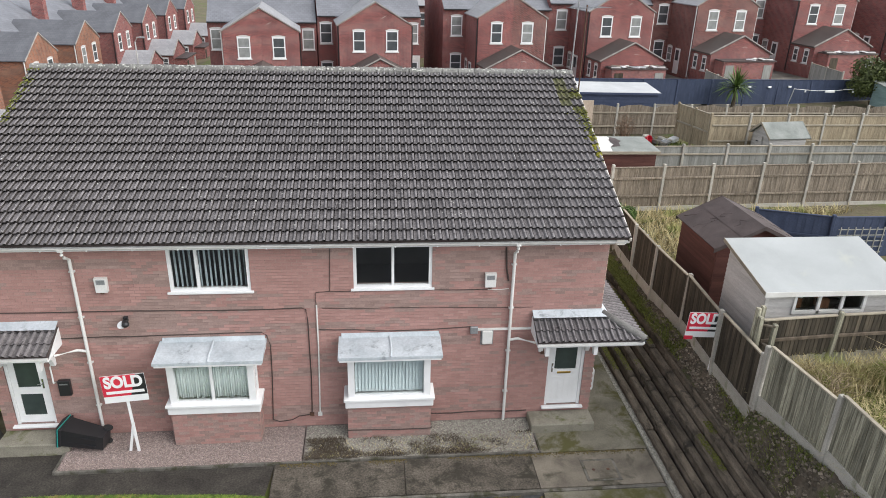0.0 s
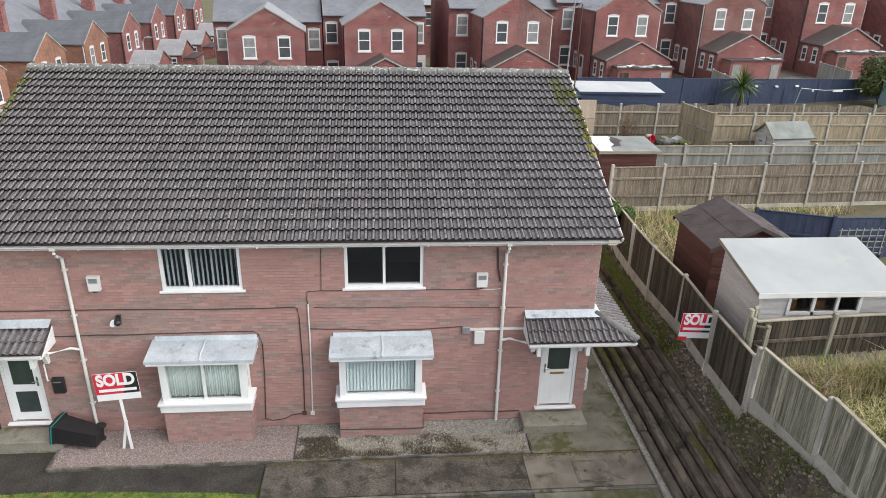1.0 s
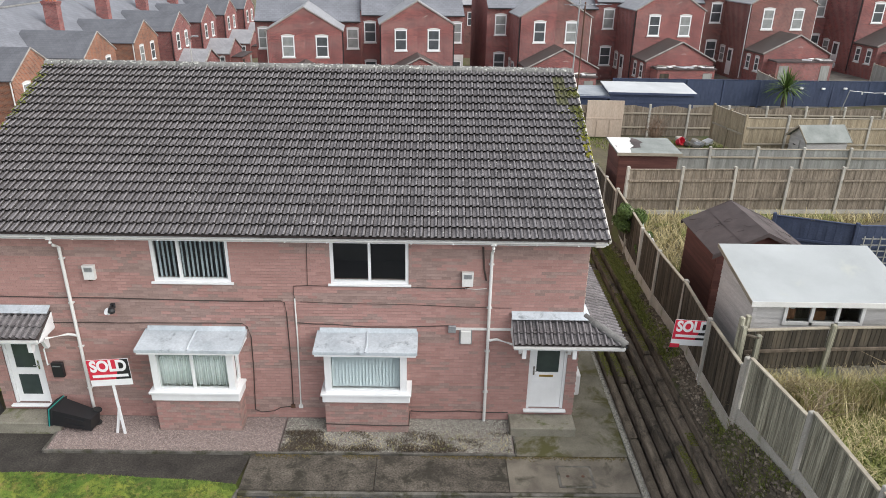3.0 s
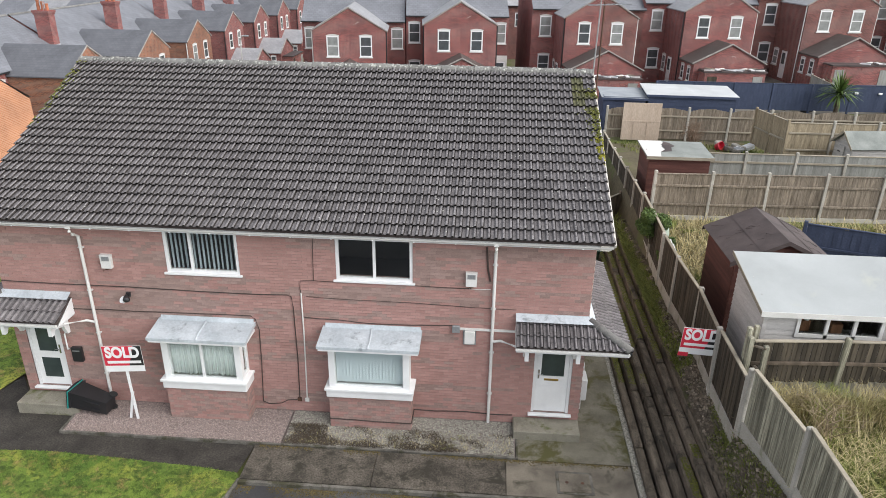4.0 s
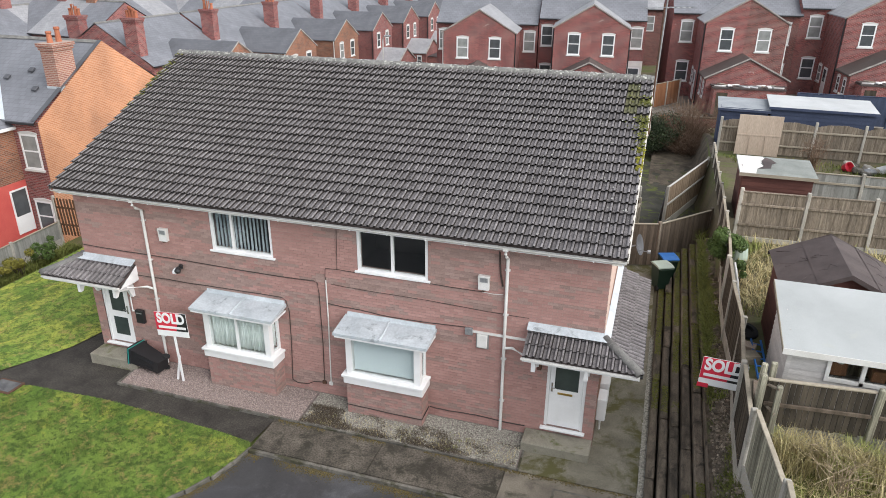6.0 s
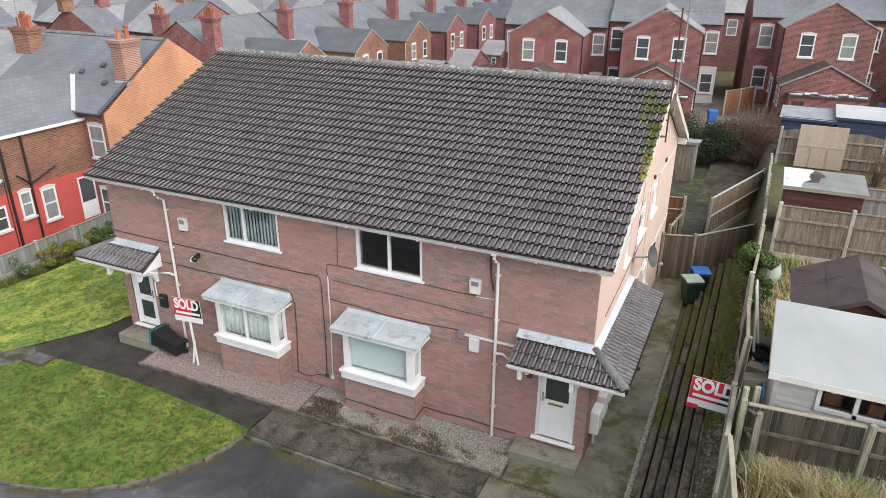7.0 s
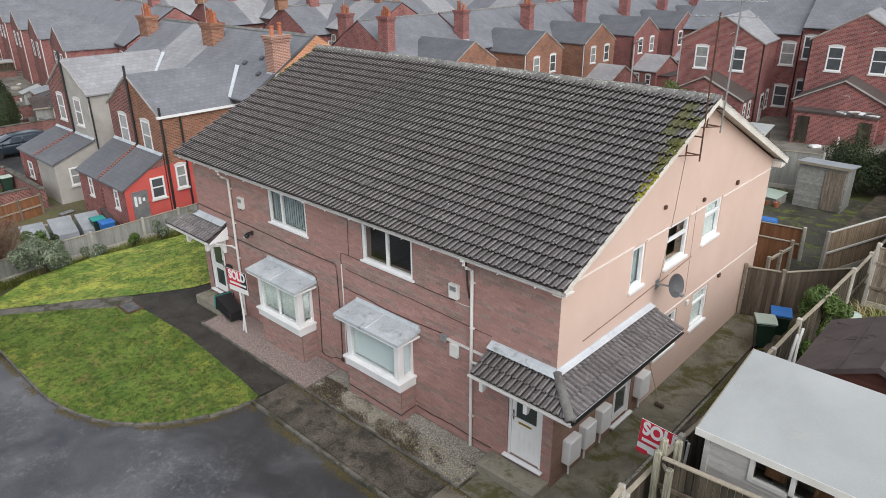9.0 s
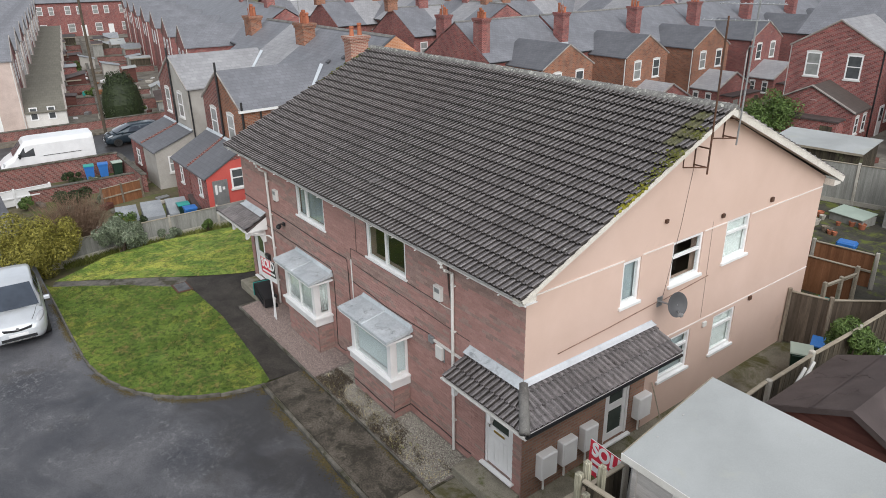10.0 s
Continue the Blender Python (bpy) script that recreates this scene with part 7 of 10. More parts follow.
def apex_shed(m, L, W, hw, hr, wall, roof, label, ridge_along="y", board=0.12, door=True):
    """A shed with a ridge along its length (y); W is its width (x)."""
    ob = thing("garden_shed", label, "shed", m)
    s = Shape().box(0.03, W - 0.03, 0.03, L - 0.03, 0, hw - 0.03)
    for y in (0.03, L - 0.06):
        s.prism([(0.03, hw - 0.03), (W - 0.03, hw - 0.03), (W / 2, hr - 0.05)], "y", y, y + 0.03)
    part("body", s, M[wall], ob)
    gz = lambda u: mixf(hw, hr, 1 - abs(2 * u / W - 1)) - 0.04
    clad(ob, "cladding_board", W, gz, Matrix.Translation((0, 0.028, 0)), wall, board)
    clad(ob, "cladding_board", L, lambda u: hw, Matrix.Translation((0.028, L, 0)) @ Matrix.Rotation(radians(-90), 4, "Z"), wall, board)
    clad(ob, "cladding_board", L, lambda u: hw, Matrix.Translation((W - 0.028, 0, 0)) @ Matrix.Rotation(radians(90), 4, "Z"), wall, board)
    for side in (0, 1):
        s = Shape()
        x0, x1 = (-0.14, W / 2) if side == 0 else (W + 0.14, W / 2)
        z0 = hw - (hr - hw) / (W / 2) * 0.14
        nseg = 12
        pts = []
        r = random.Random(3 + side)
        for j in range(nseg + 1):
            y = -0.12 + (L + 0.24) * j / nseg
            for i in range(7):
                t = i / 6
                pts.append((mixf(x0, x1, t), y, mixf(z0, hr, t) + 0.03 + (r.uniform(0, 0.012) if 0 < i < 6 else 0)))
        faces = []
        for j in range(nseg):
            for i in range(6):
                a = j * 7 + i
                f = (a, a + 1, a + 8, a + 7)
                faces.append(f if side == 0 else f[::-1])
        s.add(pts, faces)
        rf = part("roof_slope", s, M[roof], ob, smooth=False)
        rf.modifiers.new("thickness", "SOLIDIFY").thickness = 0.04
        if roof == "felt_brown":
            for q in range(5):
                y, t = r.uniform(0.0, L), r.uniform(0.05, 0.3)
                line = []
                while t < 0.95 and len(line) < 9 and -0.1 < y < L + 0.1:
                    line.append((mixf(x0, x1, t), y, mixf(z0, hr, t) + 0.036))
                    t += r.uniform(0.03, 0.12)
                    y += r.gauss(0, 0.11)
                if len(line) > 2:
                    part("felt_wrinkle", Shape().tube(line, 0.012, 6, 0.005), M[roof], rf)
            part("felt_lap", Shape().add([(mixf(x0, x1, 0.52), -0.12, mixf(z0, hr, 0.52) + 0.048), (mixf(x0, x1, 0.56), -0.12, mixf(z0, hr, 0.56) + 0.049), (mixf(x0, x1, 0.56), L + 0.12, mixf(z0, hr, 0.56) + 0.049), (mixf(x0, x1, 0.52), L + 0.12, mixf(z0, hr, 0.52) + 0.048)], [(0, 1, 2, 3) if side == 0 else (3, 2, 1, 0)]), M[roof], rf)
    for y in (-0.135, L + 0.115):
        s = Shape().prism([(-0.15, hw - 0.16), (W / 2, hr - 0.06), (W + 0.15, hw - 0.16), (W + 0.15, hw - 0.05), (W / 2, hr + 0.05), (-0.15, hw - 0.05)], "y", y, y + 0.02)
        part("barge_board", s, M["rail"] if roof != "felt_brown" else M["felt_brown"], ob)
    if door:
        d = part("door", Shape().soft(W * 0.3, W * 0.62, -0.045, 0.0, 0.1, hw - 0.1, 0.008), M[wall], ob)
        part("hinge", Shape().box(W * 0.3, W * 0.45, -0.055, -0.046, 0.4, 0.45).box(W * 0.3, W * 0.45, -0.055, -0.046, hw - 0.4, hw - 0.35), M["black"], d)
    return ob


apex_shed(pose(6.78, 16.15, 1.6), 2.25, 2.35, 2.15, 2.68, "clad_red", "felt_brown", "dark red-brown timber shed with wrinkled brown felt roof")
apex_shed(pose(15.5, 30.5, 2.15, 0, 0, -84), 1.9, 1.3, 1.25, 1.75, "clad_grey", "shed_felt", "small pale grey garden shed")


def flat_shed(m, L, W, h0, h1, wall, roof, label, boards=0.13, name="garden_shed", trim="rail"):
    ob = thing(name, label, "shed", m)
    s = Shape().prism([(0.03, 0), (W - 0.03, 0), (W - 0.03, h1 - 0.02), (0.03, h0 - 0.02)], "x", 0.03, L - 0.03)
    part("body", s, M[wall], ob)
    if boards:
        clad(ob, "cladding_board", L, lambda u: h0, Matrix.Translation((0, 0.028, 0)), wall, boards)
        clad(ob, "cladding_board", W, lambda u: mixf(h1, h0, u / W), Matrix.Translation((0.028, W, 0)) @ Matrix.Rotation(radians(-90), 4, "Z"), wall, boards)
    s = Shape().add([(-0.1, -0.12, h0), (L + 0.1, -0.12, h0), (L + 0.1, W + 0.1, h1), (-0.1, W + 0.1, h1), (-0.1, -0.12, h0 + 0.05), (L + 0.1, -0.12, h0 + 0.05), (L + 0.1, W + 0.1, h1 + 0.05), (-0.1, W + 0.1, h1 + 0.05)],
                    [(0, 3, 2, 1), (4, 5, 6, 7), (0, 1, 5, 4), (1, 2, 6, 5), (2, 3, 7, 6), (3, 0, 4, 7)])
    part("roof", s, M[roof], ob)
    part("roof_trim", Shape().box(-0.11, L + 0.11, -0.135, -0.122, h0 - 0.06, h0 + 0.055), M[trim], ob)
    return ob


felt = flat_shed(pose(6.5, 25.4, 1.9), 2.25, 1.75, 1.85, 1.95, "clad_red", "shed_felt", "red-brown timber shed with torn white felt roof")
on_felt = lambda pts, up: Shape().add([(x, y, 1.9 + up + 0.0508 * (y + 0.12)) for x, y in pts], [tuple(range(len(pts)))])
part("white_felt", on_felt([(-0.09, -0.11), (0.42, -0.11), (0.5, 0.4), (0.74, 0.62), (0.66, 1.1), (0.85, 1.3), (0.8, 1.84), (-0.09, 1.84)], 0.004), M["house_white"], felt, "torn white felt sheet")
part("felt_patch", on_felt([(0.5, 0.42), (0.95, 0.55), (1.02, 1.0), (1.2, 1.2), (1.05, 1.6), (0.88, 1.75), (0.7, 1.3), (0.74, 0.75)], 0.008), M["felt_brown"], felt, "dark torn felt patch")
flat_shed(pose(31.9, 43.2, 1.75), 2.6, 1.6, 1.35, 1.6, "teal_board", "shed_felt", "small weathered teal painted garden shed", 0.15)
flat_shed(pose(6.25, 35.7, 2.0, 0, 0, -2), 2.1, 2.3, 1.9, 2.0, "navy", "sheet_grey", "navy timber outbuilding with grey metal roof", 0.18, trim="navy")
flat_shed(pose(8.45, 35.6, 2.0, 0, 0, -2), 4.3, 2.3, 2.12, 2.25, "navy", "roof_metal", "long navy timber outbuilding with white metal roof", 0.18, trim="navy")
grey = flat_shed(pose(0.9, 35.6, 0.37), 1.95, 1.4, 1.98, 1.78, "board_grey", "sheet_grey", "grey slatted timber garden store with metal roof", 0.09)
part("store_door", Shape().soft(1.1, 1.88, -0.04, 0.0, 0.05, 1.8, 0.01), M["board"], grey, "grey timber door")
ob = thing("leaning_board", "raw plywood sheet leaning on a fence", "board")
part("sheet", Shape().soft(7.0, 8.83, 34.05, 34.09, 2.2, 4.02, 0.005).turned(Matrix.Translation((0, 0, 0))), M["ply"], ob)
part("batten", Shape().box(7.0, 8.83, 34.03, 34.049, 3.1, 3.16).box(7.55, 7.6, 34.03, 34.049, 2.2, 3.1).box(8.2, 8.25, 34.03, 34.049, 2.2, 3.1), M["ply"], ob)
ob = thing("washing_line", "white washing line on a leaning pole by the navy fence", "washing line")
part("pole", Shape().tube([(26.2, 45.3, 1.2), (26.52, 45.3, 2.75)], 0.035, 6), M["galv"], ob)
part("line", Shape().tube([(26.52, 45.3, 2.7), (28.2, 45.4, 2.56), (30.0, 45.5, 2.6), (32.0, 45.6, 2.75)], 0.018, 5), M["signwhite"], ob)
for x, w in ((28.9, 0.7), (30.9, 0.12), (27.4, 0.1)):
    part("peg", Shape().soft(x, x + w, 45.42, 45.48, 2.44, 2.58, 0.01), M["signwhite"], ob)
# Plain boxes added for the small white bits along the fence; none gives light.
for k, (x, z) in enumerate(((23.1, 2.62), (23.9, 2.63), (25.4, 2.63), (26.9, 2.66))):
    ob = thing("fence_light", "small white fitting on the navy fence", "lamp", pose(x, 46.15 + 0.025 * (x - 11), z - 0.05))
    part("case", Shape().soft(-0.12, 0.12, -0.09, 0.02, -0.05, 0.07, 0.02), M["signwhite"], ob)
trellis = thing("trellis", "grey square trellis before a slate grey fence", "trellis")
s = Shape()
for i in range(7):
    part("lath", Shape().box(12.6 + i * 0.25, 12.63 + i * 0.25, 19.3, 19.32, 2.0, 2.95), M["board_grey"], trellis)
for i in range(5):
    part("lath", Shape().box(12.55, 14.2, 19.321, 19.34, 2.05 + i * 0.2, 2.08 + i * 0.2), M["board_grey"], trellis)
flat_shed(pose(-7.4, 41.6, -0.2, 0, 0, 8), 4.4, 3.0, 1.6, 1.75, "board_dark", "felt_white", "long dark garden building with pale felt roof", 0)
s = Shape()
tagged(part("yard_paving", Shape().box(-3.0, 5.6, 25.6, 38.0, 0.0, 0.385), M["yard_moss"]), "mossy paved back yard", "pavement", kind="structure")
tagged(part("soil_bed", grid_sheet(steps_of((3.4, 6.25, 0.2)), steps_of((34.0, 45.0, 0.3)), lambda x, y: max(0.40, ground_z(x, y) + 0.05) + 0.08 * noise.noise((x * 2, y * 2, 1.0))), M["soil"], smooth=True), "dark bare soil behind the back yard", "soil", kind="structure")
ob = thing("planter_box", "low frame with a pale lid in the back yard", "planter", pose(-0.9, 35.0, 0.385, 0, 0, -8))
part("frame", Shape().box(0, 1.4, 0, 0.9, 0, 0.35), M["board_grey"], ob)
part("lid", Shape().soft(-0.03, 1.43, -0.05, 0.95, 0.35, 0.39, 0.008).turned(pose(0, 0, -0.02, 6)), M["bin_grey"], ob)
rng = random.Random(31)
ob = thing("plant_pots", "clay pots and stones beside the yard wall", "pots")
for i in range(12):
    r = rng.uniform(0.1, 0.2)
    part("pot", Shape().lathe([(r * 0.7, 0), (r, r * 1.4), (r * 0.9, r * 1.45), (r * 0.7, r * 1.1)], sides=10), M[rng.choice(("pot", "concrete_pale", "kerb", "board"))], ob, m=pose(-0.3 + rng.uniform(-1.0, 0.9), 33.6 + rng.uniform(-0.6, 1.5), 0.385))

# ---- things on and before the house ----


def word(text, size, depth=0.004):
    """Lettering as a mesh, upright and facing -y."""
    cu = bpy.data.curves.new("lettering", "FONT")
    cu.body, cu.size, cu.extrude = text, size, depth
    cu.align_x = "CENTER"
    cu.offset = 0.012 * size / 0.3
    tmp = bpy.data.objects.new("lettering", cu)
    me = bpy.data.meshes.new_from_object(tmp)
    bpy.data.objects.remove(tmp)
    me.materials.clear()
    me.materials.append(M["signwhite"])
    me.transform(Matrix.Rotation(radians(90), 4, "X"))
    return me


def sold_board(m, w, h, label, post):
    """An agent's board: white strip below a red and black field, the word SOLD and a bar in place of the trade name."""
    ob = thing("sold_sign", label, "sign", m)
    part("panel", Shape().soft(-w / 2, w / 2, 0, 0.012, 0, h, 0.003), M["signwhite"], ob)
    lo, hi = h * 0.24, h * 0.995
    part("red_field", Shape().add([(-w / 2 + 0.004, -0.002, lo), (w * 0.12, -0.002, lo), (w * 0.3, -0.002, hi), (-w / 2 + 0.004, -0.002, hi)], [(0, 1, 2, 3)]), M["red"], ob)
    part("black_field", Shape().add([(w * 0.12, -0.002, lo), (w / 2 - 0.004, -0.002, lo), (w / 2 - 0.004, -0.002, hi), (w * 0.3, -0.002, hi)], [(0, 1, 2, 3)]), M["black"], ob)
    part("lettering", word("SOLD", h * 0.56), None, ob, m=Matrix.Translation((0, -0.005, h * 0.565)) @ Matrix.Diagonal((w / (h * 1.62), 1, 1, 1)))
    part("name_bar", Shape().box(-w * 0.42, w * 0.44, -0.007, -0.003, h * 0.33, h * 0.43), M["signwhite"], ob)
    post(ob)
    return ob


def twin_post(ob):
    part("post", Shape().soft(-0.03, 0.03, 0.014, 0.05, -1.42, 0.66, 0.004), M["signwhite"], ob)
    s = Shape().soft(-0.03, 0.03, 0.052, 0.09, -0.85, 0, 0.004).turned(Matrix.Translation((0, 0, -0.62)) @ Matrix.Rotation(radians(14), 4, "Y"))
    part("strut", s, M["signwhite"], ob)


def side_post(ob):
    part("post", Shape().soft(0.40, 0.46, 0.014, 0.06, -1.0, 0.6, 0.004), M["signwhite"], ob)


sold_board(pose(-7.78, 13.32, 1.42, 0, -2, 4), 0.92, 0.70, "white and red sold board on a strutted white post", twin_post)
b2 = sold_board(pose(5.42, 13.66, 2.46, 0, 3, 0), 0.86, 0.66, "tilted sold board fixed to a fence post", side_post)
part("tag", Shape().soft(-0.44, -0.22, -0.004, 0.01, -0.06, 0.04, 0.003), M["red"], b2)


def wheelie_bin(m, label, body, lid, open_lid=False):
    ob = thing("wheelie_bin", label, "bin", m, "wheelie bins")
    s = Shape()
    s.add([(-0.21, -0.24, 0.05), (0.21, -0.24, 0.05), (0.21, 0.2, 0.05), (-0.21, 0.2, 0.05), (-0.28, -0.33, 0.98), (0.28, -0.33, 0.98), (0.28, 0.3, 0.98), (-0.28, 0.3, 0.98)],
          [(0, 3, 2, 1), (4, 5, 6, 7), (0, 1, 5, 4), (1, 2, 6, 5), (2, 3, 7, 6), (3, 0, 4, 7)])
    s.soft(-0.3, 0.3, -0.35, 0.32, 0.93, 0.985, 0.012)
    part("body", s, M[body], ob)
    part("rib", Shape().box(-0.12, -0.1, -0.31, -0.26, 0.2, 0.9).box(0.1, 0.12, -0.31, -0.26, 0.2, 0.9), M[body], ob)
    s = Shape().prism([(-0.36, 0.99), (0.34, 0.99), (0.33, 1.03), (0.1, 1.07), (-0.3, 1.05), (-0.37, 1.02)], "x", -0.305, 0.305)
    part("lid", s, M[lid], ob)
    part("handle", Shape().tube([(-0.24, 0.30, 0.94), (-0.24, 0.40, 0.97), (0.24, 0.40, 0.97), (0.24, 0.30, 0.94)], 0.018, 8), M[body], ob)
    for x in (-0.25, 0.21):
        w = Shape().lathe([(0.02, -0.03), (0.1, -0.03), (0.105, -0.02), (0.105, 0.02), (0.1, 0.03), (0.02, 0.03)], sides=14).turned(Matrix.Translation((x + 0.02, 0.2, 0.105)) @ Matrix.Rotation(radians(90), 4, "Y"))
        part("wheel", w, M["tyre"], ob)
    return ob


fallen = wheelie_bin(pose(-8.40, 13.50, 0.285, -2, -80, -6) @ Matrix.Diagonal((0.8, 0.8, 1.04, 1)), "black wheelie bin with teal lid rim lying on gravel", "black", "black")
part("lid_rim", Shape().box(-0.315, 0.315, -0.378, 0.35, 0.986, 0.997), M["bin_teal"], fallen, "thin teal rim of the lid")
wheelie_bin(pose(4.27, 22.72, 0.28, 0, 0, 208) @ Matrix.Diagonal((0.9, 0.9, 0.84, 1)), "dark green wheelie bin with pale green lid", "bin_green", "bin_grey")
wheelie_bin(pose(4.45, 23.44, 0.29, 0, 0, 200) @ Matrix.Diagonal((0.9, 0.9, 0.84, 1)), "dark green wheelie bin with blue lid", "bin_green", "bin_blue")
wheelie_bin(pose(2.4, 50.9, -0.05, 0, 0, 20), "blue wheelie bin in a back yard", "bin_blue", "bin_blue")


def alarm_box(x, z, label):
    ob = thing("alarm_box", label, "alarm", pose(x, 13.998, z), "alarm boxes")
    part("case", Shape().prism([(-0.12, -0.17), (0.12, -0.17), (0.13, 0.17), (-0.13, 0.17)], "y", -0.09, 0.0), M["offwhite"], ob)
    part("panel", Shape().soft(-0.09, 0.09, -0.098, -0.088, 0.02, 0.13, 0.004), M["galv"], ob)
    part("strobe", Shape().lathe([(0.05, -0.2), (0.055, -0.17)], 0, -0.05, 10), M["rust"], ob)
    return ob


alarm_box(0.30, 3.94, "white plastic burglar alarm box on brick wall")
alarm_box(-8.13, 3.99, "cream plastic burglar alarm box on brick wall")
ob = thing("security_light", "black security light with white lamp head", "lamp", pose(-7.76, 13.998, 3.1))
part("bracket", Shape().soft(-0.05, 0.05, -0.06, 0, -0.02, 0.1, 0.008).tube([(0, -0.05, 0.05), (0, -0.16, 0.08)], 0.02, 8), M["black"], ob)
part("head", Shape().lathe([(0.03, 0.0), (0.07, 0.03), (0.08, 0.12), (0.04, 0.16)], 0, 0, 12).turned(pose(0.02, -0.15, 0.05, 110, 0, 20)), M["black"], ob)
part("lamp", Shape().lathe([(0.085, 0.0), (0.08, -0.06), (0.03, -0.1)], 0, 0, 12).turned(pose(-0.06, -0.22, 0.0, 50, 0, -30)), M["signwhite"], ob)
ob = thing("meter_cover", "small cream service box on brick wall", "box", pose(0.30, 13.998, 2.44))
part("case", Shape().soft(-0.12, 0.12, -0.08, 0, -0.17, 0.17, 0.012), M["offwhite"], ob)
part("mount", Shape().soft(-0.15, 0.15, -0.012, 0, -0.22, 0.2, 0.004), M["galv"], ob)
ob = thing("cable_box", "grey cable junction box with white conduit", "box", pose(-0.02, 13.998, 2.64))
part("case", Shape().soft(-0.09, 0.09, -0.07, 0, -0.09, 0.09, 0.01), M["galv"], ob)
part("conduit", Shape().box(0.09, 1.38, -0.04, -0.002, -0.02, 0.03), M["offwhite"], ob)
ob = thing("post_box", "black wall letter box beside a door", "letter box", pose(-9.33, 13.998, 1.42))
part("case", Shape().soft(-0.13, 0.13, -0.1, 0, -0.2, 0.2, 0.012), M["black"], ob)
part("slot", Shape().box(-0.09, 0.09, -0.106, -0.1, 0.1, 0.13), M["galv"], ob)
ob = thing("door_lantern", "small dark lantern beside a front door", "lamp", pose(1.66, 13.998, 2.12))
part("case", Shape().soft(-0.05, 0.05, -0.1, 0, -0.16, 0.1, 0.01), M["rust"], ob)
ob = thing("grab_rail", "white grab rail by a front door", "rail", pose(-9.55, 13.998, 1.75))
part("bar", Shape().tube([(0, -0.003, 0.25), (0, -0.06, 0.23), (0, -0.06, -0.2), (0, -0.003, -0.22)], 0.018, 8), M["white"], ob)


def wall_cable(pts, r, mat, label, name="cable"):
    ob = thing(name, label, "cable")
    s = Shape().tube([(x, 13.997 - r, z) for x, z in pts], r, 6)
    part("run", s, M[mat], ob)
    return ob


def sagging(x0, z0, x1, z1, sag, n=14):
    return [(x0 + (x1 - x0) * i / n, z0 + (z1 - z0) * i / n - sag * math.sin(math.pi * 3 * i / n) * (1 if i % 2 else 0.6)) for i in range(n + 1)]


wall_cable(sagging(X0 + 0.02, 3.35, -4.66, 3.29, 0.010) + [(-3.95, 3.31), (-3.86, 3.27), (-3.83, 3.0), (-3.82, 1.58), (-3.85, 0.41)], 0.012, "cable", "thin dark cable clipped along the brick wall")
wall_cable([(-3.27, 4.86), (-3.31, 3.72)], 0.007, "cable", "thin dark drop cable below the eaves")
wall_cable([(-3.62, 3.38), (-3.62, 2.25), (-3.66, 0.42)], 0.017, "offwhite", "white cable trunking down the wall")
wall_cable([(-3.62, 3.36), (-3.64, 3.5), (-3.62, 3.69)] + sagging(-3.3, 3.71, 0.3, 3.69, 0.010), 0.008, "cable", "thin cable below the upper window")
wall_cable([(0.25, 3.685), (0.5, 3.67), (0.74, 3.69)], 0.008, "offwhite", "short white cable below the alarm box")
wall_cable(sagging(-3.6, 2.75, -1.9, 2.66, 0.010) + [(-1.07, 2.67), (-0.1, 2.72)], 0.011, "cable", "thin dark cable above the bay window")
wall_cable(sagging(-3.5, 3.29, 1.35, 3.20, 0.012), 0.007, "cable", "thin cable across the brick wall")
wall_cable(sagging(-9.3, 2.68, -7.3, 2.69, 0.010) + [(-5.45, 2.71), (-4.88, 2.71), (-4.77, 2.63), (-4.70, 2.35), (-4.72, 1.47), (-4.78, 0.30), (-4.63, 0.23), (-4.32, 0.27), (-4.16, 0.37), (-3.87, 0.41)], 0.011, "cable", "thin cable round the bay window")
wall_cable(sagging(-0.98, 0.31, 1.40, 0.30, 0.02), 0.013, "cable", "loose dark cable low on the wall")
wall_cable([(0.62, 4.72), (0.66, 4.2), (0.72, 3.9)], 0.02, "cable", "dark cable beside the down pipe")
ob = thing("loose_cable", "loose dark cable round the bay base", "cable")
part("run", Shape().tube([(-2.99, 13.485, 0.28), (-2.4, 13.485, 0.27), (-1.8, 13.485, 0.25), (-1.2, 13.485, 0.25), (-1.012, 13.48, 0.26), (-1.005, 13.7, 0.29), (-1.0, 13.98, 0.31)], 0.012, 6), M["cable"], ob)
for x in (-3.85, -3.66):
    ob = thing("air_brick", "small terminal box at the foot of a cable", "box", pose(x, 13.998, 0.42))
    part("case", Shape().soft(-0.05, 0.05, -0.04, 0, -0.05, 0.05, 0.006), M["offwhite"] if x > -3.7 else M["rust"], ob)


# ---- things on the gable ----
def meter_box(y, z0, z1, w, label):
    ob = thing("meter_box", label, "meter box", pose(X1 - 0.004, y, z0), "meter boxes")
    part("case", Shape().soft(0.0, 0.2, 0, w, 0, z1 - z0, 0.015), M["white"], ob)
    part("door", Shape().soft(0.2, 0.215, 0.02, w - 0.02, 0.02, z1 - z0 - 0.02, 0.006), M["white"], ob)
    part("pipe", Shape().tube([(0.1, w * 0.35, 0.0), (0.1, w * 0.35, -0.35)], 0.025, 8), M["offwhite"], ob)


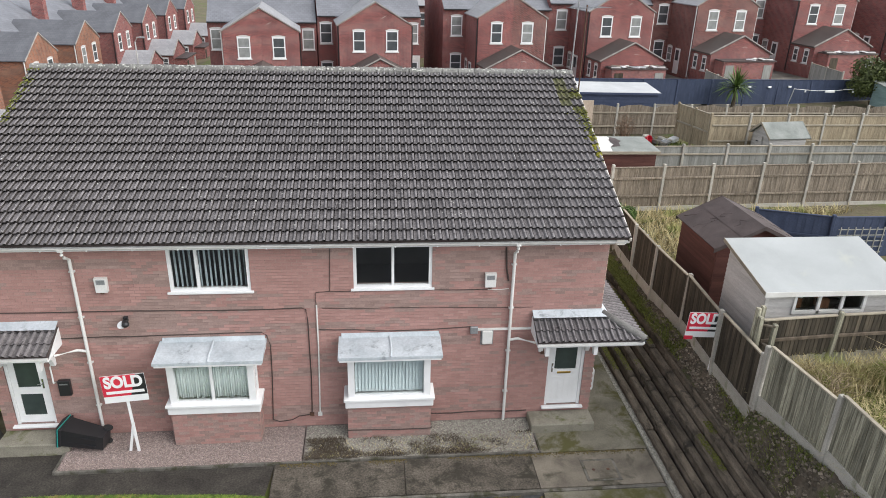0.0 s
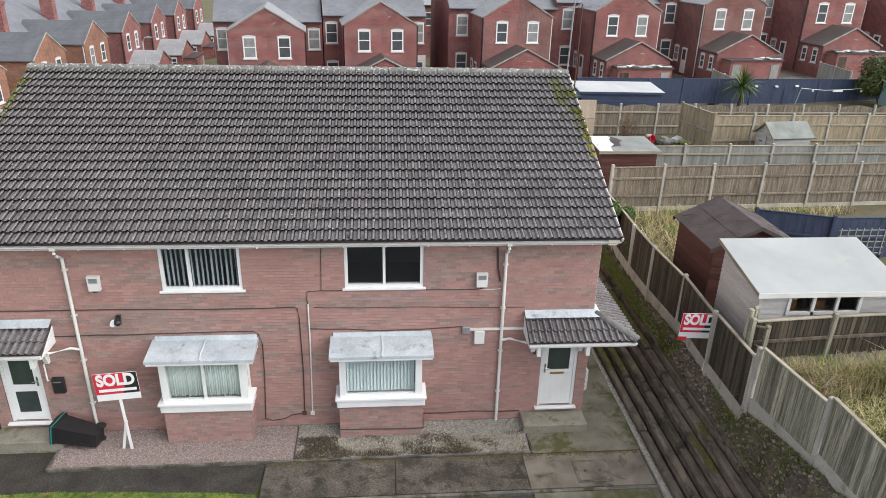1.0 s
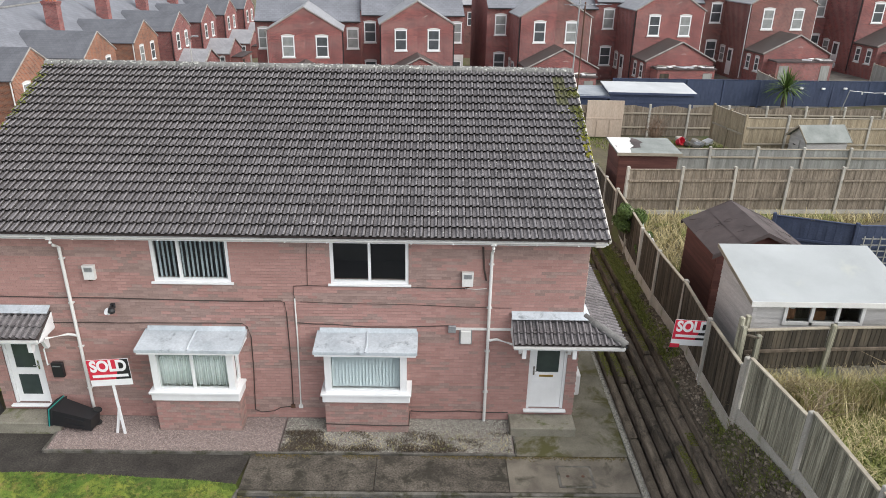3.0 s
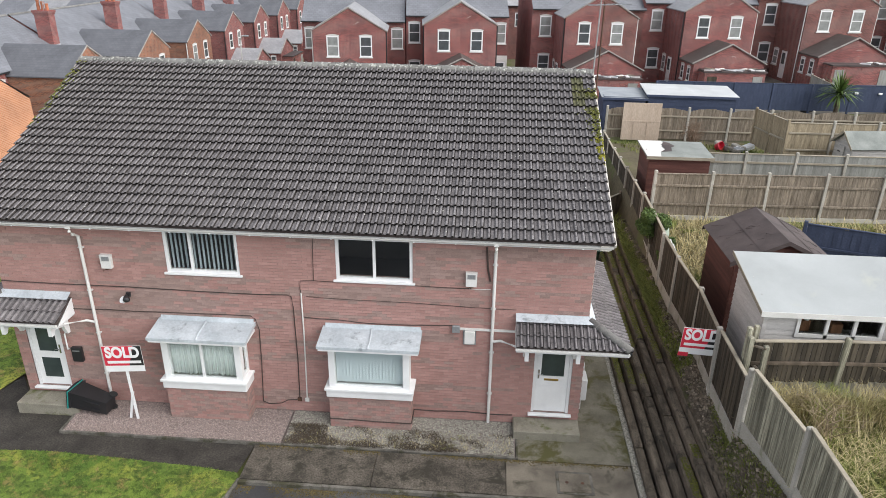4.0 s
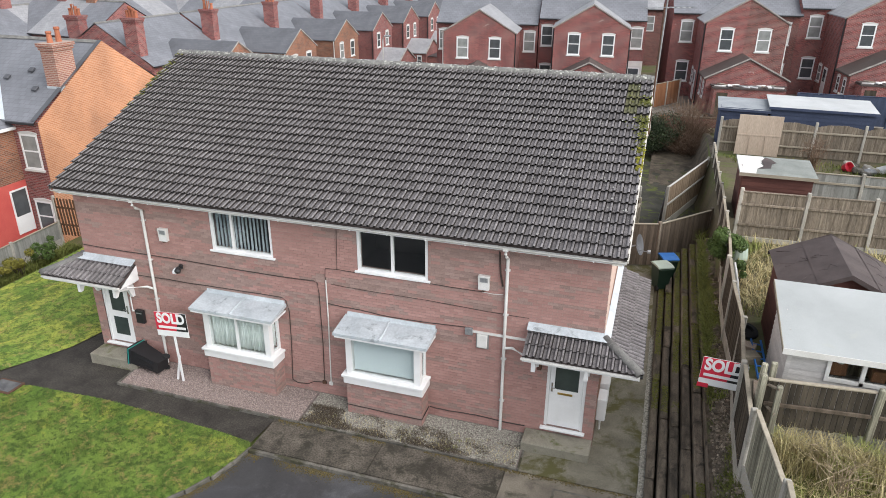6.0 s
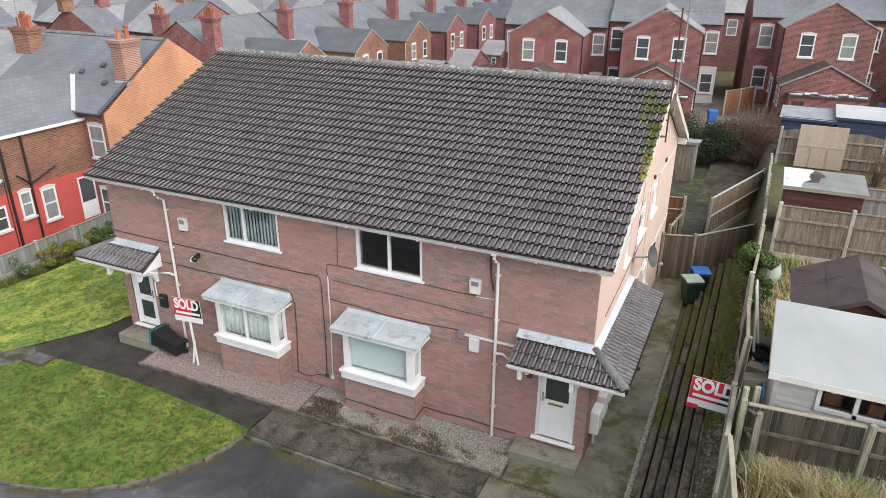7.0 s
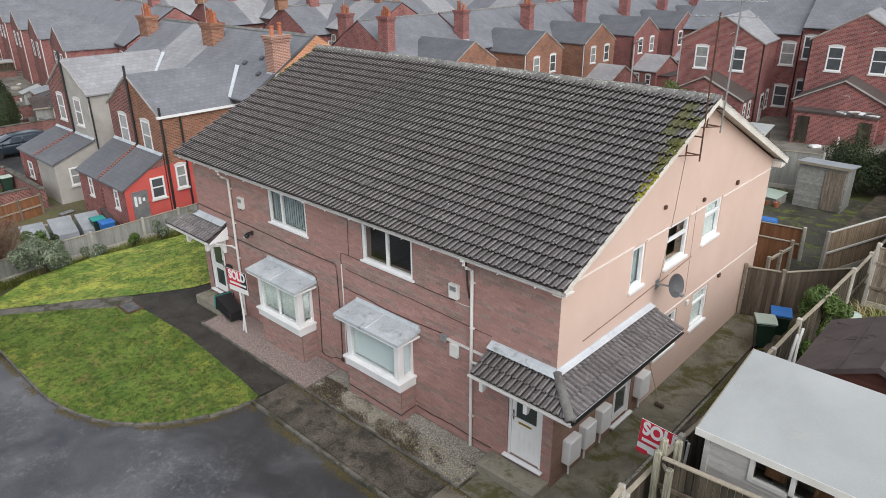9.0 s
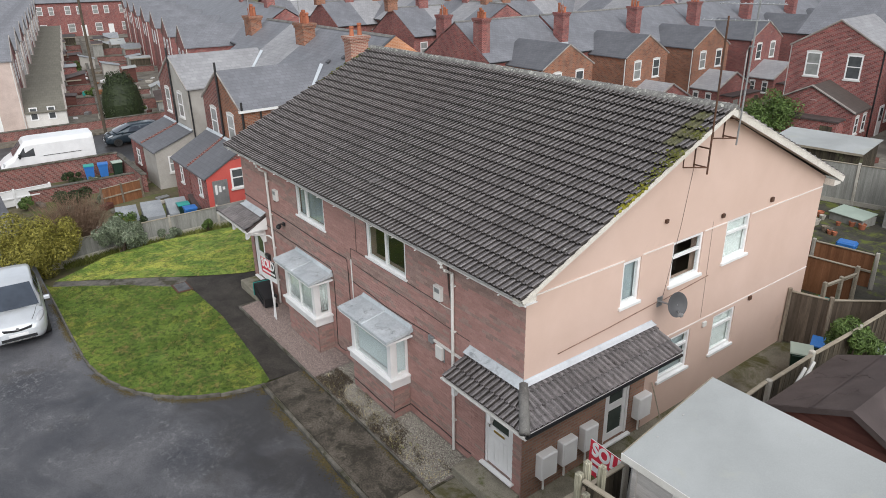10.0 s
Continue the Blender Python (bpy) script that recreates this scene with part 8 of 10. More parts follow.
for y, z0, z1, w in ((14.42, 0.52, 1.12, 0.46), (15.05, 0.56, 1.16, 0.44), (15.72, 0.60, 1.22, 0.42), (17.52, 0.62, 1.22, 0.46)):
    meter_box(y, z0, z1, w, "white plastic meter box on brick side wall")
ob = thing("satellite_dish", "grey satellite dish on the pink gable", "satellite dish", pose(X1, 18.1, 3.5) @ Matrix.Diagonal((1.2, 1.2, 1.2, 1)))
dish = Shape().lathe([(0.005, 0.0), (0.12, 0.012), (0.22, 0.045), (0.30, 0.085), (0.305, 0.085), (0.22, 0.035), (0.12, 0.002), (0.006, -0.01)], sides=24)
dish.turned(pose(0.34, 0.0, 0.08, 0, 75, -15) @ Matrix.Diagonal((0.78, 0.72, 0.8, 1)))
part("reflector", dish, M["dish"], ob, smooth=True)
part("arm", Shape().tube([(0.005, 0, 0), (0.22, 0.02, 0.02), (0.36, 0.05, 0.06)], 0.02, 8).soft(0.0, 0.012, -0.08, 0.08, -0.1, 0.1, 0.003), M["galv"], ob)
part("receiver", Shape().tube([(0.36, 0.05, -0.05), (0.6, -0.2, 0.02)], 0.01, 6).soft(0.57, 0.64, -0.24, -0.16, 0.0, 0.06, 0.008), M["galv"], ob)


def aerial(y, z0, z1, label, elements, turn, lean=0.0):
    ob = thing("tv_aerial", label, "aerial", pose(X1, y, z0), "tv aerials")
    part("bracket", Shape().tube([(0.003, -0.02, 0.1), (0.33, -0.02, 0.1)], 0.018, 6).tube([(0.003, -0.02, 0.5), (0.33, -0.02, 0.5)], 0.018, 6).tube([(0.012, -0.02, 0.05), (0.012, -0.02, 0.58)], 0.018, 6).tube([(0.012, -0.4, 0.1), (0.33, -0.02, 0.1)], 0.014, 6).tube([(0.012, -0.4, 0.1), (0.012, -0.4, 0.5), (0.012, -0.02, 0.5)], 0.014, 6), M["rust"], ob)
    part("mast", Shape().tube([(0.33, 0, -0.05), (0.33 + lean * 0.5, 0, (z1 - z0) / 2), (0.33 + lean, 0, z1 - z0)], 0.02, 8), M["rust"] if z0 < 6.6 else M["galv"], ob)
    m = Matrix.Translation((0.33 + lean, 0, z1 - z0 - 0.08)) @ Matrix.Rotation(radians(turn), 4, "Z")
    part("boom", Shape().tube([(-0.5, 0, 0), (0.75, 0, 0)], 0.011, 6).turned(m), M["galv"], ob)
    for i in range(elements):
        x = -0.45 + 1.15 * i / (elements - 1)
        h = 0.22 if i else 0.3
        part("element", Shape().tube([(x, -h, 0.01), (x, h, 0.01)], 0.006, 5).turned(m), M["galv"], ob)
    return ob


aerial(18.75, 6.45, 9.55, "tall television aerial on a rusty gable bracket", 9, 30)
aerial(19.70, 6.92, 9.80, "second television aerial beside the ridge", 12, 205, 0.05)
ob = thing("render_bead", "thin white bead lines across the painted gable", "trim")
for a, b, z in ((14.25, 16.72, 4.855), (17.32, 18.36, 4.835), (19.52, 20.40, 4.83), (21.44, 24.88, 4.80), (17.95, 24.88, 2.42)):
    part("bead", Shape().box(X1 + 0.001, X1 + 0.018, a, b, z, z + 0.03), M["bead"], ob)
ob = thing("gable_vents", "small vents and lamps on the gable wall", "vent")
for y, z, w in ((17.95, 5.4, 0.09), (20.1, 5.02, 0.1), (22.2, 4.95, 0.12), (21.95, 2.3, 0.12), (19.95, 2.2, 0.14)):
    part("vent", Shape().soft(X1 + 0.001, X1 + 0.06, y, y + w, z, z + w, 0.01), M["rust"] if w < 0.13 else M["offwhite"], ob)
ob = thing("gable_cable", "thin cable falling across the painted gable", "cable")
part("run", Shape().tube([(X1 + 0.01, 18.75, 6.5), (X1 + 0.01, 18.55, 5.2), (X1 + 0.01, 18.2, 3.6)], 0.004, 5).tube([(X1 + 0.01, 19.8, 5.0), (X1 + 0.01, 19.85, 2.5)], 0.003, 5), M["cable"], ob)
ob = thing("painted_pipe", "thin brown pipe clipped along the gable", "pipe")
part("run", Shape().tube([(X1 + 0.012, 14.9, 3.35), (X1 + 0.012, 16.4, 3.42), (X1 + 0.012, 18.0, 3.52)], 0.011, 6).tube([(X1 + 0.012, 18.25, 3.5), (X1 + 0.012, 19.9, 3.62)], 0.011, 6), M["copper"], ob)
ob = thing("drain_cover", "square manhole cover set in the path", "manhole")
part("frame", Shape().box(2.35, 3.15, 11.72, 12.42, 0.004, 0.012), M["kerb"], ob)
part("cover", Shape().soft(2.41, 3.09, 11.78, 12.36, 0.006, 0.018, 0.004), M["concrete"], ob)
part("lifting_eye", Shape().lathe([(0.04, 0.019), (0.03, 0.022)], 2.58, 12.07, 10), M["rust"], ob)
part("lifting_eye", Shape().lathe([(0.04, 0.019), (0.03, 0.022)], 2.92, 12.07, 10), M["rust"], ob)
ob = thing("lawn_manhole", "grey manhole cover where path and lawn meet", "manhole")
part("frame", Shape().soft(-12.5, -11.72, 11.46, 12.0, -0.06, 0.012, 0.006), M["rust"], ob)
part("cover", Shape().soft(-12.44, -11.78, 11.52, 11.94, -0.05, 0.022, 0.006), M["galv_worn"], ob)

ob = thing("broom", "old broom leaning on the side wall", "broom")
part("handle", Shape().tube([(X1 + 0.03, 18.15, 1.35), (X1 + 0.42, 18.2, 0.26)], 0.014, 6), M["rail"], ob)
part("head", Shape().soft(X1 + 0.3, X1 + 0.54, 18.15, 18.25, 0.16, 0.25, 0.01), M["bark"], ob)

# ---- plants ----


def leaf_cloud(rng, n, lumps, size, flat=0.5, long=1.4):
    """Many small leaves near the skins of overlapping lumps (x, y, z, rx, ry, rz)."""
    s = Shape()
    weights = [l[3] * l[4] + l[4] * l[5] + l[3] * l[5] for l in lumps]
    for _ in range(n):
        x, y, z, rx, ry, rz = rng.choices(lumps, weights)[0]
        d = Vector((rng.gauss(0, 1), rng.gauss(0, 1), rng.gauss(0, 1))).normalized()
        k = rng.uniform(0.72, 1.06)
        p = Vector((x + d.x * rx * k, y + d.y * ry * k, z + d.z * rz * k))
        nrm = (d + Vector((rng.gauss(0, flat), rng.gauss(0, flat), rng.gauss(0.25, flat)))).normalized()
        u = nrm.orthogonal().normalized()
        u = Matrix.Rotation(rng.uniform(0, 6.28), 3, nrm) @ u
        w = nrm.cross(u)
        e = size * rng.uniform(0.6, 1.4)
        k = len(s.v)
        s.v += [tuple(p - u * e * long), tuple(p + w * e * 0.5 + nrm * e * 0.2), tuple(p + u * e * long), tuple(p - w * e * 0.5 + nrm * e * 0.2)]
        s.f += [(k, k + 1, k + 2), (k, k + 2, k + 3)]
    return s


def lump_set(rng, n, rx, ry, rz, size):
    out = []
    for _ in range(n):
        d = Vector((rng.gauss(0, 1), rng.gauss(0, 1), rng.gauss(0, 0.8))).normalized() * rng.uniform(0.35, 0.8)
        k = rng.uniform(0.6, 1.2) * size
        out.append((d.x * rx, d.y * ry, rz + d.z * rz * 0.9, k, k, k * 0.9))
    return out


def shrub(m, label, rx, ry, rz, leaf, n=2600, size=0.035, lumps=14, seed=1, name="shrub", twigs=12, lump=0.38):
    rng = random.Random(seed)
    ob = thing(name, label, "shrub" if name == "shrub" else name, m)
    ls = lump_set(rng, lumps, rx, ry, rz, lump * min(rx, ry, rz))
    part("crown", leaf_cloud(rng, n, ls, size), M[leaf], ob)
    s = Shape()
    for _ in range(twigs):
        a = rng.uniform(0, 6.28)
        q = rng.choice(ls)
        s.tube([(0.12 * math.cos(a), 0.12 * math.sin(a), -0.1), (q[0] * 0.5, q[1] * 0.5, q[2] * 0.55), (q[0], q[1], q[2] + 0.1)], 0.022, 5, 0.006)
    part("stem", s, M["bark"], ob)
    return ob


def bare_shrub(m, label, r, h, n, seed, mat="twig"):
    rng = random.Random(seed)
    ob = thing("shrub", label, "shrub", m)
    s = Shape()
    for _ in range(n):
        a, k = rng.uniform(0, 6.28), rng.uniform(0.1, 1.0)
        tip = Vector((math.cos(a) * r * k, math.sin(a) * r * k, h * rng.uniform(0.55, 1.05)))
        mid = tip * 0.5 + Vector((rng.gauss(0, 0.1), rng.gauss(0, 0.1), rng.uniform(0, 0.2)))
        foot = Vector((rng.gauss(0, 0.15) * r, rng.gauss(0, 0.15) * r, -0.1))
        s.tube([foot, mid, tip], 0.012, 4, 0.004)
        for _ in range(3):
            t = rng.uniform(0.4, 0.9)
            b = mid.lerp(tip, t)
            s.tube([b, b + Vector((rng.gauss(0, 0.22), rng.gauss(0, 0.22), rng.uniform(0.0, 0.3)))], 0.006, 3, 0.002)
    tagged(part("brushwood", s, M[mat], ob), kind="stuff")
    return ob


shrub(pose(-19.1, 8.1, -1.0), "golden-green privet bush beside the parked car", 1.9, 1.9, 1.45, "leaf_gold", 22000, 0.04, 34, 2)
bare_shrub(pose(-21.0, 9.9, -1.4), "reddish-brown bare winter shrub", 1.7, 2.7, 800, 3)
shrub(pose(-19.2, 11.2, -1.0), "grey-green variegated shrub by the lawn fence", 1.15, 1.35, 0.95, "leaf_grey", 8000, 0.045, 22, 4)
shrub(pose(-19.3, 13.4, -1.0), "low grey-green border shrub", 0.5, 0.7, 0.4, "leaf_grey", 1500, 0.04, 9, 5)
for i, (y, r, leaf) in enumerate(((15.1, 0.45, "leaf_green"), (16.3, 0.55, "leaf_grey"), (17.6, 0.6, "leaf_gold"), (18.9, 0.7, "leaf_gold"), (20.2, 0.7, "leaf_green"))):
    shrub(pose(-19.55, y, -0.98), "low border shrub along the lawn fence", r, r * 1.2, r * 0.75, leaf, 1300, 0.04, 8, 20 + i)
shrub(pose(-23.8, 12.6, -1.95), "straggling green shrub in a low garden", 1.1, 0.9, 0.7, "leaf_green", 2000, 0.05, 10, 31)
shrub(pose(-30.0, 11.0, -2.0), "dark clipped shrub in a low garden", 1.0, 1.2, 0.9, "leaf_dark", 2400, 0.06, 10, 32)
shrub(pose(5.98, 21.1, 2.15), "bright green shrub leaning over the fence", 0.55, 0.75, 0.62, "leaf_green", 5200, 0.035, 16, 34)
shrub(pose(6.2, 20.0, 1.6), "green shrub with bramble stems at the fence", 0.35, 0.45, 0.6, "leaf_green", 1500, 0.04, 8, 35)
shrub(pose(2.5, 40.0, 0.0), "dark green ivy hedge in the back garden", 2.3, 1.7, 1.35, "leaf_dark", 18000, 0.045, 18, 36, "hedge", lump=0.6)
shrub(pose(2.9, 43.5, -0.1), "dark green ivy hedge beside the yard wall", 1.6, 1.0, 1.0, "leaf_dark", 6000, 0.05, 14, 37, "hedge", lump=0.6)
bare_shrub(pose(5.2, 41.0, 0.2), "large dark tangle of bare brown stems behind the house", 2.3, 3.0, 420, 44)
bare_shrub(pose(7.4, 41.0, 0.6), "tangle of bare brown stems behind the fences", 1.7, 2.6, 300, 38)
bare_shrub(pose(5.2, 40.6, 0.0), "tangle of bare brown stems beside the hedge", 2.6, 1.7, 700, 39)
bare_shrub(pose(10.0, 32.6, 2.15), "bare reddish shrub in a garden", 0.7, 1.5, 60, 40)
shrub(pose(32.6, 45.6, 1.7), "rounded dark evergreen tree by the navy fence", 1.7, 1.7, 1.7, "leaf_ever", 7000, 0.09, 22, 41, "evergreen_tree", lump=0.5)
shrub(pose(-11.6, 48.3, -0.9), "green garden tree behind the ridge", 2.0, 2.0, 2.0, "leaf_green", 6000, 0.08, 20, 42, "garden_tree", lump=0.45)
bare_shrub(pose(9.3, 11.7, 2.1), "thin bare brambles in front of the low fence", 0.9, 1.0, 45, 71, "bramble")
bare_shrub(pose(11.6, 11.3, 2.1), "thin bare brambles in the overgrown garden", 1.0, 1.1, 45, 72, "bramble")
bare_shrub(pose(7.3, 11.4, 2.1), "low bare brambles beside the fence", 0.7, 0.8, 26, 73, "bramble")
shrub(pose(-6.0, 46.6, -0.7), "scrubby garden shrub behind the pale roof", 1.3, 1.0, 0.9, "leaf_ever", 4000, 0.08, 14, 43)


def conifer(m, label, r, h, seed):
    """A dense column of fine dark sprays round a solid heart."""
    rng = random.Random(seed)
    ob = thing("conifer", label, "tree", m)
    part("trunk", Shape().tube([(0, 0, -0.2), (0, 0, h * 0.4)], 0.14, 8, 0.1), M["bark"], ob)
    part("heart", Shape().lathe([(0.1, 0.1), (r * 0.86, 0.3), (r * 0.93, h * 0.4), (r * 0.76, h * 0.72), (r * 0.38, h * 0.92), (0.02, h * 1.0)], sides=20), M["leaf_dark"], ob)
    lumps = [(math.cos(a) * r * 0.35, math.sin(a) * r * 0.35, h * k, r * 0.62 * f, r * 0.62 * f, h * 0.16) for k, f in ((0.15, 1.0), (0.3, 1.05), (0.45, 1.0), (0.6, 0.9), (0.75, 0.75), (0.88, 0.5)) for a in (0.3, 1.6, 2.8, 4.1, 5.3)]
    part("crown", leaf_cloud(rng, 22000, lumps, 0.06), M["leaf_dark"], ob)
    return ob


def cordyline(m, label, seed):
    rng = random.Random(seed)
    ob = thing("cabbage_palm", label, "palm", m)
    part("trunk", Shape().tube([(0, 0, -0.2), (0.02, 0, 0.5), (0.0, 0.03, 1.0)], 0.12, 8, 0.09), M["bark"], ob)
    s = Shape()
    for _ in range(150):
        a, el = rng.uniform(0, 6.28), rng.uniform(-0.6, 1.45)
        L = rng.uniform(0.9, 1.35)
        d = Vector((math.cos(a) * math.cos(el), math.sin(a) * math.cos(el), math.sin(el)))
        side = Vector((-math.sin(a), math.cos(a), 0)) * 0.03
        base = Vector((0, 0, 1.05))
        mid, tip = base + d * L * 0.6, base + d * L - Vector((0, 0, 0.22 * math.cos(el)))
        k = len(s.v)
        s.v += [tuple(base - side), tuple(base + side), tuple(mid + side), tuple(mid - side), tuple(tip)]
        s.f += [(k, k + 1, k + 2, k + 3), (k + 3, k + 2, k + 4)]
    part("fronds", s, M["leaf_green"], ob)
    return ob


conifer(pose(-53.2, 19.6, -2.1), "tall dense dark conifer across the road", 1.75, 4.1, 33)
cordyline(pose(22.25, 45.2, 1.45) @ Matrix.Scale(1.28, 4), "spiky green cabbage palm before a navy fence", 50)


def blades(rng, n, spot, h0, h1, lean, width):
    """Grass blades; spot() gives (x, y, z)."""
    s = Shape()
    for _ in range(n):
        x, y, z = spot()
        h = rng.uniform(h0, h1)
        a = rng.uniform(0, 6.28)
        dx, dy = math.cos(a) * lean * h, math.sin(a) * lean * h
        sx, sy = -math.sin(a) * width, math.cos(a) * width
        k = len(s.v)
        s.v += [(x - sx, y - sy, z - 0.01), (x + sx, y + sy, z - 0.01), (x + dx * 0.4 + sx * 0.7, y + dy * 0.4 + sy * 0.7, z + h * 0.65), (x + dx * 0.4 - sx * 0.7, y + dy * 0.4 - sy * 0.7, z + h * 0.65), (x + dx, y + dy, z + h * 0.9)]
        s.f += [(k, k + 1, k + 2, k + 3), (k + 3, k + 2, k + 4)]
    return s


def spot_in(rng, poly, height):
    xs, ys = [p[0] for p in poly], [p[1] for p in poly]
    while True:
        x, y = rng.uniform(min(xs), max(xs)), rng.uniform(min(ys), max(ys))
        if inside((x, y), poly):
            return x, y, height(x, y)


rng = random.Random(60)
for name, poly, n, z3 in (("lawn_grass", lawn_front, 75000, 0), ("lawn_grass", lawn_side, 60000, 3)):
    s = blades(rng, n, lambda: spot_in(rng, poly, lambda x, y: lawn_z(x, y) + 0.03 * noise.noise((x, y, z3))), 0.014, 0.04, 1.0, 0.0055)
    tagged(part(name, s, M["blade_dry" if z3 else "blade"]), "short green lawn grass blades", "grass", kind="stuff")
tagged(part("dry_grass", blades(rng, 40000, lambda: spot_in(rng, [(6.25, 1.0), (18.5, 1.0), (18.5, 12.3), (6.1, 12.3)], ground_z), 0.10, 0.36, 1.6, 0.0065), M["straw"]), "long dead yellow grass in an overgrown garden", "grass", kind="stuff")
tagged(part("dry_grass", blades(rng, 9000, lambda: (rng.uniform(6.2, 15.5), 12.3 - abs(rng.gauss(0, 0.3)), 2.13), 0.35, 0.8, 0.6, 0.006), M["straw"]), "tall dead stems against the low fence", "grass", kind="stuff")
tagged(part("dry_grass", blades(rng, 5000, lambda: spot_in(rng, [(6.3, 18.6), (6.3, 23.3), (16.0, 23.3), (10.0, 20.6), (9.5, 18.6)], ground_z), 0.12, 0.45, 1.0, 0.012), M["straw"]), "dead yellow grass behind the sheds", "grass", kind="stuff")
tagged(part("rough_grass", blades(rng, 46000, lambda: spot_in(rng, [(6.2, 1.0), (18.0, 1.0), (18.0, 12.2), (6.1, 12.2)], ground_z), 0.10, 0.30, 0.8, 0.010), M["weed"]), "green rough grass under the dead stems", "grass", kind="stuff")
tagged(part("rough_grass", blades(rng, 9000, lambda: spot_in(rng, [(9.0, 28.0), (30.0, 28.0), (30.0, 34.0), (6.5, 34.0)], ground_z), 0.06, 0.2, 0.7, 0.015), M["weed"]), "rough grass between garden fences", "grass", kind="stuff")
tagged(part("border_weeds", blades(rng, 9000, lambda: (lambda y: (-19.75 + rng.uniform(-0.25, 0.45), y, ground_z(-19.6, y) + 0.02))(rng.uniform(9.0, 21.8)), 0.08, 0.34, 0.8, 0.014), M["weed"]), "dark green weeds in the border along the lawn fence", "weeds", kind="stuff")
bank_strip = [(5.42, 3.0), (5.95, 3.0), (5.85, 12.0), (5.75, 25.0), (5.5, 25.0)]


def bank_z(x, y):
    return mixf(1.17, long_base(x, y) - 0.05, smooth01((x - 5.4) / 0.45))


def bank_lumps(x, y):
    """Clods and hollows of the bank."""
    return 0.07 * noise.noise((x * 5, y * 3.2, 0.0)) + 0.06 * abs(noise.noise((x * 11, y * 8, 5.0))) + 0.03 * noise.noise((x * 23, y * 19, 9.0))


soil = grid_sheet(steps_of((5.38, 6.02, 0.03)), steps_of((3.0, 25.0, 0.05)), lambda x, y: bank_z(x, y) + bank_lumps(x, y))
tagged(part("bank_soil", soil, M["soil"], smooth=False), "dark rubble and soil strip above the sleepers", "soil", kind="structure")
s = Shape()
for _ in range(5400):
    x, y, z = spot_in(rng, bank_strip, lambda x, y: bank_z(x, y) + bank_lumps(x, y) - 0.01)
    e = rng.choice((0.008, 0.012, 0.016, 0.02, 0.026, 0.036)) * rng.uniform(0.8, 1.2)
    k = len(s.v)
    s.add([(a * e * rng.uniform(0.7, 1.2), b * e * rng.uniform(0.6, 1.1), c * e * rng.uniform(0.35, 0.75)) for c in (-1, 1) for a, b in ((-1, -1), (1, -1), (1, 1), (-1, 1))],
          [(4, 5, 6, 7), (0, 1, 5, 4), (1, 2, 6, 5), (2, 3, 7, 6), (3, 0, 4, 7)])
    s.turned(pose(x, y, z + 0.01, rng.uniform(-35, 35), rng.uniform(-35, 35), rng.uniform(0, 360)), k)
tagged(part("rubble", s, M["rubble"]), "dark stones and clods on the bank", "rubble", kind="stuff")


def bank_weed_spot():
    while True:
        x, y, z = spot_in(rng, bank_strip, bank_z)
        if noise.noise((x * 1.5, y * 0.55, 11.0)) > (0.02 if y > 11.5 else -0.25):
            return x, y, z


tagged(part("bank_ferns", blades(rng, 9000, lambda: (lambda y: (5.42 + abs(rng.gauss(0, 0.22)), y, bank_z(5.5, y)))(rng.gauss(20.5, 2.0)), 0.06, 0.26, 1.2, 0.012), M["weed"]), "arching ferns and grass on the far bank", "weeds", kind="stuff")
tagged(part("bank_weeds", blades(rng, 11000, bank_weed_spot, 0.03, 0.12, 1.1, 0.009), M["weed"]), "green weeds on the bank", "weeds", kind="stuff")
s = Shape()
for _ in range(24000):
    y = rng.uniform(8.0, 25.0)
    i = rng.randrange(6)
    if noise.noise((i * 0.5, y * 0.7, 2.0)) < mixf(0.40, -0.25, smooth01((y - 12) / 7)):
        continue
    k = len(s.v)
    e = rng.uniform(0.008, 0.022)
    s.lathe([(e, 0), (e * 0.8, e * 0.2), (e * 0.3, e * 0.3)], sides=5).turned(pose(4.24 + 0.225 * i + rng.uniform(0.02, 0.18), y, 0.02 + 0.19 * (i + 1) + 0.1 * max(0, (y - 14) / 11) - 0.002), k)
tagged(part("sleeper_moss", s, M["moss_dark"]), "moss growing on the old sleepers", "moss", kind="stuff")
# dead weeds on the grey gravel
def weed_spot():
    while True:
        x, y = rng.uniform(-3.97, 1.4), rng.uniform(12.82, 13.5)
        thick = 0.75 * math.exp(-((x + 3.45) / 0.5) ** 2) + 0.45 * math.exp(-((y - 12.9) / 0.12) ** 2) * (x < 0.3) + 0.35 * math.exp(-((x + 0.6) / 0.5) ** 2)
        if rng.random() < thick + 0.5 * noise.noise((x * 2.2, y * 3.0, 8.0)) - 0.05:
            return x, y, 0.07 * (y - 12.79) / 1.21


